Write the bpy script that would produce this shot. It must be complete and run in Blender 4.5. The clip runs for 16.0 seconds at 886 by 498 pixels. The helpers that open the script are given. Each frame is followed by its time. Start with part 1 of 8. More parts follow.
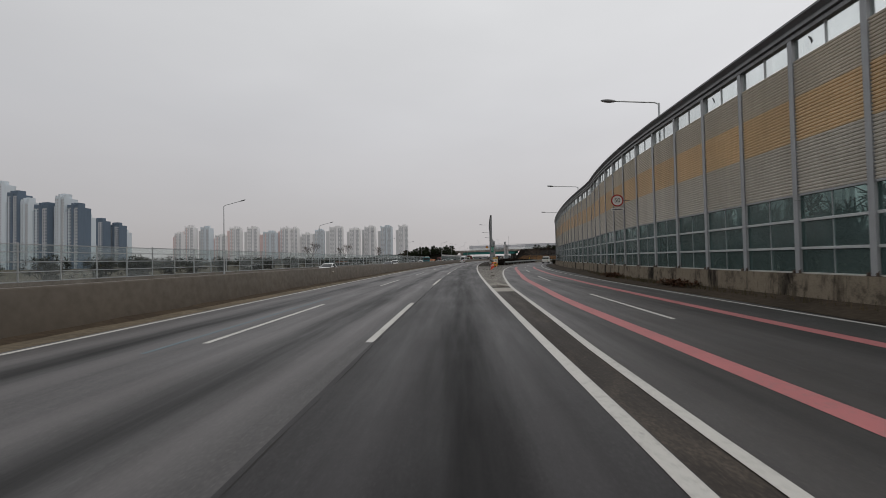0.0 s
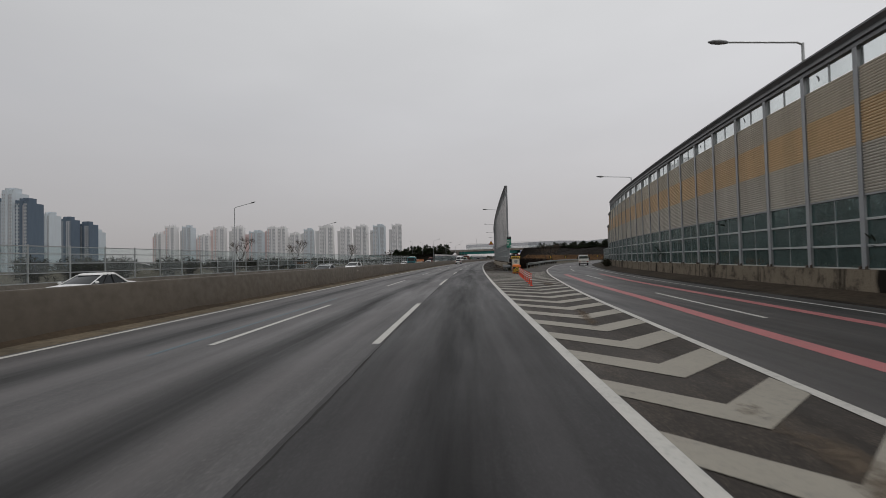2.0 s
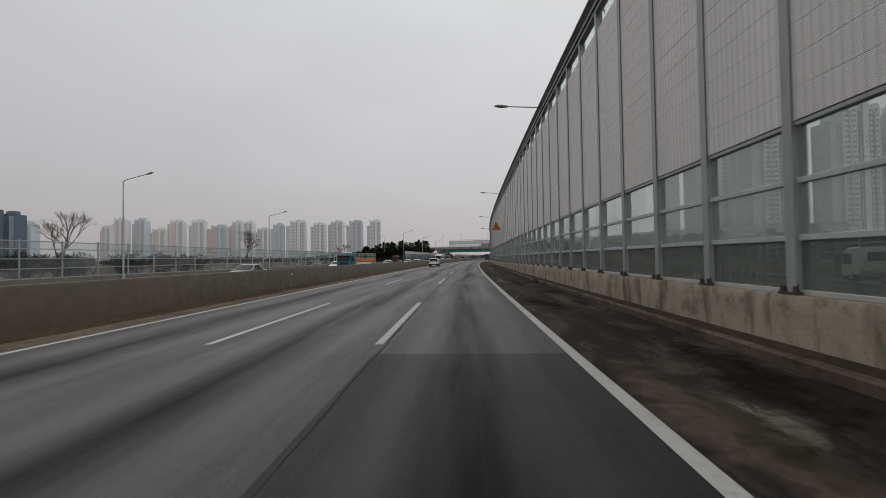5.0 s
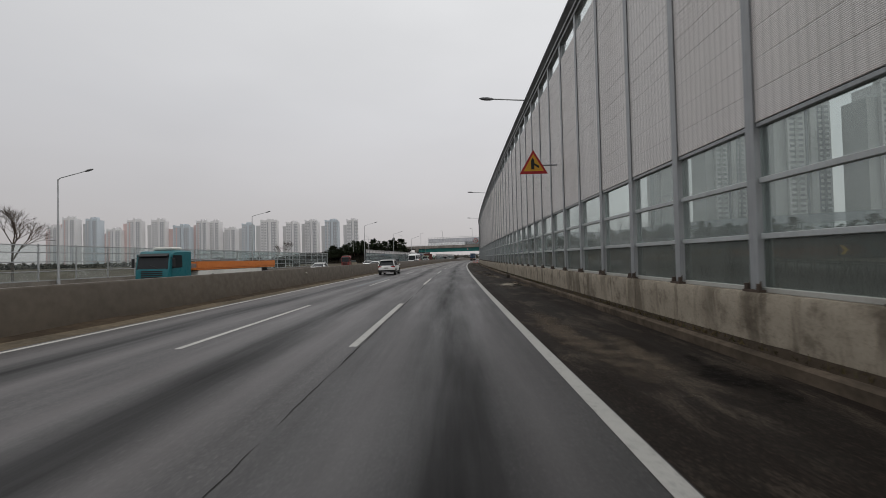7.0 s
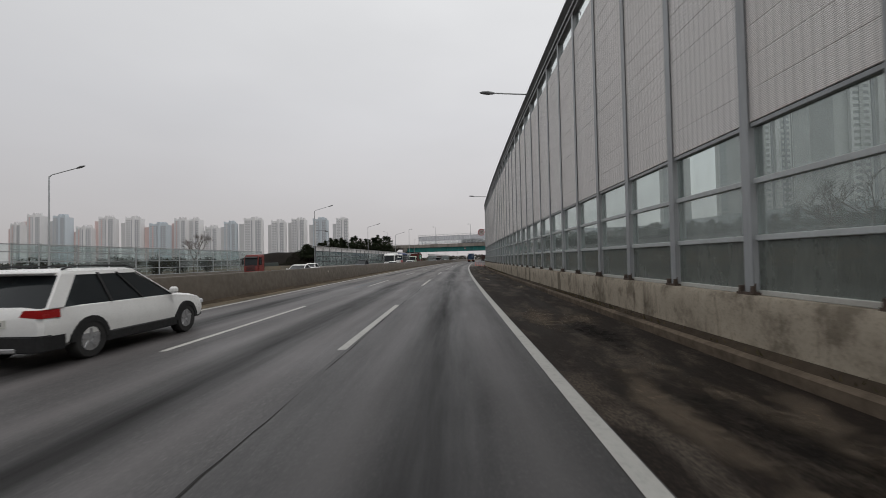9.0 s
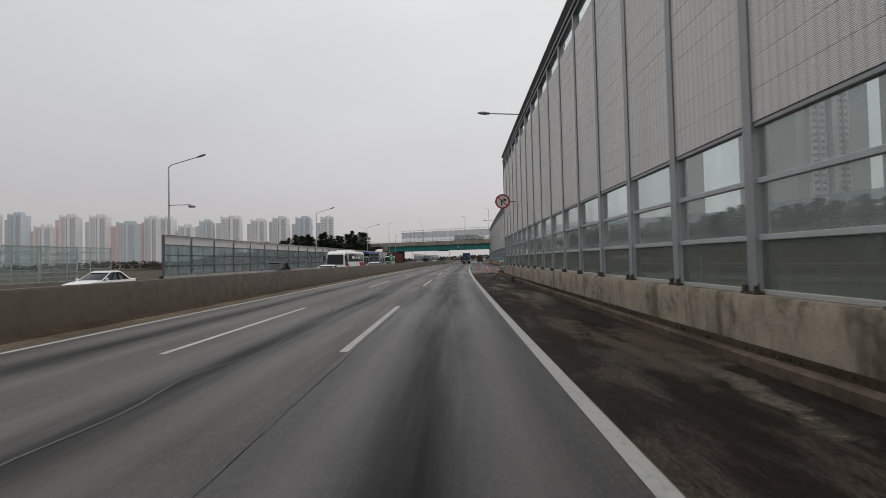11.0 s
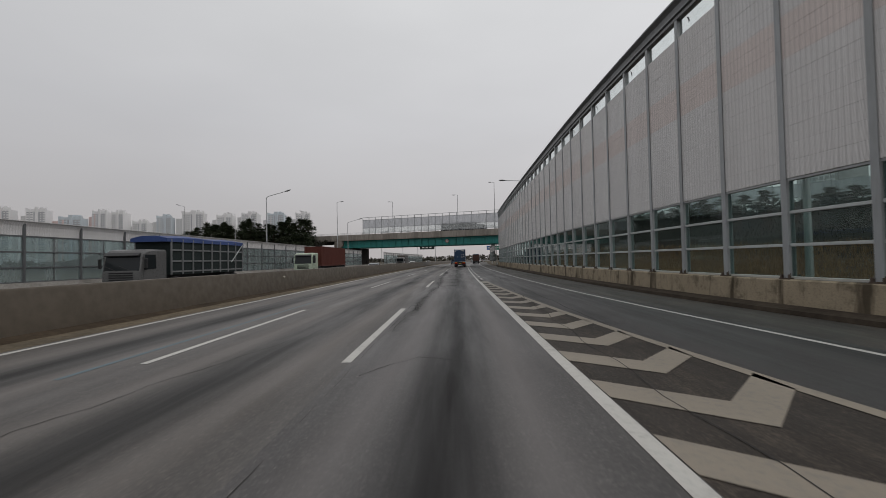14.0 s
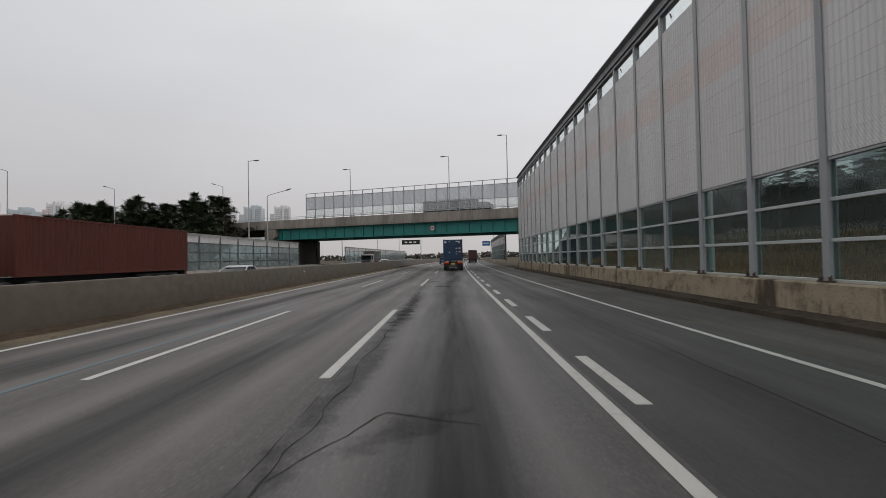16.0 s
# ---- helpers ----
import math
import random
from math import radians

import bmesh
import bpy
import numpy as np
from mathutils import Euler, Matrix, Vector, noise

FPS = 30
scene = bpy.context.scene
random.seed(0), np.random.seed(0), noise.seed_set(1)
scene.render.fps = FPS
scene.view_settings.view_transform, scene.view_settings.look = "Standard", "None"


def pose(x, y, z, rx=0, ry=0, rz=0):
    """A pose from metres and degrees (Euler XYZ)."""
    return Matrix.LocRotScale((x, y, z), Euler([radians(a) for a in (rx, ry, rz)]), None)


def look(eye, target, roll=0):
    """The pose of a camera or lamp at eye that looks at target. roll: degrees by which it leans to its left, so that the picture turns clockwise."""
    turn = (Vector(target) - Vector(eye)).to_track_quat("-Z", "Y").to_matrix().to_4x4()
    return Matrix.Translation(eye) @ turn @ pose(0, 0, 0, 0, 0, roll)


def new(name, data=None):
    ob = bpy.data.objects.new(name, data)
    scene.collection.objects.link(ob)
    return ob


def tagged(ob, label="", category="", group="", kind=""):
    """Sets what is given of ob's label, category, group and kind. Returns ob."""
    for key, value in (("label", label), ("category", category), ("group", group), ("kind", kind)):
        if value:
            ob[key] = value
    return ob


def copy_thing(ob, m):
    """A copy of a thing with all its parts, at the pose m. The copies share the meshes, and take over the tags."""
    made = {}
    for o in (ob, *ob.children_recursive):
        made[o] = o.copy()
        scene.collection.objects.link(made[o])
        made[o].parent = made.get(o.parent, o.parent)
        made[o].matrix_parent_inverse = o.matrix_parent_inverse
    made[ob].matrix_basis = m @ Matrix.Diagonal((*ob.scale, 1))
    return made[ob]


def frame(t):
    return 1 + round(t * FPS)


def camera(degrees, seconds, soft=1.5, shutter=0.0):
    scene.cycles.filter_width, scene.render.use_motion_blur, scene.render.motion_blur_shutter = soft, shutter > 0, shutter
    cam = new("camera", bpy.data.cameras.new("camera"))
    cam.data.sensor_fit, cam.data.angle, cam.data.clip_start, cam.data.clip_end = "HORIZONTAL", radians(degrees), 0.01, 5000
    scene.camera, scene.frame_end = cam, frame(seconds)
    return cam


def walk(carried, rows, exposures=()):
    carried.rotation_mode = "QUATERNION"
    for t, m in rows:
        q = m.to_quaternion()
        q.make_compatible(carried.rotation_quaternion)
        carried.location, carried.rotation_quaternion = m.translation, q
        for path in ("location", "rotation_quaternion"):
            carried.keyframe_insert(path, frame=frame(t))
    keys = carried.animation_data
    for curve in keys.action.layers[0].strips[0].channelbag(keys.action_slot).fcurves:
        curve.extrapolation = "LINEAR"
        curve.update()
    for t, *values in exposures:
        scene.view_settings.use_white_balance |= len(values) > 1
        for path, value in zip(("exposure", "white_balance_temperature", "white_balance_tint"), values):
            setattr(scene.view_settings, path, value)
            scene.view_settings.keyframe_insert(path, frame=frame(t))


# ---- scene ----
cam = camera(91.52, 16.0, 0.75, 0.07)
PATH = [
    (0.0, (0.123, -0.204, 1.721), (-0.207, 9.788, 1.960), -1.16),
    (0.5, (0.241, 9.883, 1.721), (-0.060, 19.877, 1.953), -1.42),
    (1.0, (0.312, 20.165, 1.721), (0.025, 30.158, 1.952), -1.49),
    (1.5, (0.401, 30.103, 1.721), (0.128, 40.096, 1.956), -1.45),
    (2.0, (0.574, 39.938, 1.721), (0.337, 49.932, 1.963), -1.40),
    (2.5, (0.816, 50.078, 1.721), (0.613, 60.072, 1.967), -1.30),
    (3.0, (1.119, 60.163, 1.721), (0.931, 70.159, 1.958), -1.12),
    (3.5, (1.462, 70.046, 1.721), (1.324, 80.042, 1.941), -1.09),
    (4.0, (1.863, 80.132, 1.721), (1.800, 90.130, 1.931), -1.04),
    (4.5, (2.313, 90.151, 1.721), (2.348, 100.148, 1.929), -0.97),
    (5.0, (2.829, 100.167, 1.721), (2.974, 110.164, 1.931), -0.92),
    (5.5, (3.427, 110.179, 1.721), (3.683, 120.174, 1.933), -0.91),
    (6.0, (4.122, 120.197, 1.721), (4.479, 130.188, 1.934), -0.98),
    (6.5, (4.906, 130.070, 1.721), (5.355, 140.058, 1.932), -1.13),
    (7.0, (5.754, 140.153, 1.721), (6.309, 150.135, 1.932), -1.34),
    (7.5, (6.590, 149.974, 1.721), (7.224, 159.951, 1.953), -1.37),
    (8.0, (7.466, 160.153, 1.721), (8.139, 170.127, 1.969), -1.30),
    (8.5, (8.348, 170.279, 1.721), (9.005, 180.255, 1.956), -1.22),
    (9.0, (9.228, 180.218, 1.721), (9.895, 190.193, 1.952), -1.18),
    (9.5, (10.135, 190.225, 1.721), (10.836, 200.197, 1.957), -1.20),
    (10.0, (11.073, 200.236, 1.721), (11.824, 210.205, 1.964), -1.24),
    (10.5, (12.051, 210.252, 1.721), (12.861, 220.216, 1.969), -1.30),
    (11.0, (13.068, 220.137, 1.721), (13.936, 230.096, 1.966), -1.35),
    (11.5, (14.161, 230.263, 1.721), (15.087, 240.218, 1.952), -1.35),
    (12.0, (15.304, 240.324, 1.721), (16.280, 250.273, 1.938), -1.42),
    (12.5, (16.532, 250.535, 1.721), (17.538, 260.482, 1.927), -1.64),
    (13.0, (17.711, 260.489, 1.721), (18.760, 270.431, 1.931), -1.47),
    (13.5, (18.991, 270.726, 1.721), (20.072, 280.663, 1.966), -1.37),
    (14.0, (20.282, 280.583, 1.721), (21.424, 290.514, 1.971), -1.16),
    (14.5, (21.708, 290.677, 1.721), (22.914, 300.600, 1.990), -1.03),
    (15.0, (23.170, 300.836, 1.721), (24.383, 310.759, 1.966), -0.90),
    (15.5, (24.660, 310.964, 1.721), (25.938, 320.880, 1.938), -0.96),
    (16.0, (26.202, 321.266, 1.721), (27.564, 331.171, 1.909), -1.10),
]
walk(cam, [(t, look(eye, target, roll)) for t, eye, target, roll in PATH],
     [(0.0, 0.0), (2.0, -0.12), (2.6, -0.19), (3.6, -0.18), (6.0, 0.06), (11.0, 0.1), (12.4, 0.05), (13.4, -0.15), (14.5, 0.0), (16.0, 0.12)])

# ---- sky and light ----
world = bpy.data.worlds.new("overcast_sky")
scene.world = world
world.use_nodes = True
wn, wl = world.node_tree.nodes, world.node_tree.links
wn.clear()
w_out = wn.new("ShaderNodeOutputWorld")
w_bg = wn.new("ShaderNodeBackground")
w_sky = wn.new("ShaderNodeTexSky")
w_sky.sky_type, w_sky.sun_disc = "NISHITA", False
w_sky.sun_elevation, w_sky.sun_rotation = radians(48), radians(130)
w_sky.air_density, w_sky.dust_density = 1.0, 4.0
w_tc = wn.new("ShaderNodeTexCoord")
w_sep = wn.new("ShaderNodeSeparateXYZ")
w_ramp = wn.new("ShaderNodeValToRGB")          # cloud cover, darker to the horizon, brighter overhead
w_ramp.color_ramp.elements[0].position, w_ramp.color_ramp.elements[0].color = 0.0, (0.505, 0.478, 0.478, 1)
w_ramp.color_ramp.elements[1].position, w_ramp.color_ramp.elements[1].color = 1.0, (1.06, 1.06, 1.07, 1)
for pos, col in ((0.12, (0.560, 0.543, 0.550, 1)), (0.30, (0.650, 0.648, 0.664, 1)), (0.55, (0.76, 0.765, 0.775, 1))):
    el = w_ramp.color_ramp.elements.new(pos)
    el.color = col
w_map = wn.new("ShaderNodeMapping")
w_map.inputs["Scale"].default_value = (1.0, 1.0, 3.0)
w_noise = wn.new("ShaderNodeTexNoise")
w_noise.inputs["Scale"].default_value, w_noise.inputs["Detail"].default_value = 1.7, 4.0
w_mr = wn.new("ShaderNodeMapRange")
w_mr.inputs["From Min"].default_value, w_mr.inputs["From Max"].default_value = 0.3, 0.7
w_mr.inputs["To Min"].default_value, w_mr.inputs["To Max"].default_value = 0.955, 1.045
w_mul = wn.new("ShaderNodeVectorMath")
w_mul.operation = "MULTIPLY"
w_sc = wn.new("ShaderNodeVectorMath")
w_sc.operation = "SCALE"
w_sc.inputs["Scale"].default_value = 0.08
w_mix = wn.new("ShaderNodeMix")
w_mix.data_type = "RGBA"
w_mix.inputs["Factor"].default_value = 0.94
wl.new(w_tc.outputs["Generated"], w_sep.inputs[0])
wl.new(w_sep.outputs["Z"], w_ramp.inputs[0])
wl.new(w_tc.outputs["Generated"], w_map.inputs[0])
wl.new(w_map.outputs[0], w_noise.inputs["Vector"])
wl.new(w_noise.outputs[0], w_mr.inputs["Value"])
wl.new(w_ramp.outputs[0], w_mul.inputs[0])
w_side = wn.new("ShaderNodeMapRange")          # the hidden sun brightens the right-hand sky a little
w_side.inputs["From Min"].default_value, w_side.inputs["From Max"].default_value = -1.0, 1.0
w_side.inputs["To Min"].default_value, w_side.inputs["To Max"].default_value = 0.80, 1.16
wl.new(w_sep.outputs["X"], w_side.inputs["Value"])
w_both = wn.new("ShaderNodeMath")
w_both.operation = "MULTIPLY"
wl.new(w_mr.outputs[0], w_both.inputs[0])
wl.new(w_side.outputs[0], w_both.inputs[1])
wl.new(w_both.outputs[0], w_mul.inputs[1])
wl.new(w_sky.outputs[0], w_sc.inputs[0])
wl.new(w_sc.outputs[0], w_mix.inputs[6])
wl.new(w_mul.outputs[0], w_mix.inputs[7])
wl.new(w_mix.outputs[2], w_bg.inputs["Color"])
wl.new(w_bg.outputs[0], w_out.inputs["Surface"])
sun = new("sun", bpy.data.lights.new("sun", "SUN"))
sun.data.energy, sun.data.angle, sun.data.color = 0.6, radians(25), (1.0, 0.97, 0.93)
sun.matrix_world = look((0, 0, 100), (Vector((0, 0, 100)) - Vector((math.sin(radians(130)) * math.cos(radians(48)), math.cos(radians(130)) * math.cos(radians(48)), math.sin(radians(48))))))

# ---- the plan: a highway that bends gently to the right ----
BEND = [(-80, 6.07), (20, 5.90), (70, 5.54), (120, 4.43), (170, 3.46), (220, 5.21), (270, 5.10), (320, 2.04), (370, 4.45), (620, 4.5), (700, 0.0)]
S_GRID = np.arange(-80.0, 1600.0, 1.0)
S_TURN = np.cumsum(np.interp(S_GRID, [b[0] for b in BEND], [b[1] * 1e-4 for b in BEND]))
S_TURN -= np.interp(0.0, S_GRID, S_TURN)
S_X, S_Y = np.cumsum(np.sin(S_TURN)), np.cumsum(np.cos(S_TURN))
S_X -= np.interp(0.0, S_GRID, S_X)
S_Y -= np.interp(0.0, S_GRID, S_Y)


def turn_at(s):
    return float(np.interp(s, S_GRID, S_TURN))


def at(s, lat, z=0.0):
    """A place by its distance along our lane and its offset to the right of the lane's middle."""
    a = turn_at(s)
    return Vector((float(np.interp(s, S_GRID, S_X)) + lat * math.cos(a), float(np.interp(s, S_GRID, S_Y)) - lat * math.sin(a), z))


def spot(s, lat, z=0.0, turned=0.0):
    """A pose there whose y axis points along the road; turned: degrees to the left."""
    return Matrix.Translation(at(s, lat, z)) @ Matrix.Rotation(radians(turned) - turn_at(s), 4, "Z")


def curve_of(points):
    xs, ys = [p[0] for p in points], [p[1] for p in points]

    def value(s):
        i = max(0, min(len(xs) - 2, int(np.searchsorted(xs, s)) - 1))
        d = [(ys[min(k + 1, len(xs) - 1)] - ys[max(k - 1, 0)]) / (xs[min(k + 1, len(xs) - 1)] - xs[max(k - 1, 0)]) for k in (i, i + 1)]
        h = xs[i + 1] - xs[i]
        u = (s - xs[i]) / h
        if u < 0:
            return ys[0] + d[0] * (s - xs[0])
        if u > 1:
            return ys[-1] + d[1] * (s - xs[-1])
        return (2 * u**3 - 3 * u * u + 1) * ys[i] + (u**3 - 2 * u * u + u) * h * d[0] + (3 * u * u - 2 * u**3) * ys[i + 1] + (u**3 - u * u) * h * d[1]
    return value


# ---- mesh helpers ----
class Shape:
    """Gathers corners and faces for one mesh."""

    def __init__(self):
        self.v, self.f, self.uv, self.mi = [], [], None, []

    def add(self, verts, faces, mi=0):
        o = len(self.v)
        self.v += [tuple(p) for p in verts]
        self.f += [tuple(o + i for i in f) for f in faces]
        self.mi += [mi] * len(faces)
        return self

    def box(self, x0, x1, y0, y1, z0, z1, c=0.0, m=None, mi=0):
        """A box; c: how far its upright and level edges are cut back."""
        if c <= 0:
            v = [(x, y, z) for z in (z0, z1) for y in (y0, y1) for x in (x0, x1)]
            f = [(0, 2, 3, 1), (4, 5, 7, 6), (0, 1, 5, 4), (2, 6, 7, 3), (0, 4, 6, 2), (1, 3, 7, 5)]
        else:
            ring = [(x0 + c, y0), (x1 - c, y0), (x1, y0 + c), (x1, y1 - c), (x1 - c, y1), (x0 + c, y1), (x0, y1 - c), (x0, y0 + c)]
            mx, my = (x0 + x1) / 2, (y0 + y1) / 2
            sx, sy = 1 - 2 * c / max(x1 - x0, 1e-6), 1 - 2 * c / max(y1 - y0, 1e-6)
            v = []
            for z, k in ((z0, 0), (z0 + c, 1), (z1 - c, 1), (z1, 0)):
                v += [(x, y, z) if k else (mx + (x - mx) * sx, my + (y - my) * sy, z) for x, y in ring]
            f = [tuple(range(7, -1, -1)), tuple(range(24, 32))]
            for r in range(3):
                f += [(r * 8 + i, r * 8 + (i + 1) % 8, r * 8 + 8 + (i + 1) % 8, r * 8 + 8 + i) for i in range(8)]
        if m is not None:
            v = [m @ Vector(p) for p in v]
        return self.add(v, f, mi)

    def tube(self, p0, p1, r0, r1=None, n=10, caps=True, mi=0):
        p0, p1 = Vector(p0), Vector(p1)
        r1 = r0 if r1 is None else r1
        q = (p1 - p0).to_track_quat("Z", "Y").to_matrix()
        v = []
        for p, r in ((p0, r0), (p1, r1)):
            v += [p + q @ Vector((r * math.cos(2 * math.pi * i / n), r * math.sin(2 * math.pi * i / n), 0)) for i in range(n)]
        f = [(i, (i + 1) % n, n + (i + 1) % n, n + i) for i in range(n)]
        if caps:
            f += [tuple(range(n - 1, -1, -1)), tuple(range(n, 2 * n))]
        return self.add(v, f, mi)

    def pipe(self, pts, r, n=8, mi=0):
        for a, b in zip(pts, pts[1:]):
            self.tube(a, b, r, None, n, True, mi)
        return self

    def prism(self, poly, y0, y1, axis="y", mi=0):
        """A polygon (x, z) drawn out along y, or (y, z) along x, or (x, y) along z."""
        n = len(poly)
        place = {"y": lambda a, b, t: (a, t, b), "x": lambda a, b, t: (t, a, b), "z": lambda a, b, t: (a, b, t)}[axis]
        v = [place(a, b, y0) for a, b in poly] + [place(a, b, y1) for a, b in poly]
        f = [(i, (i + 1) % n, n + (i + 1) % n, n + i) for i in range(n)] + [tuple(range(n - 1, -1, -1)), tuple(range(n, 2 * n))]
        return self.add(v, f, mi)

    def loft(self, rings, mi=0, caps=True):
        n = len(rings[0])
        v = [p for r in rings for p in r]
        f = []
        for k in range(len(rings) - 1):
            f += [(k * n + i, k * n + (i + 1) % n, (k + 1) * n + (i + 1) % n, (k + 1) * n + i) for i in range(n)]
        if caps:
            f += [tuple(range(n - 1, -1, -1)), tuple(range((len(rings) - 1) * n, len(rings) * n))]
        return self.add(v, f, mi)

    def mesh(self, name, mats, smooth=False, bevel=0.0, tidy=True):
        me = bpy.data.meshes.new(name)
        me.from_pydata(self.v, [], self.f)
        for m in mats if isinstance(mats, (list, tuple)) else [mats]:
            me.materials.append(m)
        if any(self.mi):
            me.polygons.foreach_set("material_index", self.mi)
        if self.uv:
            layer = me.uv_layers.new(name="UVMap")
            loops = np.empty(len(me.loops), dtype=np.int32)
            me.loops.foreach_get("vertex_index", loops)
            layer.data.foreach_set("uv", np.array(self.uv, dtype=np.float32)[loops].ravel())
        if tidy or bevel:
            bm = bmesh.new()
            bm.from_mesh(me)
            bmesh.ops.recalc_face_normals(bm, faces=bm.faces)
            if bevel:
                bmesh.ops.bevel(bm, geom=[e for e in bm.edges if e.is_manifold and e.calc_face_angle(0) > 0.5], offset=bevel, segments=2, affect="EDGES", clamp_overlap=True)
            bm.to_mesh(me)
            bm.free()
        if smooth:
            me.shade_smooth()
            me.set_sharp_from_angle(angle=radians(35))
        me.update()
        return me


def thing(name, m, label, category, group="", kind=""):
    ob = new(name)
    ob.empty_display_size = 0.3
    ob.matrix_basis = m
    return tagged(ob, label, category, group, kind)


def part(name, data, parent, m=None, label=""):
    """A mesh as one part under a thing or a part, m in the parent's own axes."""
    ob = new(name, data)
    ob.parent = parent
    ob.matrix_basis = m if m is not None else Matrix.Identity(4)
    return tagged(ob, label)


def sweep(profile, s0, s1, step=4.0, lat=None, closed=False, top=None, mi=0):
    """A profile of (offset, height) drawn along the road; its uv is (offset, distance)."""
    sh = Shape()
    sh.uv = []
    n = max(1, int(math.ceil((s1 - s0) / step)))
    for k in range(n + 1):
        s = s0 + (s1 - s0) * k / n
        base = lat(s) if lat else 0.0
        for dl, z in profile:
            sh.v.append(tuple(at(s, base + dl, z)))
            sh.uv.append((base + dl, s))
    m = len(profile)
    for k in range(n):
        for i in range(m if closed else m - 1):
            j = (i + 1) % m
            sh.f.append((k * m + i, k * m + j, (k + 1) * m + j, (k + 1) * m + i))
            sh.mi.append(mi)
    if closed:
        sh.f += [tuple(range(m - 1, -1, -1)), tuple(range(n * m, n * m + m))]
        sh.mi += [mi, mi]
    return sh


# ---- materials ----
def nodes_of(name):
    m = bpy.data.materials.new(name)
    m.use_nodes = True
    nt = m.node_tree
    return m, nt, nt.nodes["Principled BSDF"]


def tex_noise(nt, scale, detail=4.0, rough=0.55, vec=None, dist=0.0):
    n = nt.nodes.new("ShaderNodeTexNoise")
    n.inputs["Scale"].default_value, n.inputs["Detail"].default_value = scale, detail
    n.inputs["Roughness"].default_value, n.inputs["Distortion"].default_value = rough, dist
    if vec is not None:
        nt.links.new(vec, n.inputs["Vector"])
    return n.outputs[0]


def span(nt, value, a, b, c, d):
    n = nt.nodes.new("ShaderNodeMapRange")
    for key, v in zip(("From Min", "From Max", "To Min", "To Max"), (a, b, c, d)):
        n.inputs[key].default_value = v
    nt.links.new(value, n.inputs["Value"])
    return n.outputs[0]


def mathy(nt, op, a, b=None):
    n = nt.nodes.new("ShaderNodeMath")
    n.operation = op
    for i, v in enumerate((a, b)):
        if v is None:
            continue
        if isinstance(v, (int, float)):
            n.inputs[i].default_value = v
        else:
            nt.links.new(v, n.inputs[i])
    return n.outputs[0]


def blend(nt, fac, a, b):
    n = nt.nodes.new("ShaderNodeMix")
    n.data_type = "RGBA"
    if isinstance(fac, (int, float)):
        n.inputs["Factor"].default_value = fac
    else:
        nt.links.new(fac, n.inputs["Factor"])
    for key, v in ((6, a), (7, b)):
        if isinstance(v, tuple):
            n.inputs[key].default_value = (*v, 1)
        else:
            nt.links.new(v, n.inputs[key])
    return n.outputs[2]


def place_of(nt, sx=1.0, sy=1.0, sz=1.0):
    g = nt.nodes.new("ShaderNodeNewGeometry")
    mp = nt.nodes.new("ShaderNodeMapping")
    mp.inputs["Scale"].default_value = (sx, sy, sz)
    nt.links.new(g.outputs["Position"], mp.inputs[0])
    return mp.outputs[0]


def bumped(nt, bsdf, height, strength, dist=0.02):
    b = nt.nodes.new("ShaderNodeBump")
    b.inputs["Strength"].default_value, b.inputs["Distance"].default_value = strength, dist
    nt.links.new(height, b.inputs["Height"])
    nt.links.new(b.outputs[0], bsdf.inputs["Normal"])


def surface(name, color, rough=0.6, metal=0.0, dirt=None, dirt_amount=0.35, big=0.5, fine=14.0, streaks=False, bump=0.12, random_tint=0.0):
    """A painted, metal or mineral surface with stains at two scales and a fine relief."""
    m, nt, b = nodes_of(name)
    dirt = dirt or tuple(c * 0.45 for c in color)
    vec = place_of(nt, 1, 1, 0.12) if streaks else place_of(nt)
    n1 = tex_noise(nt, big, 5.0, 0.6, vec)
    n2 = tex_noise(nt, fine, 4.0, 0.6, vec)
    f1 = span(nt, n1, 0.42, 0.72, 0.0, dirt_amount)
    f2 = span(nt, n2, 0.4, 0.75, 0.0, dirt_amount * 0.6)
    col = blend(nt, f1, color, dirt)
    col = blend(nt, f2, col, tuple(c * 0.8 for c in dirt))
    if random_tint:
        oi = nt.nodes.new("ShaderNodeObjectInfo")
        col = blend(nt, span(nt, oi.outputs["Random"], 0, 1, 0, random_tint), col, dirt)
    nt.links.new(col, b.inputs["Base Color"])
    b.inputs["Specular IOR Level"].default_value = 0.12 if rough >= 0.8 else 0.32
    b.inputs["Metallic"].default_value = metal
    nt.links.new(span(nt, n2, 0.3, 0.7, max(0.05, rough - 0.1), min(1, rough + 0.12)), b.inputs["Roughness"])
    if bump:
        bumped(nt, b, tex_noise(nt, fine * 4, 3.0, 0.6), bump, 0.01)
    return m


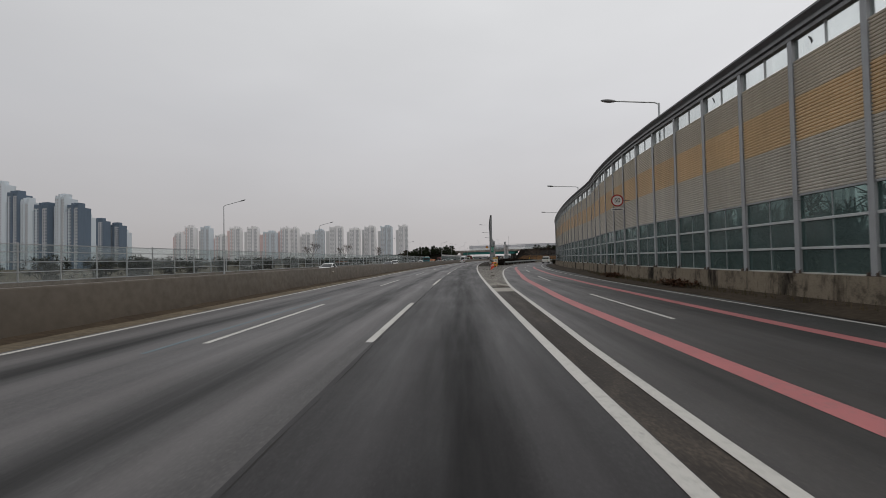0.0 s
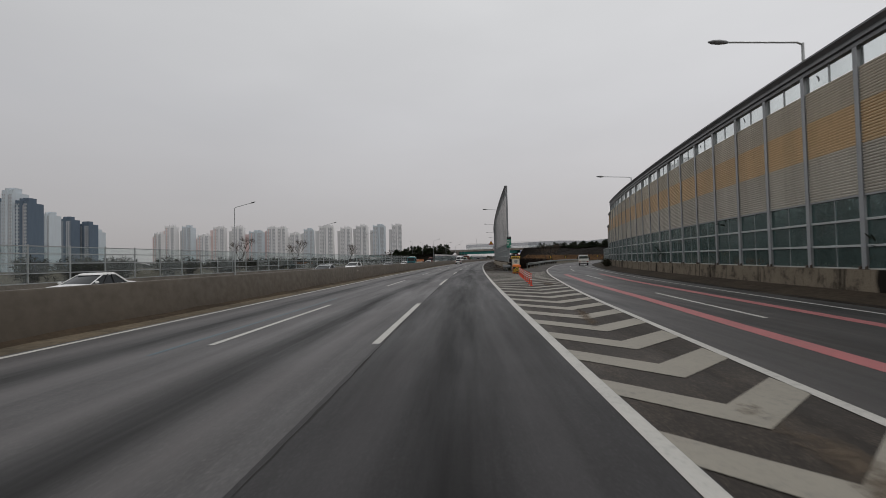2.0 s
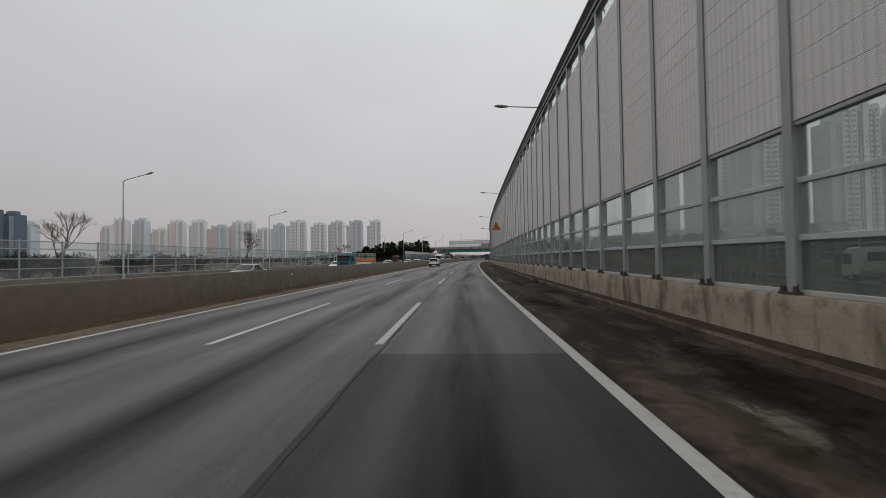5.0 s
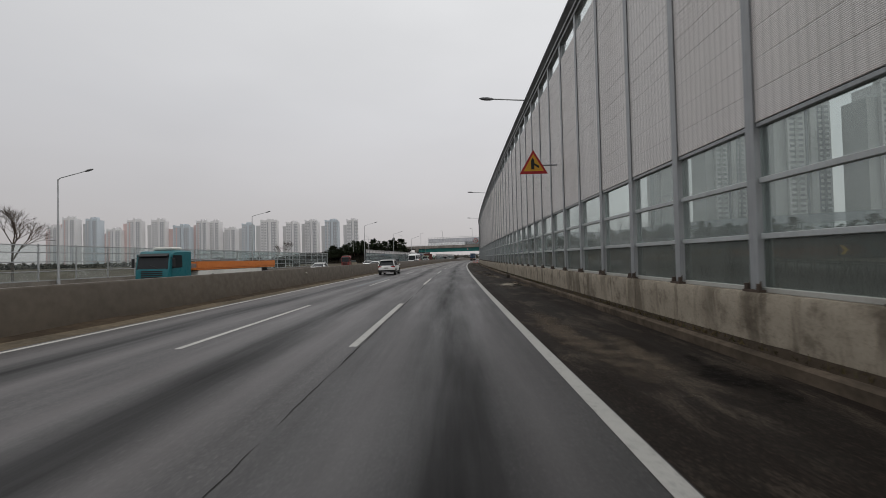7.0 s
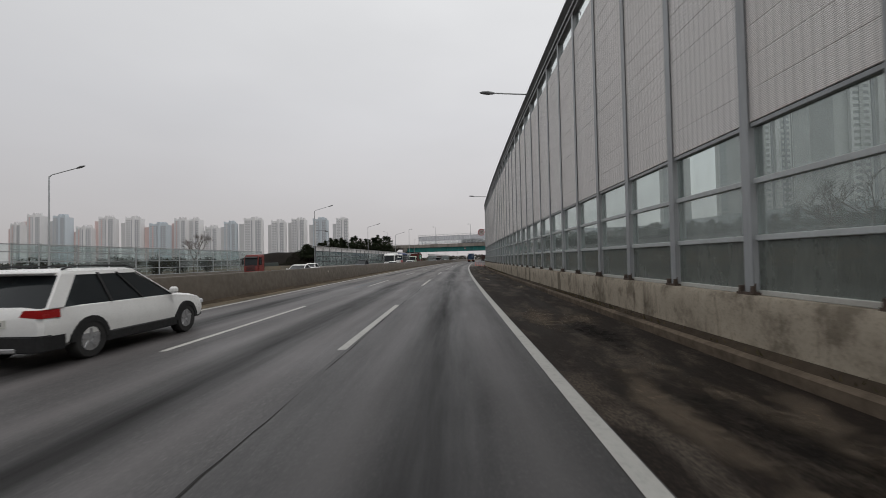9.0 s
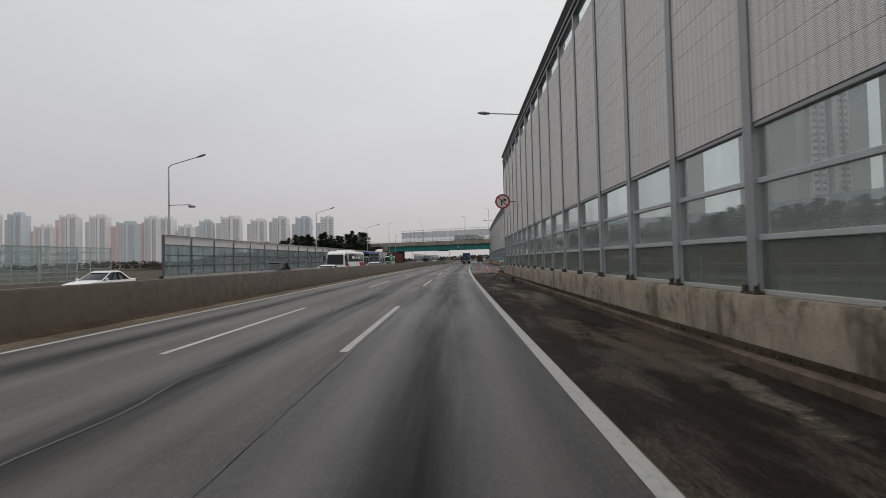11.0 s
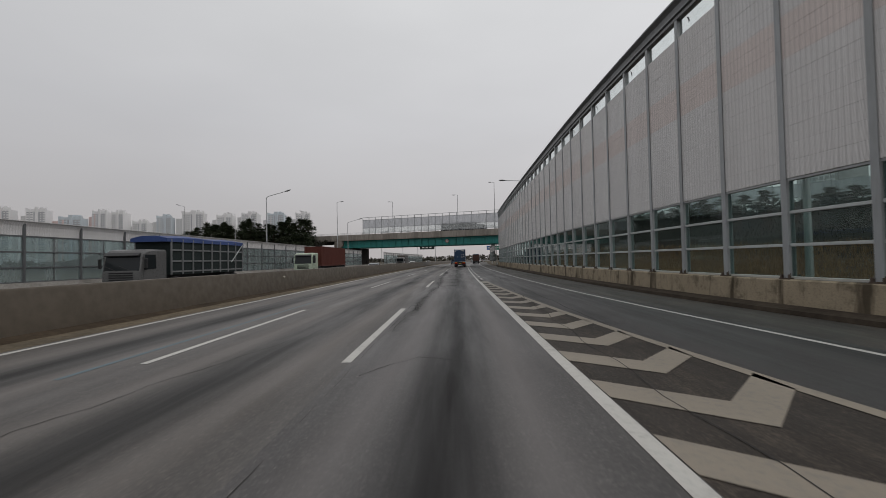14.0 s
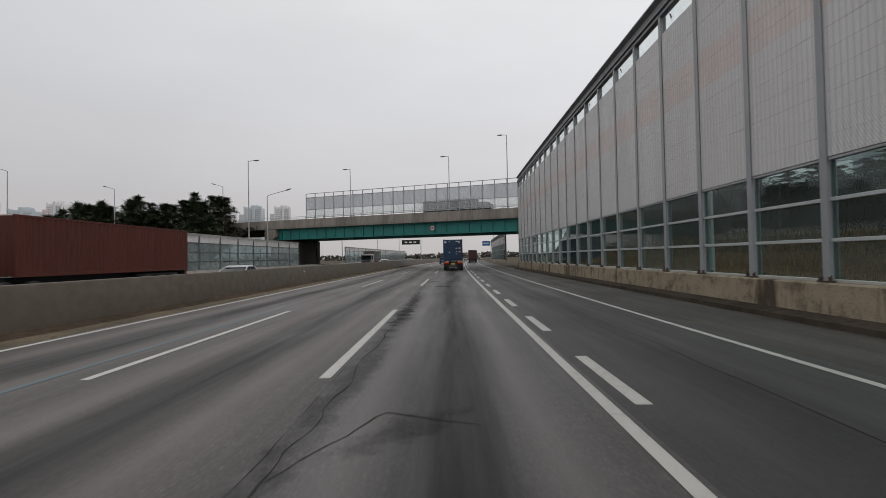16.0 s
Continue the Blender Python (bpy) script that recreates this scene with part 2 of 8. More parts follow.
def stained_concrete(name, color, stain, drip=0.85, seed=0.0):
    """Old cast concrete: sharp-edged rain drips, blotches of algae, pale patches and pores."""
    m, nt, b = nodes_of(name)
    g = nt.nodes.new("ShaderNodeNewGeometry")
    mp = nt.nodes.new("ShaderNodeMapping")
    mp.inputs["Scale"].default_value = (1, 1, 0.16)
    mp.inputs["Location"].default_value = (seed, seed, 0)
    nt.links.new(g.outputs["Position"], mp.inputs[0])
    drips = tex_noise(nt, 0.9, 5.0, 0.62, mp.outputs[0], 0.3)
    thin = tex_noise(nt, 5.0, 3.0, 0.6, mp.outputs[0], 0.2)
    blot = tex_noise(nt, 1.5, 6.0, 0.7, place_of(nt))
    pores = tex_noise(nt, 22.0, 4.0, 0.7, place_of(nt))
    col = blend(nt, span(nt, blot, 0.36, 0.52, 0.55, 0.0), color, tuple(c * 1.28 for c in color))
    col = blend(nt, span(nt, blot, 0.52, 0.64, 0.0, 0.6), col, stain)
    col = blend(nt, span(nt, drips, 0.54, 0.63, 0.0, drip), col, tuple(c * 0.8 for c in stain))
    col = blend(nt, span(nt, thin, 0.58, 0.70, 0.0, 0.5), col, stain)
    col = blend(nt, span(nt, pores, 0.5, 0.72, 0.0, 0.4), col, stain)
    nt.links.new(col, b.inputs["Base Color"])
    b.inputs["Roughness"].default_value = 0.92
    b.inputs["Specular IOR Level"].default_value = 0.12
    bumped(nt, b, pores, 0.3, 0.01)
    return m


def asphalt(name, base, track=0.18, seed=0.0, rough=0.55, stain=0.0, shift=0.0, shine=0.70):
    """Worn asphalt: darker oil line in the lane's middle, polished wheel tracks, stains, stone grain."""
    m, nt, b = nodes_of(name)
    uv = nt.nodes.new("ShaderNodeUVMap")
    sep = nt.nodes.new("ShaderNodeSeparateXYZ")
    nt.links.new(uv.outputs[0], sep.inputs[0])
    wob = span(nt, tex_noise(nt, 0.03, 2.0, 0.5, place_of(nt)), 0.3, 0.7, -0.35, 0.35)
    lane = mathy(nt, "PINGPONG", mathy(nt, "ADD", mathy(nt, "ADD", sep.outputs["X"], wob), 1.8 + 36.0 + shift), 1.8)   # 0 at a line, 1.8 in the middle
    oil = span(nt, lane, 1.0, 1.75, 0.0, 1.0)
    wheel = mathy(nt, "SUBTRACT", 1.0, mathy(nt, "MINIMUM", mathy(nt, "MULTIPLY", mathy(nt, "ABSOLUTE", mathy(nt, "SUBTRACT", lane, 0.85)), 2.2), 1.0))
    stretch = nt.nodes.new("ShaderNodeMapping")
    stretch.inputs["Scale"].default_value = (1.0, 0.06, 1.0)
    stretch.inputs["Location"].default_value = (seed, seed, 0)
    nt.links.new(uv.outputs[0], stretch.inputs[0])
    stretch2 = nt.nodes.new("ShaderNodeMapping")
    stretch2.inputs["Scale"].default_value = (1.0, 0.35, 1.0)
    nt.links.new(uv.outputs[0], stretch2.inputs[0])
    long1 = tex_noise(nt, 1.6, 5.0, 0.6, stretch.outputs[0])
    big = tex_noise(nt, 0.25, 5.0, 0.6, place_of(nt))
    grain = tex_noise(nt, 26.0, 3.0, 0.8, place_of(nt))
    chips = tex_noise(nt, 7.0, 6.0, 0.75, place_of(nt))
    base = (base[0] * 0.84, base[1] * 0.765, base[2] * 0.745)
    col = blend(nt, span(nt, big, 0.40, 0.68, 0.0, 0.6), tuple(base), tuple(c * 1.45 for c in base))
    col = blend(nt, span(nt, long1, 0.38, 0.62, 0.0, 0.5), col, tuple(c * 0.62 for c in base))
    if stain:
        blot = tex_noise(nt, 0.8, 6.0, 0.68, stretch2.outputs[0], 0.5)
        col = blend(nt, span(nt, blot, 0.44, 0.58, 0.0, stain), col, (0.020, 0.016, 0.0125))
        dust = tex_noise(nt, 1.1, 6.0, 0.72, stretch2.outputs[0], 0.4)
        col = blend(nt, span(nt, dust, 0.50, 0.62, 0.0, stain * 0.8), col, (0.105, 0.084, 0.064))
        dust2 = tex_noise(nt, 0.35, 5.0, 0.6, stretch2.outputs[0], 0.8)
        col = blend(nt, span(nt, dust2, 0.60, 0.68, 0.0, stain * 0.6), col, (0.155, 0.130, 0.104))
    col = blend(nt, span(nt, chips, 0.52, 0.64, 0.0, 0.48), col, tuple(c * 2.2 for c in base))
    col = blend(nt, span(nt, chips, 0.47, 0.36, 0.0, 0.48), col, tuple(c * 0.4 for c in base))
    col = blend(nt, span(nt, grain, 0.42, 0.56, 0.75, 0.0), col, tuple(c * 0.42 for c in base))
    col = blend(nt, span(nt, grain, 0.58, 0.70, 0.0, 0.7), col, tuple(c * 3.6 for c in base))
    ragged = span(nt, long1, 0.3, 0.7, 0.55, 1.1)
    col = blend(nt, mathy(nt, "MULTIPLY", mathy(nt, "MULTIPLY", oil, ragged), track * 2.9), col, tuple(c * 0.16 for c in base))
    col = blend(nt, mathy(nt, "MULTIPLY", mathy(nt, "MULTIPLY", wheel, ragged), track * 1.5), col, tuple(c * 2.1 for c in base))
    nt.links.new(col, b.inputs["Base Color"])
    nt.links.new(span(nt, long1, 0.3, 0.7, rough - 0.1, rough + 0.1), b.inputs["Roughness"])
    greasy = mathy(nt, "MULTIPLY", mathy(nt, "MULTIPLY", oil, ragged), min(0.8, track * 1.7))
    nt.links.new(mathy(nt, "MULTIPLY", mathy(nt, "MULTIPLY", mathy(nt, "SUBTRACT", 1.0, greasy), span(nt, big, 0.3, 0.7, 0.75, 1.2)), shine), b.inputs["Specular IOR Level"])
    bumped(nt, b, grain, 0.35, 0.006)
    return m


def road_paint(name, color, wear=0.5):
    m, nt, b = nodes_of(name)
    n1 = tex_noise(nt, 9.0, 6.0, 0.75, place_of(nt))
    n2 = tex_noise(nt, 0.8, 4.0, 0.6, place_of(nt))
    n3 = tex_noise(nt, 60.0, 2.0, 0.6, place_of(nt))
    worn = mathy(nt, "MULTIPLY", span(nt, n1, 0.5, 0.68, 0.0, 1.0), span(nt, n2, 0.35, 0.7, 0.1 * wear, wear))
    col = blend(nt, span(nt, n2, 0.35, 0.7, 0.0, 0.35), color, tuple(c * 0.7 for c in color))
    col = blend(nt, worn, col, (0.12, 0.118, 0.115))
    col = blend(nt, span(nt, n3, 0.45, 0.8, 0.0, 0.25), col, tuple(c * 0.5 for c in color))
    nt.links.new(col, b.inputs["Base Color"])
    b.inputs["Roughness"].default_value = 0.6
    bumped(nt, b, n3, 0.25, 0.004)
    return m


def pane_glass(name, tint, see=0.6, dirt=(0.30, 0.33, 0.32), rough=0.03):
    """A dusty pane: part clear, part film of dust, with its mirror gloss."""
    m, nt, b = nodes_of(name)
    out = nt.nodes["Material Output"]
    nt.nodes.remove(b)
    clear = nt.nodes.new("ShaderNodeBsdfTransparent")
    clear.inputs[0].default_value = (*tint, 1)
    film = nt.nodes.new("ShaderNodeBsdfDiffuse")
    gloss = nt.nodes.new("ShaderNodeBsdfGlossy")
    gloss.inputs["Roughness"].default_value = rough
    gloss.inputs["Color"].default_value = (0.9, 0.93, 0.93, 1)
    vec = place_of(nt, 1, 1, 0.3)
    d1 = tex_noise(nt, 1.1, 5.0, 0.6, vec)
    d2 = tex_noise(nt, 9.0, 4.0, 0.6, vec)
    nt.links.new(blend(nt, span(nt, d2, 0.4, 0.7, 0.0, 0.5), dirt, tuple(c * 0.6 for c in dirt)), film.inputs[0])
    oi = nt.nodes.new("ShaderNodeObjectInfo")
    cover = mathy(nt, "ADD", span(nt, d1, 0.3, 0.7, (1 - see) * 0.7, (1 - see) * 1.25), span(nt, oi.outputs["Random"], 0, 1, -0.06, 0.08))
    mix1, mix2 = nt.nodes.new("ShaderNodeMixShader"), nt.nodes.new("ShaderNodeMixShader")
    nt.links.new(cover, mix1.inputs[0])
    nt.links.new(clear.outputs[0], mix1.inputs[1])
    nt.links.new(film.outputs[0], mix1.inputs[2])
    lw = nt.nodes.new("ShaderNodeLayerWeight")
    lw.inputs["Blend"].default_value = 0.5
    nt.links.new(mathy(nt, "ADD", mathy(nt, "MULTIPLY", mathy(nt, "POWER", lw.outputs["Facing"], 5.0), 0.55), 0.03), mix2.inputs[0])
    nt.links.new(mix1.outputs[0], mix2.inputs[1])
    nt.links.new(gloss.outputs[0], mix2.inputs[2])
    nt.links.new(mix2.outputs[0], out.inputs["Surface"])
    return m


ASPHALT_OUR = asphalt("asphalt_our_lane", (0.019, 0.019, 0.0205), 0.36, 3.0, 0.56, 0.0, 0.0, 0.38)
ASPHALT_OUR_MID = asphalt("asphalt_our_lane_worn", (0.040, 0.040, 0.041), 0.46, 3.0, 0.54)
ASPHALT_OUR_ON = asphalt("asphalt_our_lane_coarse", (0.058, 0.057, 0.056), 0.48, 5.0, 0.54)
ASPHALT_LEFT_ON = asphalt("asphalt_left_lanes_pale", (0.061, 0.057, 0.051), 0.42, 17.0)
ASPHALT_LEFT = asphalt("asphalt_left_lanes", (0.048, 0.048, 0.049), 0.44, 11.0)
ASPHALT_LEFT_MID = asphalt("asphalt_left_lanes_mid", (0.061, 0.061, 0.062), 0.44, 11.0)
ASPHALT_SHOULDER = asphalt("asphalt_shoulder", (0.0245, 0.0192, 0.0152), 0.03, 23.0, 0.85, 1.0, 0.0, 0.16)
ASPHALT_RAMP = asphalt("asphalt_ramp", (0.029, 0.028, 0.028), 0.16, 31.0)
ASPHALT_GORE = asphalt("asphalt_gore", (0.036, 0.031, 0.025), 0.03, 41.0, 0.72, 0.6, 0.0, 0.34)
ASPHALT_FAR = asphalt("asphalt_opposite", (0.065, 0.064, 0.063), 0.14, 53.0)
PAINT_WHITE = road_paint("white_road_paint", (0.455, 0.445, 0.415), 0.75)
PAINT_CREAM = road_paint("cream_road_paint", (0.255, 0.236, 0.196), 0.9)
PAINT_DIRTY = road_paint("dirty_cream_road_paint", (0.225, 0.195, 0.155), 1.0)
PAINT_PINK = road_paint("pink_road_paint", (0.37, 0.120, 0.122), 0.8)
PAINT_BLUE = road_paint("faded_blue_paint", (0.078, 0.128, 0.152), 0.9)
TAR = surface("tar_seal", (0.017, 0.017, 0.0175), 0.95, 0, (0.022, 0.022, 0.022))
TAR.node_tree.nodes["Principled BSDF"].inputs["Specular IOR Level"].default_value = 0.08
TAR_WORN = surface("worn_tar_seal", (0.036, 0.035, 0.034), 0.9, 0, (0.050, 0.048, 0.045), 0.7, 0.3, 2.0)
CONCRETE_BROWN = surface("grimy_barrier_concrete", (0.070, 0.054, 0.037), 0.62, 0, (0.040, 0.031, 0.021), 0.6, 0.22, 3.0, False, 0.12)
CONCRETE_BROWN.node_tree.nodes["Principled BSDF"].inputs["Specular IOR Level"].default_value = 0.55
CONCRETE = stained_concrete("weathered_concrete", (0.330, 0.290, 0.230), (0.085, 0.068, 0.050), 0.62, 4.0)
CONCRETE_RUSTY = stained_concrete("rust_streaked_plinth_concrete", (0.285, 0.238, 0.172), (0.050, 0.039, 0.027), 0.85, 15.0)
CONCRETE_GRIMY = stained_concrete("grimy_plinth_concrete", (0.195, 0.165, 0.125), (0.013, 0.011, 0.009), 0.97, 9.0)
CONCRETE_PALE = surface("pale_concrete", (0.36, 0.345, 0.32), 0.85, 0, (0.14, 0.125, 0.11), 0.6, 0.5, 8.0, False, 0.25)
STEEL_GREY = surface("grey_painted_steel", (0.335, 0.35, 0.36), 0.45, 0.15, (0.19, 0.19, 0.185), 0.4, 1.2, 20.0, True, 0.04)
STEEL_DARK = surface("dark_grey_steel", (0.20, 0.205, 0.21), 0.45, 0.2, (0.10, 0.10, 0.10), 0.4, 1.2, 20.0, True, 0.04)
RAIL_STEEL = surface("weathered_rail_steel", (0.205, 0.222, 0.215), 0.5, 0.3, (0.085, 0.085, 0.078), 0.6, 1.2, 16.0, False, 0.05)
GALVANISED = surface("galvanised_steel", (0.42, 0.44, 0.45), 0.42, 0.55, (0.22, 0.21, 0.19), 0.5, 1.6, 18.0, True, 0.05)
RUSTY = surface("rusty_bolt_steel", (0.11, 0.085, 0.07), 0.8, 0.2, (0.045, 0.035, 0.03), 0.6, 6.0, 30.0)
BLACK = surface("black_rubber", (0.022, 0.022, 0.023), 0.75, 0, (0.05, 0.047, 0.043), 0.4, 3.0, 20.0)
GLASS_GREEN = pane_glass("dusty_green_pane", (0.76, 0.86, 0.84), 0.90, (0.17, 0.205, 0.195))
GLASS_HAZY = pane_glass("hazy_green_pane", (0.86, 0.915, 0.90), 0.74, (0.50, 0.53, 0.515), 0.06)
GLASS_DEEP = pane_glass("deep_green_pane", (0.62, 0.75, 0.73), 0.60, (0.125, 0.175, 0.168), 0.08)
GLASS_LOW = pane_glass("grimy_low_pane", (0.74, 0.80, 0.77), 0.50, (0.225, 0.24, 0.224), 0.08)
GLASS_CLEAR = pane_glass("clear_top_pane", (0.96, 0.985, 0.98), 0.86, (0.55, 0.58, 0.57))
GLASS_FENCE = pane_glass("thin_fence_pane", (0.92, 0.955, 0.95), 0.93, (0.45, 0.48, 0.48))
# glazing bars' base colour is whitened to hold the sky's reflection
RAIL_PALE = surface("sky_paled_glazing_bar", (0.46, 0.485, 0.485), 0.45, 0.1, (0.27, 0.275, 0.265), 0.4, 1.2, 20.0, False, 0.04)
SILL_PALE = surface("pale_sill_bar", (0.42, 0.42, 0.40), 0.6, 0.0, (0.30, 0.285, 0.25), 0.5, 1.5, 20.0, False, 0.05)
STICKER = surface("dark_sticker_film", (0.05, 0.05, 0.055), 0.6)
ASPHALT_ENTRY_EDGE = asphalt("asphalt_entry_shoulder", (0.056, 0.053, 0.047), 0.03, 61.0, 0.65, 0.6, 0.0, 0.50)
EARTH = surface("dry_earth", (0.056, 0.043, 0.031), 0.95, 0, (0.022, 0.018, 0.014), 0.7, 0.4, 5.0, False, 0.5)


# ---- ground and carriageways ----
def strip(lat_a, lat_b, s0, s1, z=0.0, step=4.0, across=1):
    fa = lat_a if callable(lat_a) else (lambda s: lat_a)
    fb = lat_b if callable(lat_b) else (lambda s: lat_b)
    sh = Shape()
    sh.uv = []
    n = max(1, int(math.ceil((s1 - s0) / step)))
    for k in range(n + 1):
        s = s0 + (s1 - s0) * k / n
        for i in range(across + 1):
            l = fa(s) + (fb(s) - fa(s)) * i / across
            sh.v.append(tuple(at(s, l, z)))
            sh.uv.append((l, s))
    m = across + 1
    for k in range(n):
        for i in range(across):
            sh.f.append((k * m + i, k * m + i + 1, (k + 1) * m + i + 1, (k + 1) * m + i))
            sh.mi.append(0)
    return sh


def setting(name, sh, mat, label, category, smooth=False, tidy=False):
    return tagged(new(name, sh.mesh(name, mat, smooth, 0.0, tidy)), label, category, "", "structure")


RAMP_BASE = curve_of([(-80, 2.1), (3, 2.45), (9, 2.85), (20, 3.5), (35, 4.15), (57, 5.4), (68, 6.35), (80, 7.7), (94, 9.6), (106, 11.7), (130, 17.0), (156, 25.0), (204, 42.5), (240, 58.0)])
RAMP_LEFT = curve_of([(-80, 2.1), (3, 2.49), (7, 2.55), (11, 2.7), (20, 2.93), (26, 3.08), (30, 3.3), (35, 3.6), (43, 4.1), (50, 4.62), (57, 5.15), (64, 5.8), (75, 7.0), (80, 7.55), (94, 9.5), (106, 11.7), (130, 17.0), (156, 25.0), (204, 42.5), (240, 58.0)])
RAMP_EDGE = curve_of([(-80, 9.3), (11, 9.68), (27, 10.0), (43, 10.55), (52, 11.05), (64, 12.0), (71, 12.65), (88, 14.75), (98, 16.3), (109, 18.0), (122, 20.5), (140, 25.2), (160, 31.5), (204, 49.2), (240, 64.7)])
PINK_LEFT = curve_of([(-80, 3.9), (5, 4.22), (17, 4.3), (21, 4.5), (25, 4.7), (36, 5.26), (42, 5.8), (47, 6.15), (59, 7.2), (66, 7.65), (82, 9.3)])
PINK_RIGHT = curve_of([(-80, 7.6), (9, 7.8), (16, 7.9), (26, 8.15), (33, 8.45), (41, 8.8), (50, 9.4), (62, 10.35), (70, 11.0), (82, 12.5)])
ENTRY_LEFT = curve_of([(225, 34.0), (245, 21.0), (260, 12.8), (271, 8.0), (277.7, 6.2), (281.6, 5.3), (285.7, 4.6), (292, 3.8), (296, 3.4), (299.6, 3.12), (306, 2.75), (314, 2.3)])
ENTRY_EDGE = curve_of([(225, 40.0), (245, 26.6), (260, 17.8), (271, 12.4), (278, 9.3), (280.8, 8.45), (283.6, 7.85), (285.7, 7.45), (290.2, 7.0), (296, 6.5), (300, 6.22), (306, 5.9), (316, 5.6), (328, 5.42), (343, 5.32), (362, 5.25), (420, 5.25)])
WALL_C_LAT = curve_of([(284, 11.5), (291, 10.49), (297, 9.9), (304, 9.53), (315, 9.25), (330, 9.17), (350, 9.13), (400, 9.1)])

gsh = Shape()
for r0, r1 in ((0.0, 300.0), (300.0, 1200.0), (1200.0, 4600.0)):
    n = 48
    ring = lambda r: [(20 + r * math.cos(2 * math.pi * i / n), 180 + r * math.sin(2 * math.pi * i / n), -0.12) for i in range(n)]
    if r0 == 0:
        gsh.add(ring(r1), [tuple(range(n))])
    else:
        gsh.add(ring(r0) + ring(r1), [(i, n + i, n + (i + 1) % n, (i + 1) % n) for i in range(n)])
GROUND_MAT = surface("dull_winter_ground", (0.078, 0.064, 0.044), 0.95, 0, (0.036, 0.032, 0.022), 0.7, 0.02, 0.4, False, 0.4)
setting("ground", gsh, GROUND_MAT, "dull brown winter ground reaching to the horizon", "ground")

road = thing("road", Matrix.Identity(4), "grey worn asphalt highway with white lane markings", "road", kind="structure")
part("left_lanes", strip(-9.25, -1.74, 214, 1200, 0, 4, 6).mesh("left_lanes_on", ASPHALT_LEFT_ON, tidy=False), road, label="pale worn asphalt lanes")
part("our_lane", strip(-1.74, 1.95, 108, 214, 0, 4, 4).mesh("our_lane_mid", ASPHALT_OUR_MID, tidy=False), road, label="worn asphalt lane with a dark oily middle")
part("our_lane", strip(-1.74, 1.95, 214, 1200, 0, 4, 4).mesh("our_lane_on", ASPHALT_OUR_ON, tidy=False), road, label="coarse speckled asphalt lane")
part("left_lanes", strip(-9.25, -1.74, 108, 214, 0, 4, 6).mesh("left_lanes_mid", ASPHALT_LEFT_MID, tidy=False), road, label="lighter grey worn asphalt lanes")
part("left_lanes", strip(-9.25, -1.74, -60, 108, 0, 4, 6).mesh("left_lanes", ASPHALT_LEFT, tidy=False), road, label="lighter grey worn asphalt lanes")
part("our_lane", strip(-1.74, 1.95, -60, 108, 0, 4, 4).mesh("our_lane", ASPHALT_OUR, tidy=False), road, label="darker asphalt lane with oil-stained middle")
part("right_shoulder", strip(1.95, 4.75, 97.8, 271, 0, 3, 4).mesh("right_shoulder", ASPHALT_SHOULDER, tidy=False), road, label="dirty stained dark shoulder")
part("island_apron", strip(4.75, ENTRY_LEFT, 250, 271, -0.004, 1.5, 4).mesh("island_apron", ASPHALT_SHOULDER, tidy=False), road, label="dark dirty asphalt round the island")
part("gore", strip(1.95, RAMP_LEFT, -60, 97.8, -0.004, 3, 3).mesh("gore", ASPHALT_GORE, tidy=False), road, label="brownish asphalt of the exit gore")
part("entry_gore", strip(1.95, lambda s: max(2.4, ENTRY_LEFT(s)), 271, 325, -0.004, 2, 3).mesh("entry_gore", ASPHALT_GORE, tidy=False), road, label="brownish asphalt of the entry gore")
part("entry_lane", strip(lambda s: max(1.95, ENTRY_LEFT(s)) if s < 318 else 1.95, lambda s: ENTRY_EDGE(s) + 0.4, 225, 520, 0.0, 3, 4).mesh("entry_lane", ASPHALT_RAMP, tidy=False), road, label="dark asphalt merging lane")
part("entry_shoulder", strip(lambda s: ENTRY_EDGE(s) + 0.4, lambda s: max(ENTRY_EDGE(s) + 1.2, WALL_C_LAT(s) - 0.75), 271, 520, 0.0, 3, 3).mesh("entry_shoulder", ASPHALT_ENTRY_EDGE, tidy=False), road, label="grey stained shoulder of the merging lane")
ramp = thing("exit_ramp", Matrix.Identity(4), "dark asphalt exit ramp bending away with pink guide lines", "road", kind="structure")
part("ramp_asphalt", strip(RAMP_LEFT, lambda s: RAMP_BASE(s) + 6.9, -60, 232, 0, 3, 4).mesh("ramp_asphalt", ASPHALT_RAMP, tidy=False), ramp)
part("ramp_shoulder", strip(lambda s: RAMP_BASE(s) + 6.9, lambda s: RAMP_BASE(s) + 9.3, -60, 232, 0, 3, 2).mesh("ramp_shoulder", ASPHALT_SHOULDER, tidy=False), ramp, label="dark earthy ramp shoulder")
INNER_EDGE = curve_of([(97.8, 5.7), (103, 7.4), (108, 9.0), (115, 11.0), (130, 13.9), (150, 19.3), (170, 26.5), (200, 38.4), (232, 52.0)])
part("ramp_inner_shoulder", strip(INNER_EDGE, RAMP_LEFT, 97.8, 232, -0.004, 3, 3).mesh("ramp_inner_shoulder", ASPHALT_GORE, tidy=False), ramp, label="worn brownish shoulder inside the bend")
opposite = thing("opposite_road", Matrix.Identity(4), "grey asphalt lanes of the oncoming traffic behind the median", "road", kind="structure")
part("asphalt", strip(-39.5, -10.9, -60, 262, 0, 4, 8).mesh("opposite_asphalt", ASPHALT_FAR, tidy=False), opposite)
part("asphalt", strip(-26.4, -10.9, 262, 1200, 0, 4, 5).mesh("opposite_asphalt_on", ASPHALT_FAR, tidy=False), opposite)

# lane lines
LINE = 0.16


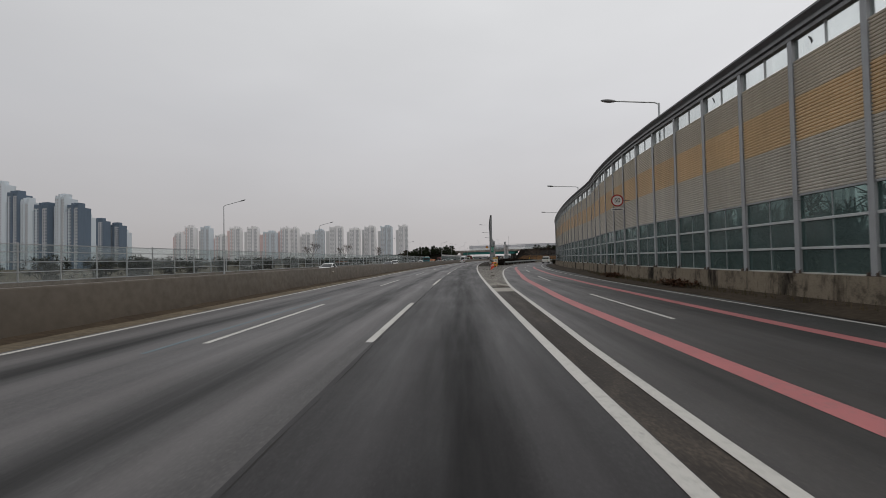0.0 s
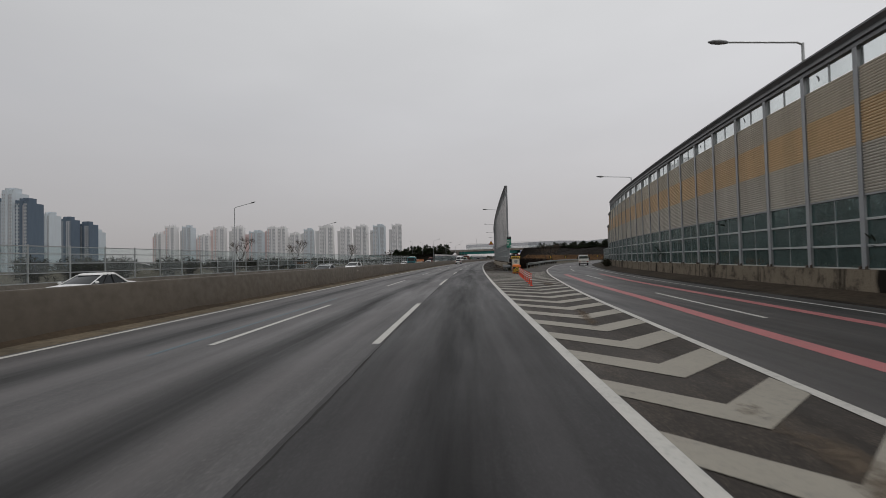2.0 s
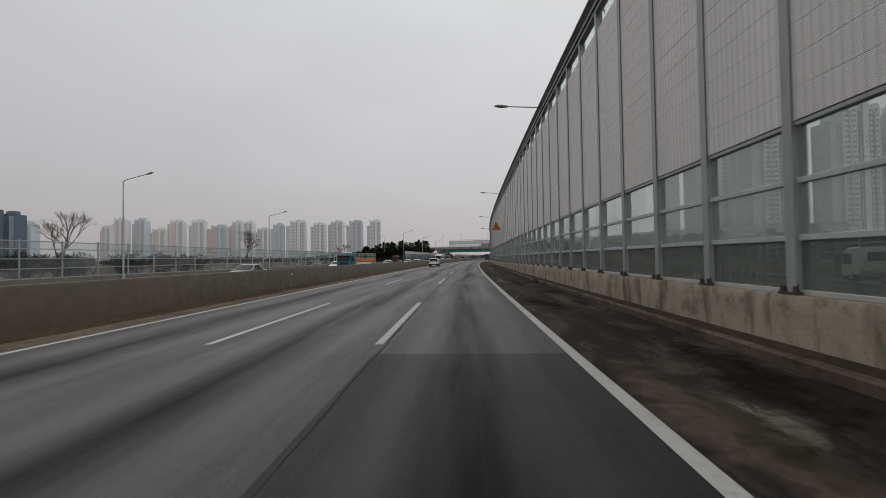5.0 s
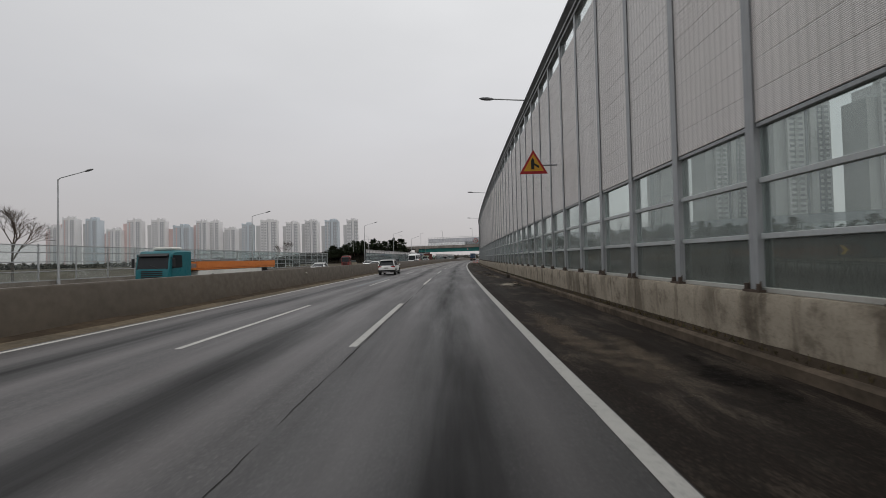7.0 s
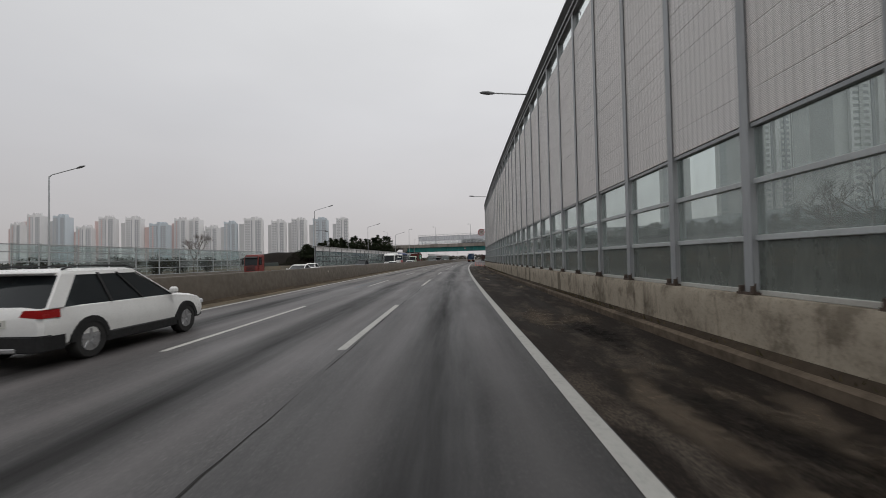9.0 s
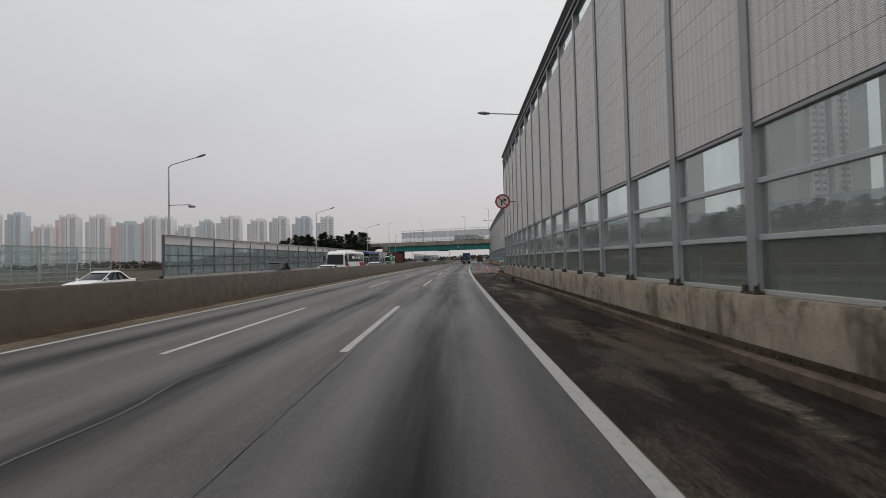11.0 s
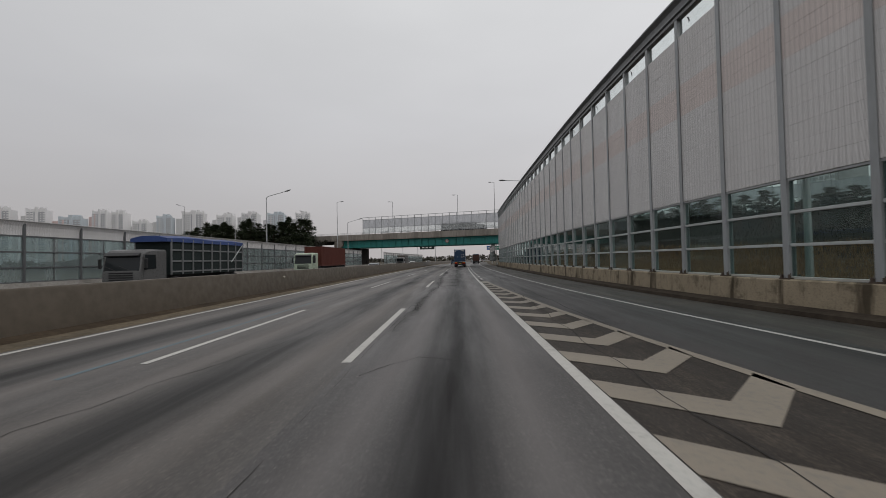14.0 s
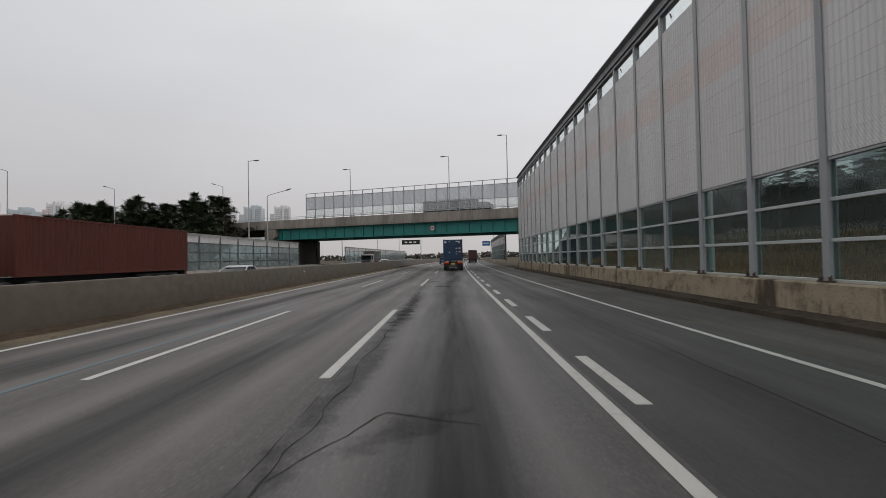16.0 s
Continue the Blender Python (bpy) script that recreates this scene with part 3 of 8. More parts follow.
def line_part(name, lat, s0, s1, mat, parent, w=LINE, z=0.006, step=4.0, label=""):
    f = lat if callable(lat) else (lambda s: lat)
    return part(name, strip(lambda s: f(s) - w / 2, lambda s: f(s) + w / 2, s0, s1, z, step).mesh(name, mat, tidy=False), parent, None, label)


line_part("edge_line", 1.83, -60, 314, PAINT_WHITE, road, 0.20)
line_part("edge_line", 1.80, 314, 900, PAINT_WHITE, road, 0.16)
line_part("edge_line", -9.0, -60, 1200, PAINT_WHITE, road, 0.17)
line_part("edge_line", ENTRY_EDGE, 225, 520, PAINT_WHITE, road, 0.15)
line_part("gore_line", ENTRY_LEFT, 225, 315, PAINT_DIRTY, road, 0.22)
line_part("gore_line", RAMP_LEFT, -60, 232, PAINT_WHITE, ramp, 0.17)
line_part("edge_line", RAMP_EDGE, -60, 232, PAINT_WHITE, ramp, 0.15)
line_part("pink_line", PINK_LEFT, -60, 82, PAINT_PINK, ramp, 0.42, 0.005)
line_part("pink_line", PINK_RIGHT, -60, 82, PAINT_PINK, ramp, 0.40, 0.005)
for lat in (-14.6, -18.2, -21.8):
    for k in range(2, 28):
        s = -20 + 20 * k
        line_part("lane_dash", lat, s, s + 8, PAINT_WHITE, opposite, 0.14, step=8)
line_part("edge_line", -25.4, -60, 1000, PAINT_WHITE, opposite)
line_part("edge_line", -11.4, -60, 1000, PAINT_WHITE, opposite)
for lat, ph, w in ((-1.80, 8.87, 0.17), (-5.40, 8.97, 0.15)):
    for k in range(-1, 30):
        line_part("lane_dash", lat, ph + 20 * k, ph + 20 * k + 8.1, PAINT_WHITE, road, w, step=4)
for k in range(-3, 9):
    line_part("lane_dash", lambda s: RAMP_LEFT(s) + 3.1, 11.6 + 20 * k, 19.8 + 20 * k, PAINT_WHITE, ramp, 0.14)
for k in range(34):
    line_part("merge_dash", 2.22, 317.8 + 4.9 * k, 320.2 + 4.9 * k, PAINT_WHITE, road, 0.20, step=3)
for k in range(-2, 22):   # worn blue guide line in the second lane
    if k % 2 == 0:
        line_part("blue_line", -6.05, 8.0 + 20 * k, 20.0 + 20 * k, PAINT_BLUE, road, 0.10, 0.005)


def chevron(s_tip, left, right, tip_lat, slope_l, slope_r, w, parent, mat):
    """One broad V between two lines; s_tip is where its two arms meet, and the arms run on ahead."""
    sh = Shape()
    z = 0.006
    def arm(l0, l1, sl):
        n = 4
        pts = []
        for i in range(n + 1):
            l = l0 + (l1 - l0) * i / n
            s = s_tip + abs(l - tip_lat) * sl
            pts.append((s, l))
        v = [at(s, l, z) for s, l in pts] + [at(s + w, l, z) for s, l in pts]
        sh.add(v, [(i, i + 1, n + 2 + i, n + 1 + i) for i in range(n)])
    arm(tip_lat, left, slope_l)
    if right > tip_lat + 0.05:
        arm(tip_lat, right, slope_r)
    part("chevron", sh.mesh("chevron", mat, tidy=True), parent)


tips = [26.05, 27.48, 28.9, 30.33, 31.75, 33.18, 34.63]     # exit gore
while tips[-1] < 86:
    tips.append(tips[-1] + min(2.09, 1.48 + 0.034 * (tips[-1] - 34.63)))
for s in tips:
    lat_tip = 1.9 + (RAMP_LEFT(s) - 1.9) * (0.46 + 0.055 * min(1.0, max(0.0, (s - 35) / 20)))
    wide = 0.72 if s < 45 else 0.80 if s < 62 else 0.68
    chevron(s, 1.93, RAMP_LEFT(s + 1.6) - 0.1, lat_tip, 1.0, 0.90, wide, road, PAINT_CREAM)
line_part("gore_patch", lambda s: (1.9 + RAMP_LEFT(s)) / 2, 22.2, 24.9, PAINT_CREAM, road, 1.06, 0.005, 2.0)
for k in range(-2, 17):     # entry gore
    s = 277.82 + 2.02 * k
    right = ENTRY_LEFT(s + 0.9) - 0.1
    lat_tip = 1.9 + (ENTRY_LEFT(s) - 1.9) * 0.51
    chevron(s, 1.95, right, lat_tip, 0.75, 1.12, 0.78, road, PAINT_DIRTY)
line_part("gore_patch", lambda s: (1.9 + ENTRY_LEFT(s)) / 2, 312.4, 314.7, PAINT_CREAM, road, 0.75, 0.005, 2.0)

# crack-sealing joints
for lat, s0, s1, w in ((-1.66, -60, 214, 0.034), (-1.62, 214, 620, 0.012)):
    ph = random.random() * 10
    f = lambda s, lat=lat, ph=ph: lat + 0.03 * noise.noise((s * 0.35, ph, 0)) + 0.018 * noise.noise((s * 2.6, ph, 4))
    half = lambda s, w=w, ph=ph: max(0.0, 0.45 + 0.9 * noise.noise((s * 1.3, ph, 9)) + 0.6 * noise.noise((s * 0.11, ph, 2))) * w / 2
    part("tar_joint", strip(lambda s: f(s) - half(s), lambda s: f(s) + half(s), s0, s1, 0.004, 0.3).mesh("tar_joint", TAR_WORN, tidy=False), road)
f = lambda s: -3.3 - 0.045 * (s - 222) + 0.25 * math.sin(s * 0.55) + 0.12 * math.sin(s * 1.9)
line_part("tar_joint", f, 222, 262, surface("sealed_crack", (0.115, 0.115, 0.115), 0.8), road, 0.05, 0.004, 0.5)
f = lambda s: 3.1 + 0.22 * math.sin(s * 0.21) + 0.06 * math.sin(s * 1.7)
line_part("tar_joint", f, 62, 96, TAR_WORN, road, 0.022, 0.009, 0.6)
f = lambda s: 2.9 + 0.25 * math.sin(s * 0.17) + 0.06 * math.sin(s * 1.9)
line_part("tar_joint", f, 272, 306, TAR_WORN, road, 0.016, 0.009, 0.6)
f = lambda s: 3.9 + 0.10 * noise.noise((s * 0.4, 3, 0)) + 0.05 * noise.noise((s * 1.7, 3, 0))
line_part("tar_joint", f, 290, 372, TAR_WORN, road, 0.018, 0.004, 0.6)

def crack(points, w, mat=TAR, z=0.0045):
    """A wandering crack through (distance, offset) points, ragged in width."""
    sh = Shape()
    sh.uv = []
    n = 0
    for (s0, l0), (s1, l1) in zip(points, points[1:]):
        m_ = max(2, int(math.hypot(s1 - s0, l1 - l0) / 0.18))
        for k in range(m_):
            u = k / m_
            s, l = s0 + (s1 - s0) * u, l0 + (l1 - l0) * u
            j = 0.10 * noise.noise((s * 1.1, l * 1.1, 7)) + 0.05 * noise.noise((s * 4.0, l * 4.0, 3))
            h = w / 2 * max(0.15, 0.8 + 1.1 * noise.noise((s * 1.7, l * 1.7, 11)))
            across = abs(l1 - l0) > abs(s1 - s0)
            a, b_ = ((s + j - h, l), (s + j + h, l)) if across else ((s, l + j - h), (s, l + j + h))
            sh.v += [tuple(at(*a, z)), tuple(at(*b_, z))]
            sh.uv += [(a[1], a[0]), (b_[1], b_[0])]
            n += 1
    for k in range(n - 1):
        sh.f.append((2 * k, 2 * k + 1, 2 * k + 3, 2 * k + 2))
        sh.mi.append(0)
    part("tar_joint", sh.mesh("crack", mat, tidy=False), road, None, "dark wandering crack in the asphalt")


CRACK = surface("dirty_crack", (0.036, 0.035, 0.035), 0.9, 0, (0.04, 0.039, 0.038))
for pts, w in (([(296, -1.45), (303, -1.30), (309, -1.05), (315, -1.15), (322, -1.45), (331, -1.40), (344, -1.55)], 0.07), ([(309, -1.05), (310.4, -0.3), (310.1, 0.6)], 0.05), ([(313.5, -1.1), (314.6, -0.2), (314.2, 0.9)], 0.045),
               ([(318.5, -1.25), (319.6, -0.5), (319.2, 0.2)], 0.05), ([(326, -1.4), (327.5, -0.7), (327.0, 0.5)], 0.05), ([(333, -1.4), (334.0, -0.8)], 0.05), ([(288, -1.4), (289.2, -0.6), (288.8, 0.5)], 0.04), ([(292, -1.5), (296, -1.45)], 0.04), ([(279, -5.2), (283, -4.3), (286, -4.6), (291, -3.6)], 0.04)):
    crack(pts, w * 0.40, CRACK)
for s_, l_ in ((347.5, -0.45), (352.6, -1.2), (353.0, 0.2)):
    line_part("patch", l_, s_, s_ + 0.5, CRACK, road, 0.9, 0.0042, 0.5, "short dark cut across the lane")

# ---- median barrier ----
sh = sweep([(-9.25, 0.0), (-9.45, 0.02), (-10.15, 0.05), (-10.28, 0.06)], -60, 900, 4)
setting("median_gutter", sh, surface("dirty_gutter", (0.140, 0.112, 0.078), 0.9, 0, (0.050, 0.045, 0.035), 0.9, 0.5, 6.0, False, 0.3), "dirty sandy concrete gutter along the median barrier", "gutter")
sh = sweep([(-9.80, 0.030), (-9.98, 0.075), (-10.16, 0.10), (-10.30, 0.13)], -60, 420, 0.8)
for i in range(len(sh.v)):
    x, y, z = sh.v[i]
    n_ = noise.noise((x * 0.5, y * 0.5, 2)) + 0.5 * noise.noise((x * 2.3, y * 2.3, 5))
    sh.v[i] = (x, y, z + (0.05 if i % 4 else 0.035) * n_ - (0.02 if i % 4 == 0 else 0.0))
setting("median_dirt", sh, surface("gutter_dirt", (0.062, 0.046, 0.031), 0.95, 0, (0.024, 0.018, 0.013), 0.8, 0.5, 5.0, False, 0.5), "dark brown dirt gathered along the median barrier", "verge", True)
sh = sweep([(-10.28, 0.0), (-10.28, 0.10), (-10.36, 0.34), (-10.45, 1.18), (-10.49, 1.24), (-10.80, 1.24), (-10.84, 1.18), (-10.92, 0.34), (-11.0, 0.10), (-11.0, 0.0)], -60, 900, 4)
setting("median_barrier", sh, CONCRETE_BROWN, "brown-grey grimy concrete median barrier", "barrier wall", True)
KNOB = Shape().loft([[(0.075 * r * math.cos(a), 0.16 * r * math.sin(a), h) for a in [2 * math.pi * i / 10 for i in range(10)]] for h, r in ((0, 1), (0.03, 0.95), (0.055, 0.7), (0.065, 0.3))]).mesh("reflector_stud", surface("dusty_reflector", (0.36, 0.33, 0.28), 0.7), True)
for k in range(20):
    ob = new("reflector_stud", KNOB)
    ob.matrix_basis = spot(-11.0 + 45.5 * k, -10.40, 0.87) @ Matrix.Rotation(radians(84), 4, "Y")
    tagged(ob, "dusty oval reflector stud on the median barrier", "reflector", "studs on the median")

# spilt dust and dirt stains on the shoulder
def dust_film(name, color, cover):
    """A thin film of dust that frays towards its rim."""
    m, nt, b = nodes_of(name)
    uv = nt.nodes.new("ShaderNodeUVMap")
    ln = nt.nodes.new("ShaderNodeVectorMath")
    ln.operation = "LENGTH"
    nt.links.new(uv.outputs[0], ln.inputs[0])
    n1 = tex_noise(nt, 2.2, 6.0, 0.7, place_of(nt))
    n2 = tex_noise(nt, 9.0, 4.0, 0.7, place_of(nt))
    rim = span(nt, mathy(nt, "ADD", ln.outputs["Value"], span(nt, n1, 0.3, 0.7, -0.55, 0.55)), 0.35, 0.95, cover, 0.0)
    nt.links.new(mathy(nt, "MULTIPLY", rim, span(nt, n2, 0.3, 0.6, 0.5, 1.0)), b.inputs["Alpha"])
    b.inputs["Base Color"].default_value = (*color, 1)
    b.inputs["Roughness"].default_value = 0.95
    b.inputs["Specular IOR Level"].default_value = 0.1
    return m


DUST_PALE = dust_film("pale_spilt_dust", (0.158, 0.136, 0.108), 0.92)
DUST_BROWN = dust_film("brown_dust_stain", (0.125, 0.098, 0.073), 0.75)
OIL_STAIN = dust_film("dark_oil_stain", (0.012, 0.010, 0.009), 0.7)

WORN_STAIN = dust_film("faint_worn_stain", (0.036, 0.035, 0.034), 0.22)


def dust_patch(s0, s1, lat0, lat1, wide, mat, z=0.003, label="dust film on the shoulder"):
    sh = Shape()
    sh.uv = []
    n = 10
    for k in range(n + 1):
        u = k / n
        s, l = s0 + (s1 - s0) * u, lat0 + (lat1 - lat0) * u + 0.12 * wide * math.sin(u * 7 + s0)
        for e in (-1, 0, 1):
            sh.v.append(tuple(at(s, l + e * wide / 2, z)))
            sh.uv.append((e, 2 * u - 1))
    for k in range(n):
        for i in range(2):
            a = k * 3 + i
            sh.f.append((a, a + 1, a + 4, a + 3))
            sh.mi.append(0)
    part("dust_patch", sh.mesh("dust_patch", mat, tidy=False), road, None, label)


dust_patch(175.4, 182.6, 3.65, 3.95, 0.75, DUST_PALE)
SPILL = dust_film("dried_pale_spill", (0.30, 0.265, 0.22), 1.0)
dust_patch(165.2, 169.3, 3.55, 3.65, 1.35, SPILL, 0.0068, "pale dried spill on the shoulder")
dust_patch(265.5, 267.5, 3.8, 3.85, 1.5, DUST_PALE, 0.0068, "round pale dirt stain on the shoulder")
dust_patch(269.0, 270.4, 3.2, 3.4, 0.8, DUST_BROWN, 0.0068)
for k in range(7):     # dirt dragged across the seam before the entry gore
    dust_patch(268.2 + 0.5 * (k % 3), 272.6 + 0.6 * (k % 4), 2.3 + 0.62 * k, 2.5 + 0.6 * k, 1.1, OIL_STAIN if k % 2 else DUST_BROWN, 0.0045 + 0.0004 * k, "dirt dragged across the asphalt seam")
dust_patch(262.0, 264.5, 3.2, 3.6, 1.6, DUST_BROWN)
gp = random.Random(77)
for k in range(44):
    s, l = gp.uniform(100, 268), gp.uniform(2.6, 4.3)
    L = gp.uniform(2.0, 9.0)
    dust_patch(s, s + L, l, l + gp.uniform(-0.3, 0.3), gp.uniform(0.5, 1.4), (DUST_BROWN, OIL_STAIN, DUST_BROWN, DUST_PALE)[k % 4] if k % 8 else DUST_BROWN, 0.003 + 0.0006 * (k % 5), "dirt stain on the shoulder")
for k in range(12):
    s = gp.uniform(24, 92)
    dust_patch(s, s + gp.uniform(1.5, 5), 2.1 + (RAMP_LEFT(s) - 2.3) * gp.random(), 2.1 + (RAMP_LEFT(s) - 2.3) * gp.random(), gp.uniform(0.4, 1.0), WORN_STAIN if k % 2 else DUST_BROWN, 0.0085 + 0.0005 * (k % 4), "dirt stain on the gore")
CRACK_GRIME = dust_film("crack_grime", (0.026, 0.025, 0.024), 0.32)
for s0, s1, l0, l1, w in ((296, 305, -1.45, -1.2, 0.5), (303, 311, -1.3, -1.05, 0.6), (309, 318, -1.05, -1.25, 0.6), (316, 325, -1.2, -1.45, 0.6), (324, 334, -1.4, -1.4, 0.6), (332, 346, -1.4, -1.5, 0.5), (309.4, 311.0, -0.9, 0.5, 0.9), (313.4, 314.8, -0.9, 0.6, 0.8), (318.6, 319.9, -1.0, 0.2, 0.8), (326.2, 327.8, -1.2, 0.3, 0.8)):
    dust_patch(s0, s1, l0, l1, w, CRACK_GRIME, 0.0036, "dark grime along the cracks")
for k in range(7):     # darker worn zone beside the lane joint
    s = gp.uniform(214, 345)
    dust_patch(s, s + gp.uniform(4, 11), -1.45, -1.35, gp.uniform(0.4, 0.9), WORN_STAIN, 0.003 + 0.0005 * (k % 4), "dark stain along the lane joint")


# ---- noise barriers ----
def louvre_metal(name, color, dirt):
    return surface(name, color, 0.5, 0.1, dirt, 0.5, 0.9, 12.0, True, 0.05, 0.35)


def punched_metal(name, color):
    """Perforated grey sheet: rows of small holes, pressed upright ribs, rain streaks."""
    m, nt, b = nodes_of(name)
    tc = nt.nodes.new("ShaderNodeTexCoord")
    sep = nt.nodes.new("ShaderNodeSeparateXYZ")
    nt.links.new(tc.outputs["Object"], sep.inputs[0])
    wave = lambda v, period: mathy(nt, "SINE", mathy(nt, "MULTIPLY", v, 2 * math.pi / period))
    y, z = sep.outputs["Y"], sep.outputs["Z"]
    rib = wave(y, 0.165)
    hole = mathy(nt, "MULTIPLY", wave(mathy(nt, "ADD", y, z), 0.052), wave(mathy(nt, "SUBTRACT", y, z), 0.052))
    n1 = tex_noise(nt, 1.0, 5.0, 0.6, place_of(nt, 1, 1, 0.12))
    n2 = tex_noise(nt, 16.0, 3.0, 0.6, place_of(nt))
    oi = nt.nodes.new("ShaderNodeObjectInfo")
    col = blend(nt, span(nt, n1, 0.35, 0.7, 0.0, 0.45), color, tuple(c * 0.72 for c in color))
    col = blend(nt, span(nt, rib, 0.35, 1.0, 0.0, 0.42), col, tuple(c * 0.50 for c in color))
    col = blend(nt, span(nt, hole, 0.15, 0.5, 0.0, 0.65), col, tuple(c * 0.2 for c in color))
    col = blend(nt, span(nt, n2, 0.5, 0.8, 0.0, 0.2), col, tuple(c * 0.6 for c in color))
    col = blend(nt, span(nt, oi.outputs["Random"], 0, 1, 0.0, 0.22), col, (color[0] * 0.80, color[1] * 0.74, color[2] * 0.70))
    nt.links.new(col, b.inputs["Base Color"])
    b.inputs["Roughness"].default_value, b.inputs["Metallic"].default_value = 0.5, 0.2
    bumped(nt, b, mathy(nt, "SUBTRACT", rib, mathy(nt, "MULTIPLY", hole, 1.2)), 0.35, 0.008)
    return m


LOUVRE_GREY = louvre_metal("grey_louvre_metal", (0.64, 0.61, 0.54), (0.33, 0.305, 0.26))
LOUVRE_YELLOW = louvre_metal("ochre_louvre_metal", (0.74, 0.545, 0.325), (0.47, 0.36, 0.225))
LOUVRE_BEIGE = louvre_metal("beige_louvre_metal", (0.65, 0.595, 0.50), (0.40, 0.365, 0.30))
PUNCHED_GREY = punched_metal("punched_grey_sheet", (0.80, 0.78, 0.76))
PUNCHED_PALE = punched_metal("punched_pale_sheet", (0.75, 0.74, 0.735))
PUNCHED_ROSE = punched_metal("punched_faded_rose_sheet", (0.76, 0.68, 0.65))


def noise_barrier(name, label, lat, s0, bays, pitch, rows, glass, cap, post_top, metal, group, glazing=None, stations=None):
    """A tall wall of steel posts; rows: heights of the foot, two rails and the metal's lower edge; metal: (z0, z1, material) bands;
    glass: (z0, z1) of the clear strip under the cap."""
    f = lat if callable(lat) else (lambda s: lat)
    stations = stations or [s0 + pitch * k for k in range(bays + 1)]
    s0, bays = stations[0], len(stations) - 1
    spots = [at(s, f(s), 0) for s in stations]
    base = Matrix.Translation(spots[0]) @ Matrix.Rotation(-turn_at(s0), 4, "Z")
    top = thing(name, base, label, "noise barrier", group)
    inv = base.inverted()
    L = pitch
    z_foot, z_top = rows[0], post_top
    p = Shape()
    p.prism([(-0.12, -0.10), (-0.105, -0.10), (-0.105, -0.012), (0.105, -0.012), (0.105, -0.10), (0.12, -0.10), (0.12, 0.10), (0.105, 0.10), (0.105, 0.012), (-0.105, 0.012), (-0.105, 0.10), (-0.12, 0.10)], z_foot, z_top, "z")
    post_me = p.mesh("post", STEEL_GREY)
    q = Shape().box(-0.2, 0.2, -0.19, 0.19, z_foot - 0.02, z_foot + 0.03)
    for x in (-0.16, 0.16):
        for y in (-0.14, 0.14):
            q.tube((x, y, z_foot + 0.03), (x, y, z_foot + 0.13), 0.042, 0.036, 6)
    for y in (-0.12, 0.12):
        q.prism([(-0.19, z_foot + 0.03), (-0.10, z_foot + 0.03), (-0.10, z_foot + 0.17)], y - 0.012, y + 0.012)
    plate_me = q.mesh("foot_plate", RUSTY)
    y0, y1 = 0.09, L - 0.09
    rail_me, pane_me = [], []
    for z in rows[1:3]:
        rail_me.append(Shape().box(-0.06, 0.05, y0, y1, z - 0.045, z + 0.045, 0.008).mesh("rail", RAIL_PALE))
    sill_me = Shape().box(-0.07, 0.06, y0, y1, rows[0] - 0.01, rows[0] + 0.07, 0.008).mesh("sill_rail", SILL_PALE)
    head_me = Shape().box(-0.075, 0.06, y0, y1, rows[3] - 0.05, rows[3] + 0.02, 0.008).mesh("head_rail", STEEL_GREY)
    for n, (za, zb) in enumerate(zip(rows[:3], rows[1:])):
        pane_me.append(Shape().box(-0.012, 0.012, y0, y1, za + 0.05, zb - 0.05).mesh("pane", GLASS_LOW if n == 0 and glazing is GLASS_HAZY else glazing or GLASS_GREEN))
    clear_me = Shape().box(-0.008, 0.008, y0, y1, glass[0] + 0.03, glass[1] - 0.03).mesh("clear_pane", GLASS_CLEAR)
    mull_me = Shape().box(-0.03, 0.03, L / 2 - 0.025, L / 2 + 0.025, glass[0], glass[1]).mesh("mullion", STEEL_GREY)
    low_mull = Shape().box(-0.035, 0.03, L / 2 - 0.012, L / 2 + 0.012, rows[0] + 0.07, rows[3] - 0.05).mesh("mullion", STEEL_GREY)
    sheet_me = []
    for za, zb, mat, kind in metal:
        c = Shape()
        if kind == "louvre":
            n = int(round((zb - za) / 0.105))
            prof = []
            for i in range(n):
                z = za + (zb - za) * i / n
                h = (zb - za) / n
                prof += [(-0.028, z), (-0.068, z + 0.16 * h), (-0.08, z + 0.60 * h), (-0.074, z + 0.70 * h), (-0.028, z + 0.80 * h)]
            prof.append((-0.028, zb))
            v = [(x, y, z) for y in (y0, y1) for x, z in prof]
            m_ = len(prof)
            c.add(v, [(i, i + 1, m_ + i + 1, m_ + i) for i in range(m_ - 1)])
            c.box(-0.02, 0.05, y0, y1, za, zb)
        else:
            n = int(round((zb - za) / 0.5))
            h = (zb - za) / n
            prof = [(0.05, za)]
            for i in range(n):
                z = za + h * i
                prof += [(-0.078, z), (-0.085, z + 0.012), (-0.085, z + h - 0.012), (-0.078, z + h)]
            prof.append((0.05, zb))
            c.loft([[(x, y, z) for x, z in prof] for y in (y0, y1)])
        sheet_me.append(c.mesh(kind + "_panel", mat))
    cap_me = None
    if cap:
        g = glass[1]
        cap_me = Shape().loft([[(x, y, z) for x, z in ((0.12, g - 0.02), (-0.13, g - 0.02), (-0.13, g + 0.10), (-0.08, g + 0.12), (-0.08, g + 0.16), (-0.19, g + 0.18), (-0.19, g + 0.27), (-0.05, g + 0.31), (-0.07, cap - 0.20), (-0.21, cap - 0.09), (-0.25, cap - 0.07), (-0.25, cap), (0.10, cap), (0.14, cap - 0.1))] for y in (-0.02, L + 0.02)]).mesh("cap", STEEL_DARK)
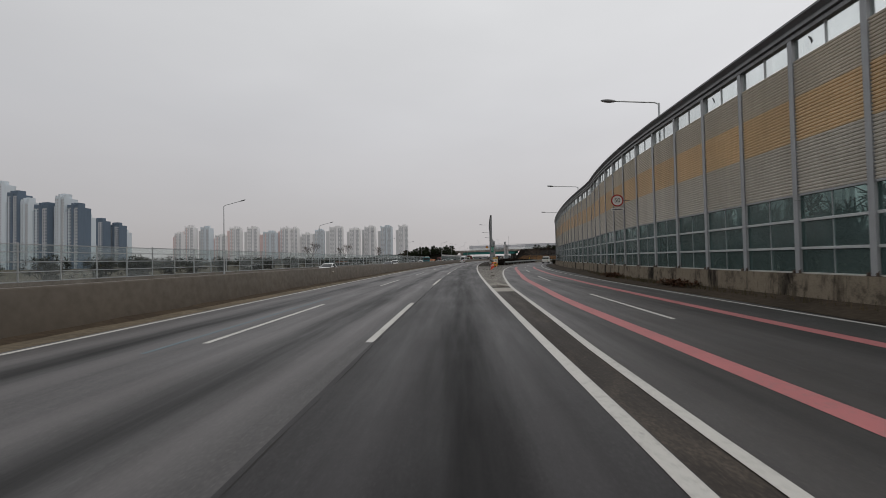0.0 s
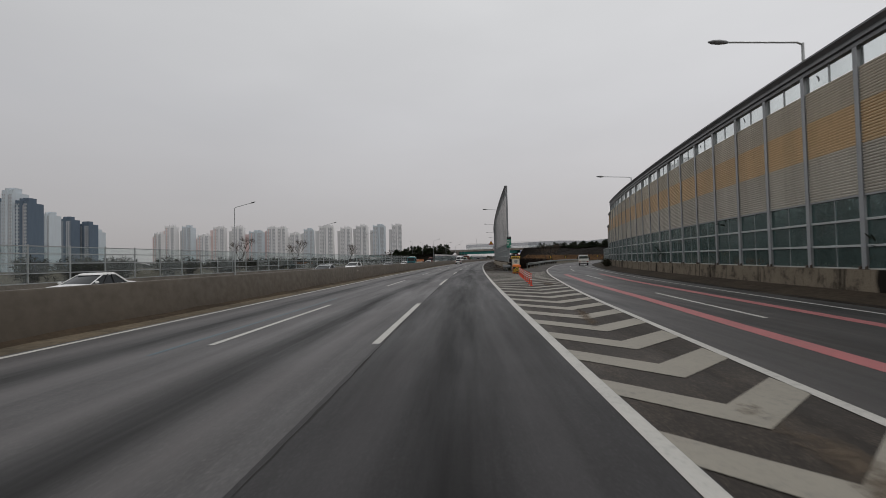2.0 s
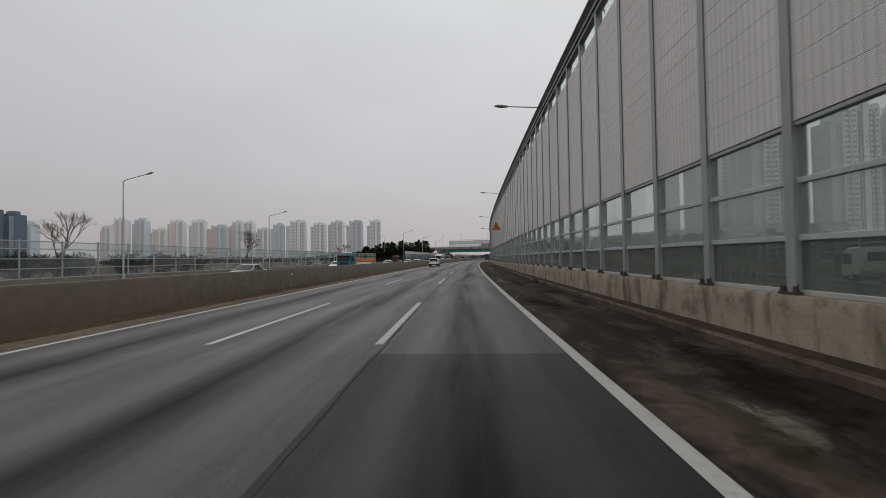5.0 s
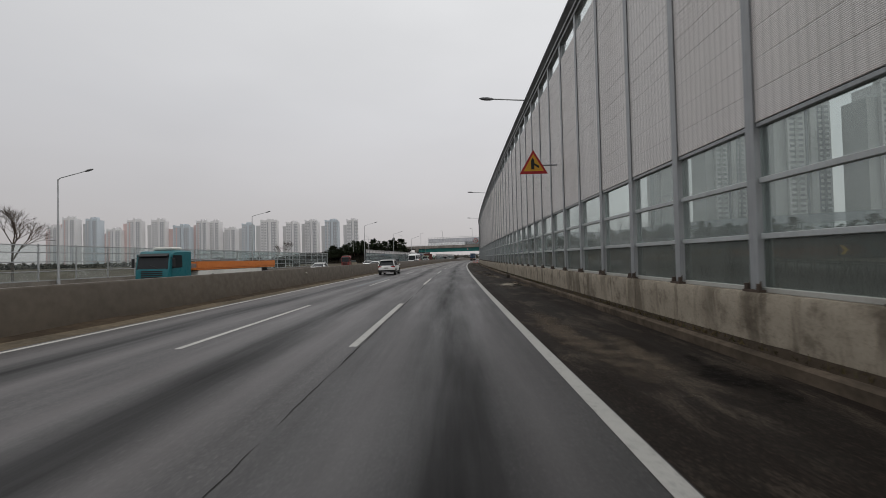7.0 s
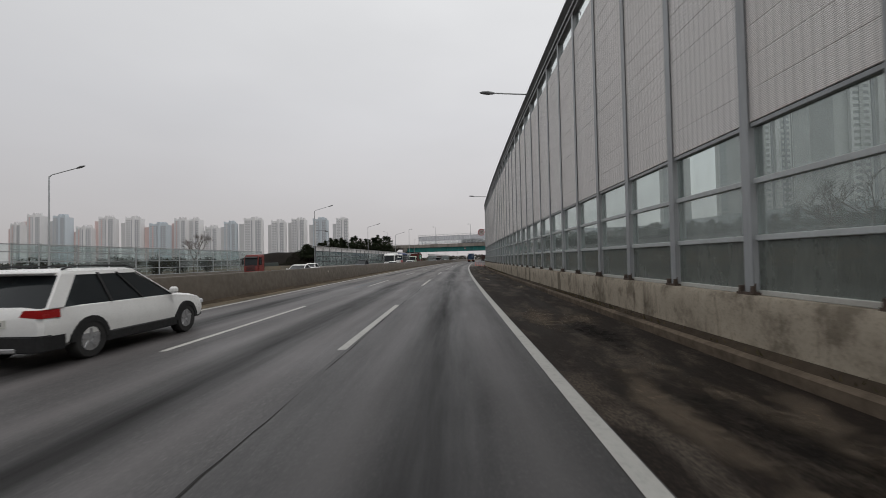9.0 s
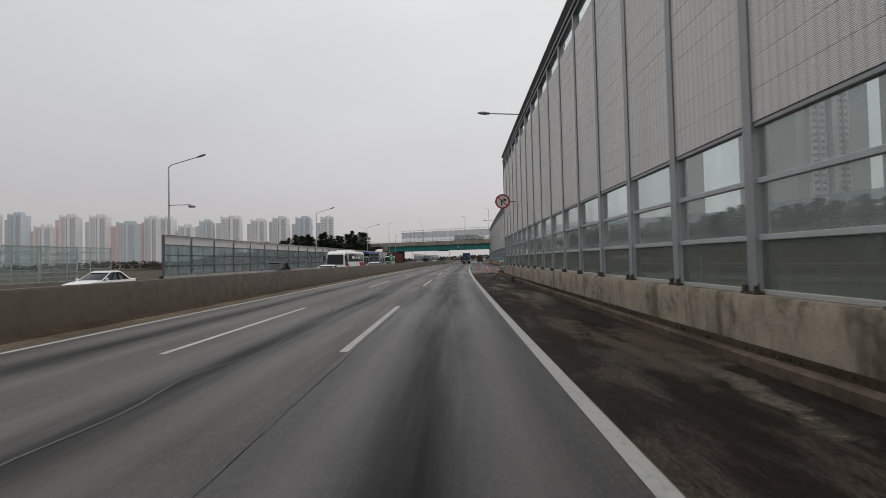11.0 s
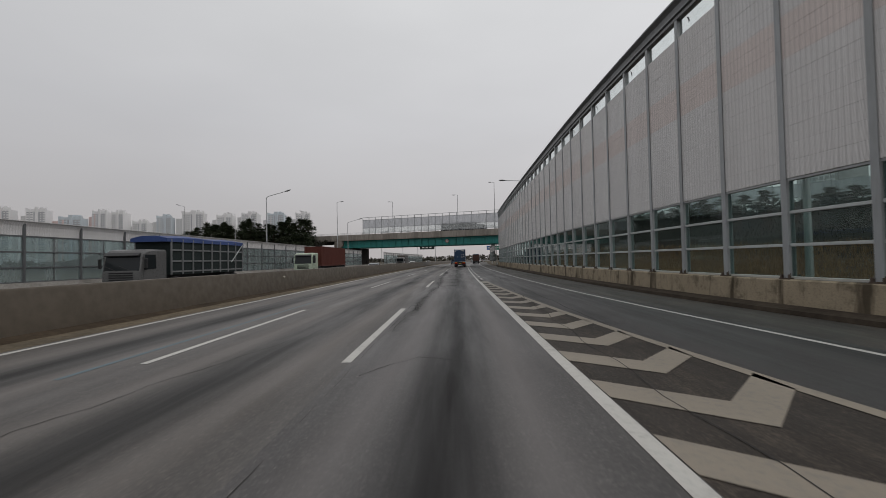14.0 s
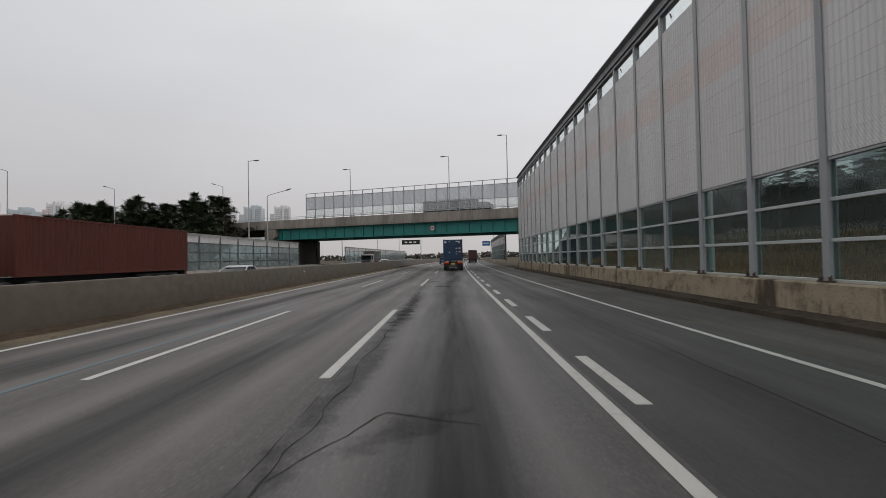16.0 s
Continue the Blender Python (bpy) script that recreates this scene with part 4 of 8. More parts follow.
    sticker_me = Shape().prism([(y1 - 0.28 * L + a, (glass[0] + glass[1]) / 2 + b_) for a, b_ in ((-0.02, -0.06), (0.05, -0.12), (0.08, 0.0), (0.17, 0.16), (0.15, 0.19), (0.03, 0.08))], -0.016, -0.009, "x").mesh("sticker", STICKER)
    for k in range(bays + 1):
        a = spots[k]
        b_ = spots[k + 1] if k < bays else spots[k] + (spots[k] - spots[k - 1])
        d = b_ - a
        m = inv @ Matrix.Translation(a) @ Matrix.Rotation(math.atan2(-d.x, d.y), 4, "Z") @ Matrix.Diagonal((1, d.length / L, 1, 1))
        po = part("post", post_me, top, m)
        part("foot_plate", plate_me, po)
        if k == bays:
            break
        part("sill_rail", sill_me, top, m)
        part("head_rail", head_me, top, m)
        for me in rail_me:
            part("rail", me, top, m)
        for me in pane_me:
            part("pane", me, top, m, "dusty greenish see-through pane")
        clear = part("clear_pane", clear_me, top, m, "clear pane under the cap")
        if k % 2 == 0 and glass[1] - glass[0] > 0.5:
            part("sticker", sticker_me, clear, None, "small dark warning sticker")
        if metal and metal[0][3] == "louvre":
            part("mullion", mull_me, top, m)
            part("mullion", low_mull, top, m)
        for (za, zb, mat, kind), me in zip(metal, sheet_me):
            part("metal_panel", me, top, m)
        if cap_me:
            part("cap", cap_me, top, m)
    return top


# the barrier along the exit ramp, with an ochre band
WALL_A_LAT = lambda s: RAMP_BASE(s) + 8.95 + 0.005 * (s - 46) if s > 46 else 11.75 + max(0.0, s - 24) ** 2 * (RAMP_BASE(46) + 8.95 - 11.75) / 22.0**2
noise_barrier("noise_barrier", "tall grey louvred noise barrier with an ochre band over glass panes", WALL_A_LAT, 1.30, 38, 2.74, (0.98, 1.85, 2.79, 3.67), (8.25, 9.0), 9.6, 9.1,
              [(3.69, 5.5, LOUVRE_GREY, "louvre"), (5.5, 7.0, LOUVRE_YELLOW, "louvre"), (7.0, 8.25, LOUVRE_BEIGE, "louvre")], "noise barriers", GLASS_DEEP)
for k, (zt, n) in enumerate(((7.9, 1), (6.2, 1))):
    noise_barrier("noise_barrier", "stepped end of the ochre-banded noise barrier", WALL_A_LAT, 105.42 + 2.74 * k, 1, 2.74, (0.98, 1.85, 2.79, 3.67), (zt - 0.1, zt), zt + 0.12, zt,
                  [(3.69, 5.5, LOUVRE_GREY, "louvre"), (5.5, zt - 0.1, LOUVRE_YELLOW, "louvre")], "noise barriers", GLASS_DEEP)
noise_barrier("noise_barrier", "low clear-paned noise barrier along the ramp's bend", WALL_A_LAT, 110.9, 14, 2.83, (1.0, 1.7, 2.3, 2.9), (2.9, 3.0), 0, 3.0, [], "noise barriers")
sh = sweep([(-0.28, -0.1), (-0.26, 0.6), (-0.24, 1.0), (0.24, 1.0), (0.28, -0.1)], -22.3, 152, 2.85, WALL_A_LAT)
setting("barrier_plinth", sh, CONCRETE_GRIMY, "dark stained concrete plinth under the ramp's noise barrier", "plinth", True)
sh = sweep([(-1.6, 0.0), (-0.9, 0.10), (-0.45, 0.20), (-0.22, 0.24)], -22, 152, 1.5, WALL_A_LAT)
setting("earth_verge", sh, EARTH, "dark earth and litter at the foot of the plinth", "verge", True)

# the grey barrier along the shoulder
noise_barrier("noise_barrier", "tall grey perforated metal noise barrier over dusty glass panes", lambda s: 5.2, 99.7, 69, 2.36, (1.07, 1.95, 2.84, 3.74), (10.25, 10.95), 11.68, 11.05,
              [(3.77, 10.25, PUNCHED_GREY, "punched")], "noise barriers", GLASS_HAZY, [99.7] + [97.82 + 2.36 * k for k in range(2, 71)])
sh = sweep([(4.98, 0.1), (4.96, 0.7), (4.95, 0.98), (4.98, 1.06), (5.46, 1.06), (5.5, 0.98), (5.55, -0.1)], 97.6, 263.9, 2.4)
setting("barrier_plinth", sh, CONCRETE, "stained pale concrete plinth under the grey noise barrier", "plinth", True)
KERB_MAT = surface("dirty_kerb", (0.150, 0.118, 0.088), 0.9, 0, (0.040, 0.033, 0.026), 0.9, 0.6, 5.0, False, 0.3)
KERB_DARK = surface("earthy_kerb", (0.065, 0.052, 0.040), 0.95, 0, (0.024, 0.019, 0.015), 0.8, 0.6, 5.0, False, 0.4)
for a, b_ in ((101.0, 128.6), (130.2, 175.6), (177.2, 253.2), (254.8, 263.9)):
    sh = sweep([(4.72, -0.02), (4.70, 0.16), (4.74, 0.20), (4.86, 0.20), (4.87, 0.15)], a, b_, 3)
    setting("kerb", sh, KERB_MAT, "dirty low concrete kerb along the shoulder", "kerb")
sh = sweep([(4.80, 0.185), (4.90, 0.25), (4.97, 0.29)], 101, 263.9, 0.5)
for i in range(1, len(sh.v), 3):
    x, y, z = sh.v[i]
    sh.v[i] = (x, y, z + 0.10 * noise.noise((x * 0.9, y * 0.9, 0)) + 0.04 * noise.noise((x * 3.1, y * 3.1, 0)))
setting("verge_dirt", sh, EARTH, "dirt and moss gathered between kerb and plinth", "verge", True)
for s in (129.4, 176.4, 254.0):
    ob = new("drain_block", Shape().box(-0.30, 0.22, -0.45, 0.45, 0.0, 0.27, 0.03).mesh("drain_block", surface("sooty_block", (0.10, 0.085, 0.07), 0.9, 0, (0.03, 0.026, 0.022), 0.7, 2.0, 8.0)))
    ob.matrix_basis = spot(s, 4.80)
    tagged(ob, "sooty concrete drain block set in the kerb", "drain block", "drain blocks")

# the grey barrier along the merging lane
noise_barrier("noise_barrier", "tall pale grey metal noise barrier beside the merging lane", WALL_C_LAT, 287.04, 37, 2.56, (0.95, 1.95, 2.92, 3.9), (10.85, 11.65), 12.45, 11.75,
              [(3.93, 7.5, PUNCHED_PALE, "punched"), (7.5, 8.8, PUNCHED_ROSE, "punched"), (8.8, 10.85, PUNCHED_PALE, "punched")], "noise barriers")
sh = sweep([(-0.30, -0.1), (-0.27, 0.55), (-0.25, 0.90), (-0.2, 0.94), (0.24, 0.94), (0.28, -0.1)], 286.9, 382, 2.9, WALL_C_LAT)
setting("barrier_plinth", sh, CONCRETE_RUSTY, "rain-streaked pale concrete plinth beside the merging lane", "plinth", True)
sh = sweep([(-0.85, -0.02), (-0.83, 0.13), (-0.70, 0.15), (-0.28, 0.20)], 286, 381, 3, WALL_C_LAT)
setting("kerb", sh, KERB_DARK, "dark dirty kerb and verge beside the merging lane", "kerb")
noise_barrier("noise_barrier", "far grey noise barrier beyond the overpass", lambda s: 9.3, 402.0, 14, 3.0, (1.05, 2.0, 3.0, 4.0), (5.4, 5.9), 6.2, 6.0, [(4.02, 5.4, PUNCHED_PALE, "punched")], "noise barriers")

GLASS_MILKY = pane_glass("milky_barrier_pane", (0.70, 0.80, 0.80), 0.62, (0.34, 0.385, 0.385), 0.1)
FRAME_DARK = surface("dark_barrier_frame", (0.115, 0.12, 0.125), 0.5, 0.2, (0.06, 0.06, 0.06), 0.4, 1.2, 20.0, True, 0.04)

# ---- left side: clear fence, then a half-height noise barrier ----
def low_barrier(name, label, lat, s0, bays, pitch, zb, rows, top, cap):
    base = spot(s0, lat)
    th = thing(name, base, label, "noise barrier", "noise barriers")
    inv = base.inverted()
    post_me = (Shape().box(-0.09, 0.09, -0.08, 0.08, zb - 0.2, top) if cap else Shape().box(-0.06, 0.06, -0.045, 0.045, zb - 0.2, top)).mesh("post", FRAME_DARK if cap else GALVANISED)
    y0, y1 = 0.08, pitch - 0.08
    for k in range(bays + 1):
        a, b_ = at(s0 + pitch * k, lat), at(s0 + pitch * (k + 1), lat)
        d = b_ - a
        m = inv @ Matrix.Translation(a) @ Matrix.Rotation(math.atan2(-d.x, d.y), 4, "Z") @ Matrix.Diagonal((1, d.length / pitch, 1, 1))
        part("post", post_me, th, m)
        if k == 0:
            frame_sh = Shape()
            for z in rows:
                frame_sh.box(-0.04, 0.05, y0, y1, z - 0.045, z + 0.045)
            bay_frame = frame_sh.mesh("bay_frame", FRAME_DARK if cap else GALVANISED)
            panes = [Shape().box(-0.01, 0.01, y0, y1, za + 0.04, zc - 0.04).mesh("pane", GLASS_FENCE if not cap else GLASS_MILKY) for za, zc in zip(rows, rows[1:])]
            mull = Shape().box(-0.03, 0.03, pitch / 2 - 0.03, pitch / 2 + 0.03, rows[0], rows[-1]).mesh("mullion", FRAME_DARK)
            if cap:
                arc = [(0.06, rows[-1]), (0.06, rows[-1] + 0.35), (0.03, top - 0.25), (-0.08, top), (-0.2, top + 0.03), (-0.2, top), (-0.12, top - 0.06), (-0.03, top - 0.3), (0.0, rows[-1] + 0.35), (0.0, rows[-1])]
                cap_me = Shape().loft([[(-x, y, z) for x, z in arc] for y in (0.0, pitch)]).mesh("curved_cap", PUNCHED_PALE)
        if k == bays:
            break
        part("bay_frame", bay_frame, th, m)
        for me in panes:
            part("pane", me, th, m)
        if cap:
            part("mullion", mull, th, m)
            part("curved_cap", cap_me, th, m, "curved grey sheet-metal top")
    return th


low_barrier("noise_fence", "clear-paned fence on thin galvanised posts across the opposite road", -39.3, 20, 61, 4.0, 0.3, (0.45, 1.35, 2.25, 3.15, 3.85), 4.0, False)
low_barrier("noise_barrier", "half-height noise barrier of framed panes under a curved metal top", -26.6, 259.3, 34, 4.0, 0.8, (0.85, 1.75, 2.72, 3.70), 4.62, True)
low_barrier("noise_barrier", "half-height noise barrier beyond the overpass", -26.6, 424.0, 22, 4.0, 0.8, (0.85, 1.75, 2.72, 3.70), 4.62, True)
sh = sweep([(-26.35, -0.1), (-26.38, 0.82), (-26.85, 0.82), (-26.9, -0.1)], 259, 664, 4)
setting("barrier_plinth", sh, CONCRETE_PALE, "low pale concrete plinth across the opposite road", "plinth")
sh = sweep([(-39.05, -0.1), (-39.08, 0.4), (-39.5, 0.4), (-39.55, -0.1)], -60, 264, 4)
setting("barrier_plinth", sh, surface("dull_plinth_concrete", (0.17, 0.155, 0.135), 0.9, 0, (0.075, 0.067, 0.056), 0.7, 0.5, 6.0, False, 0.2), "low dull concrete plinth under the clear fence", "plinth")


# ---- street lamps ----
def street_lamp(m, h=11.0, arm=3.3, rise=0.85, label="grey steel street lamp with one long slanting arm"):
    th = thing("street_lamp", m, label, "street lamp", "street lamps")
    part("pole", Shape().tube((0, 0, 0), (0, 0, h), 0.11, 0.06, 10).tube((0, 0, 0), (0, 0, 0.5), 0.15, 0.15, 10).mesh("pole", GALVANISED, True), th)
    part("arm", Shape().pipe([(0, 0, h - 0.08), (0.25, 0, h + rise * 0.16), (arm - 0.5, 0, h + rise * 0.86)], 0.045, 8).mesh("arm", GALVANISED, True), th)
    hx, hz = arm - 0.55, h + rise * 0.84
    tilt = math.atan2(rise, arm)
    rings = []
    for t, w, d in ((0, 0.05, 0.05), (0.12, 0.10, 0.08), (0.4, 0.15, 0.11), (0.7, 0.13, 0.09), (0.9, 0.04, 0.03)):
        rings.append([(hx + t * math.cos(tilt), w * math.cos(a), hz + t * math.sin(tilt) + d * math.sin(a)) for a in [2 * math.pi * i / 10 for i in range(10)]])
    part("lamp_head", Shape().loft(rings).mesh("lamp_head", STEEL_DARK, True), th)
    return th


base_lamp = street_lamp(spot(27.0, -38.7), 11.0)
for s in (66.5, 107.7, 146.6):
    copy_thing(base_lamp, spot(s, -38.7))
for s, h in ((181.6, 10.4), (220.6, 10.5)):
    street_lamp(spot(s, -38.9), h)
l2 = street_lamp(spot(261.2, -27.4), 11.35, 3.4, 1.0)
part("arm", Shape().pipe([(0, 0, 7.6), (2.2, 0, 7.6)], 0.035, 6).tube((2.0, 0, 7.45), (2.6, 0, 7.4), 0.13, 0.1, 8).mesh("camera_arm", STEEL_DARK), l2, label="lower arm with a small floodlight")
for s in (302.0, 342.4, 385.2, 424, 463, 502):
    street_lamp(spot(s, -27.3), 11.2, 3.3, 0.95)
for s, lat, h, arm in ((27.0, 12.6, 11.15, 3.2), (60.8, 16.0, 11.4, 3.9), (94.2, 20.0, 11.2, 3.8), (129.0, 5.75, 11.55, 3.3), (167.8, 5.75, 11.6, 3.3), (206.6, 5.75, 11.5, 3.3), (250.4, 5.75, 11.55, 3.3), (294.9, 10.8, 11.2, 4.0), (339.6, 10.2, 12.0, 4.0), (410, 10.2, 11.5, 3.4), (450, 10.2, 11.5, 3.4)):
    street_lamp(spot(s, lat, 0, 180), h, arm, 0.25, "grey steel street lamp reaching over the noise barrier")

# ---- overpass ----
GREEN_GIRDER = surface("teal_painted_steel", (0.035, 0.235, 0.215), 0.5, 0.0, (0.03, 0.12, 0.11), 0.45, 0.4, 8.0, True, 0.05)
DECK_CONC = surface("old_deck_concrete", (0.30, 0.275, 0.245), 0.9, 0, (0.11, 0.095, 0.08), 0.75, 0.5, 5.0, True, 0.2)
pa, pb = at(405.4, -36.0), at(392.0, 9.8)
ov_dir = (pb - pa).normalized()
ov_m = Matrix(((ov_dir.x, -ov_dir.y, 0, pa.x), (ov_dir.y, ov_dir.x, 0, pa.y), (0, 0, 1, 0), (0, 0, 0, 1)))
ov = thing("overpass", ov_m, "road overpass on teal steel girders with concrete parapets", "overpass", kind="structure")
X0, X1 = -40.0, 72.0
part("deck", Shape().box(X0, X1, 0.0, 11.5, 7.75, 8.3, 0.03).mesh("deck", DECK_CONC), ov)
for y in (0.0, 11.2):
    part("parapet", Shape().prism([(y - 0.02, 8.05), (y + 0.36, 8.05), (y + 0.33, 9.45), (y + 0.05, 9.45)], X0, X1, "x").mesh("parapet", DECK_CONC), ov, label="weathered concrete parapet")
for y in (0.9, 4.4, 7.9, 10.4):
    g = Shape().box(-1.0, 52, y, y + 0.04, 5.75, 7.75).box(-1.0, 52, y - 0.25, y + 0.3, 5.68, 5.75).box(-1.0, 52, y - 0.25, y + 0.3, 7.70, 7.75)
    part("girder", g.mesh("girder", GREEN_GIRDER), ov, label="teal painted plate girder")
    if y < 1:
        for k in range(27):
            part("stiffener", Shape().box(k * 2.0, k * 2.0 + 0.03, y - 0.2, y, 5.75, 7.70).mesh("stiffener", GREEN_GIRDER), ov)
# shade under the deck is put into this darker pier concrete
PIER_MAT = surface("shaded_pier_concrete", (0.075, 0.069, 0.063), 0.9, 0, (0.035, 0.032, 0.029), 0.6, 0.4, 5.0, True, 0.2)
part("pier", Shape().box(-1.0, 4.4, 1.0, 2.2, -0.2, 5.6, 0.15).box(-1.0, 4.4, 8.8, 10.0, -0.2, 5.6, 0.15).box(-1.0, 4.2, 2.2, 8.8, -0.2, 5.5).mesh("pier", PIER_MAT), ov, label="concrete wall pier coloured dark with the deck's shade")
part("pier", Shape().box(48.5, 50.0, 0.8, 10.6, -0.2, 5.68, 0.1).mesh("pier_right", PIER_MAT), ov, label="concrete wall pier coloured dark with the deck's shade")
part("bearing_seat", Shape().prism([(-1.4, 7.7), (-1.4, 5.6), (0.2, 5.6), (1.2, 6.3), (1.2, 7.7)], -0.1, 11.4).mesh("bearing_seat", DECK_CONC), ov)
part("handrail", Shape().box(X0, X1, 0.12, 0.17, 9.95, 10.0).box(X0, X1, 0.12, 0.17, 9.68, 9.72).mesh("handrail", GALVANISED), ov)
rail_post = Shape().box(-0.03, 0.03, 0.11, 0.18, 9.45, 10.0).mesh("rail_post", GALVANISED)
for k in range(56):
    part("rail_post", rail_post, ov, Matrix.Translation((X0 + 2.0 * k, 0, 0)))
fence_post = Shape().box(-0.06, 0.06, 0.36, 0.48, 9.4, 14.25).mesh("fence_post", STEEL_GREY)
fence_rail = Shape().box(0.0, 2.03, 0.39, 0.46, -0.05, 0.05).mesh("fence_rail", STEEL_GREY)
fence_sheet = Shape().box(0.06, 1.97, 0.40, 0.43, 11.25, 13.45).mesh("fence_sheet", pane_glass("milky_fence_sheet", (0.82, 0.83, 0.85), 0.50, (0.66, 0.67, 0.69), 0.3))
fence_low = Shape().box(0.06, 1.97, 0.40, 0.42, 9.75, 11.2).mesh("fence_pane", pane_glass("pale_fence_pane", (0.95, 0.97, 0.97), 0.75, (0.72, 0.74, 0.74)))
for k in range(32):
    m = Matrix.Translation((8.0 + 2.03 * k, 0, 0))
    part("fence_post", fence_post, ov, m)
    part("fence_sheet", fence_sheet, ov, m, "milky grey noise sheet")
    part("fence_pane", fence_low, ov, m, "clear lower pane")
    for z in (9.72, 11.22, 13.5, 14.25):
        part("fence_rail", fence_rail, ov, m @ Matrix.Translation((0, 0, z)))


# ---- vehicles ----
def paint(name, color, rough=0.3, metal=0.0):
    return surface(name, color, rough, metal, tuple(c * 0.6 for c in color), 0.25, 1.5, 15.0, False, 0.02)


CAR_GLASS = nodes_of("dark_car_glass")
CAR_GLASS[2].inputs["Base Color"].default_value = (0.015, 0.018, 0.02, 1)
CAR_GLASS[2].inputs["Roughness"].default_value = 0.06
CAR_GLASS[2].inputs["Specular IOR Level"].default_value = 0.25
CAR_GLASS = CAR_GLASS[0]
PAINT_CAR_WHITE = paint("white_car_paint", (0.72, 0.72, 0.71))
PAINT_CAR_SILVER = paint("silver_car_paint", (0.42, 0.43, 0.44), 0.3, 0.5)
PAINT_CAR_DARK = paint("dark_car_paint", (0.045, 0.047, 0.052))
PAINT_CAR_BLUE = paint("deep_blue_car_paint", (0.02, 0.07, 0.13))
BLACK_PLASTIC = surface("black_plastic", (0.018, 0.018, 0.019), 0.55)
RED_LENS = paint("red_lens", (0.30, 0.012, 0.012), 0.2)
AMBER_LENS = paint("amber_lens", (0.62, 0.17, 0.02), 0.25)
SIGN_BLACK = surface("sign_black", (0.02, 0.02, 0.02), 0.5)
PALE_PLATE = surface("pale_plate", (0.62, 0.62, 0.58), 0.5)
RIM = paint("alloy_rim", (0.45, 0.45, 0.46), 0.35, 0.7)
CLEAR_LENS = paint("clear_lens", (0.55, 0.56, 0.58), 0.15)


def ring_box(y, x, z0, z1, r):
    """A rounded cross-section at y."""
    return [(-x + r, y, z0), (x - r, y, z0), (x, y, z0 + r), (x, y, z1 - r), (x - r, y, z1), (-x + r, y, z1), (-x, y, z1 - r), (-x, y, z0 + r)]


_wheels = {}


def wheel(parent, x, y, r=0.34, w=0.22):
    key = (round(r, 3), round(w, 3))
    if key not in _wheels:
        n = 18
        prof = [(-w / 2, r * 0.62), (-w / 2, r * 0.94), (-w * 0.36, r), (w * 0.36, r), (w / 2, r * 0.94), (w / 2, r * 0.62)]
        t = Shape()
        rings = [[(px, pr * math.cos(2 * math.pi * i / n), pr * math.sin(2 * math.pi * i / n)) for px, pr in prof] for i in range(n + 1)]
        t.loft(rings, caps=False)
        rim = Shape().tube((-w * 0.40, 0, 0), (w * 0.40, 0, 0), r * 0.63, None, n)
        for i in range(5):
            rim.box(-w * 0.46, w * 0.46, -0.03, 0.03, 0.05, r * 0.6, m=Matrix.Rotation(2 * math.pi * i / 5, 4, "X"))
        _wheels[key] = (t.mesh("tyre", BLACK, True), rim.mesh("rim", RIM))
    tyre, rim = _wheels[key]
    wob = part("tyre", tyre, parent, Matrix.Translation((x, y, r)))
    part("rim", rim, wob)


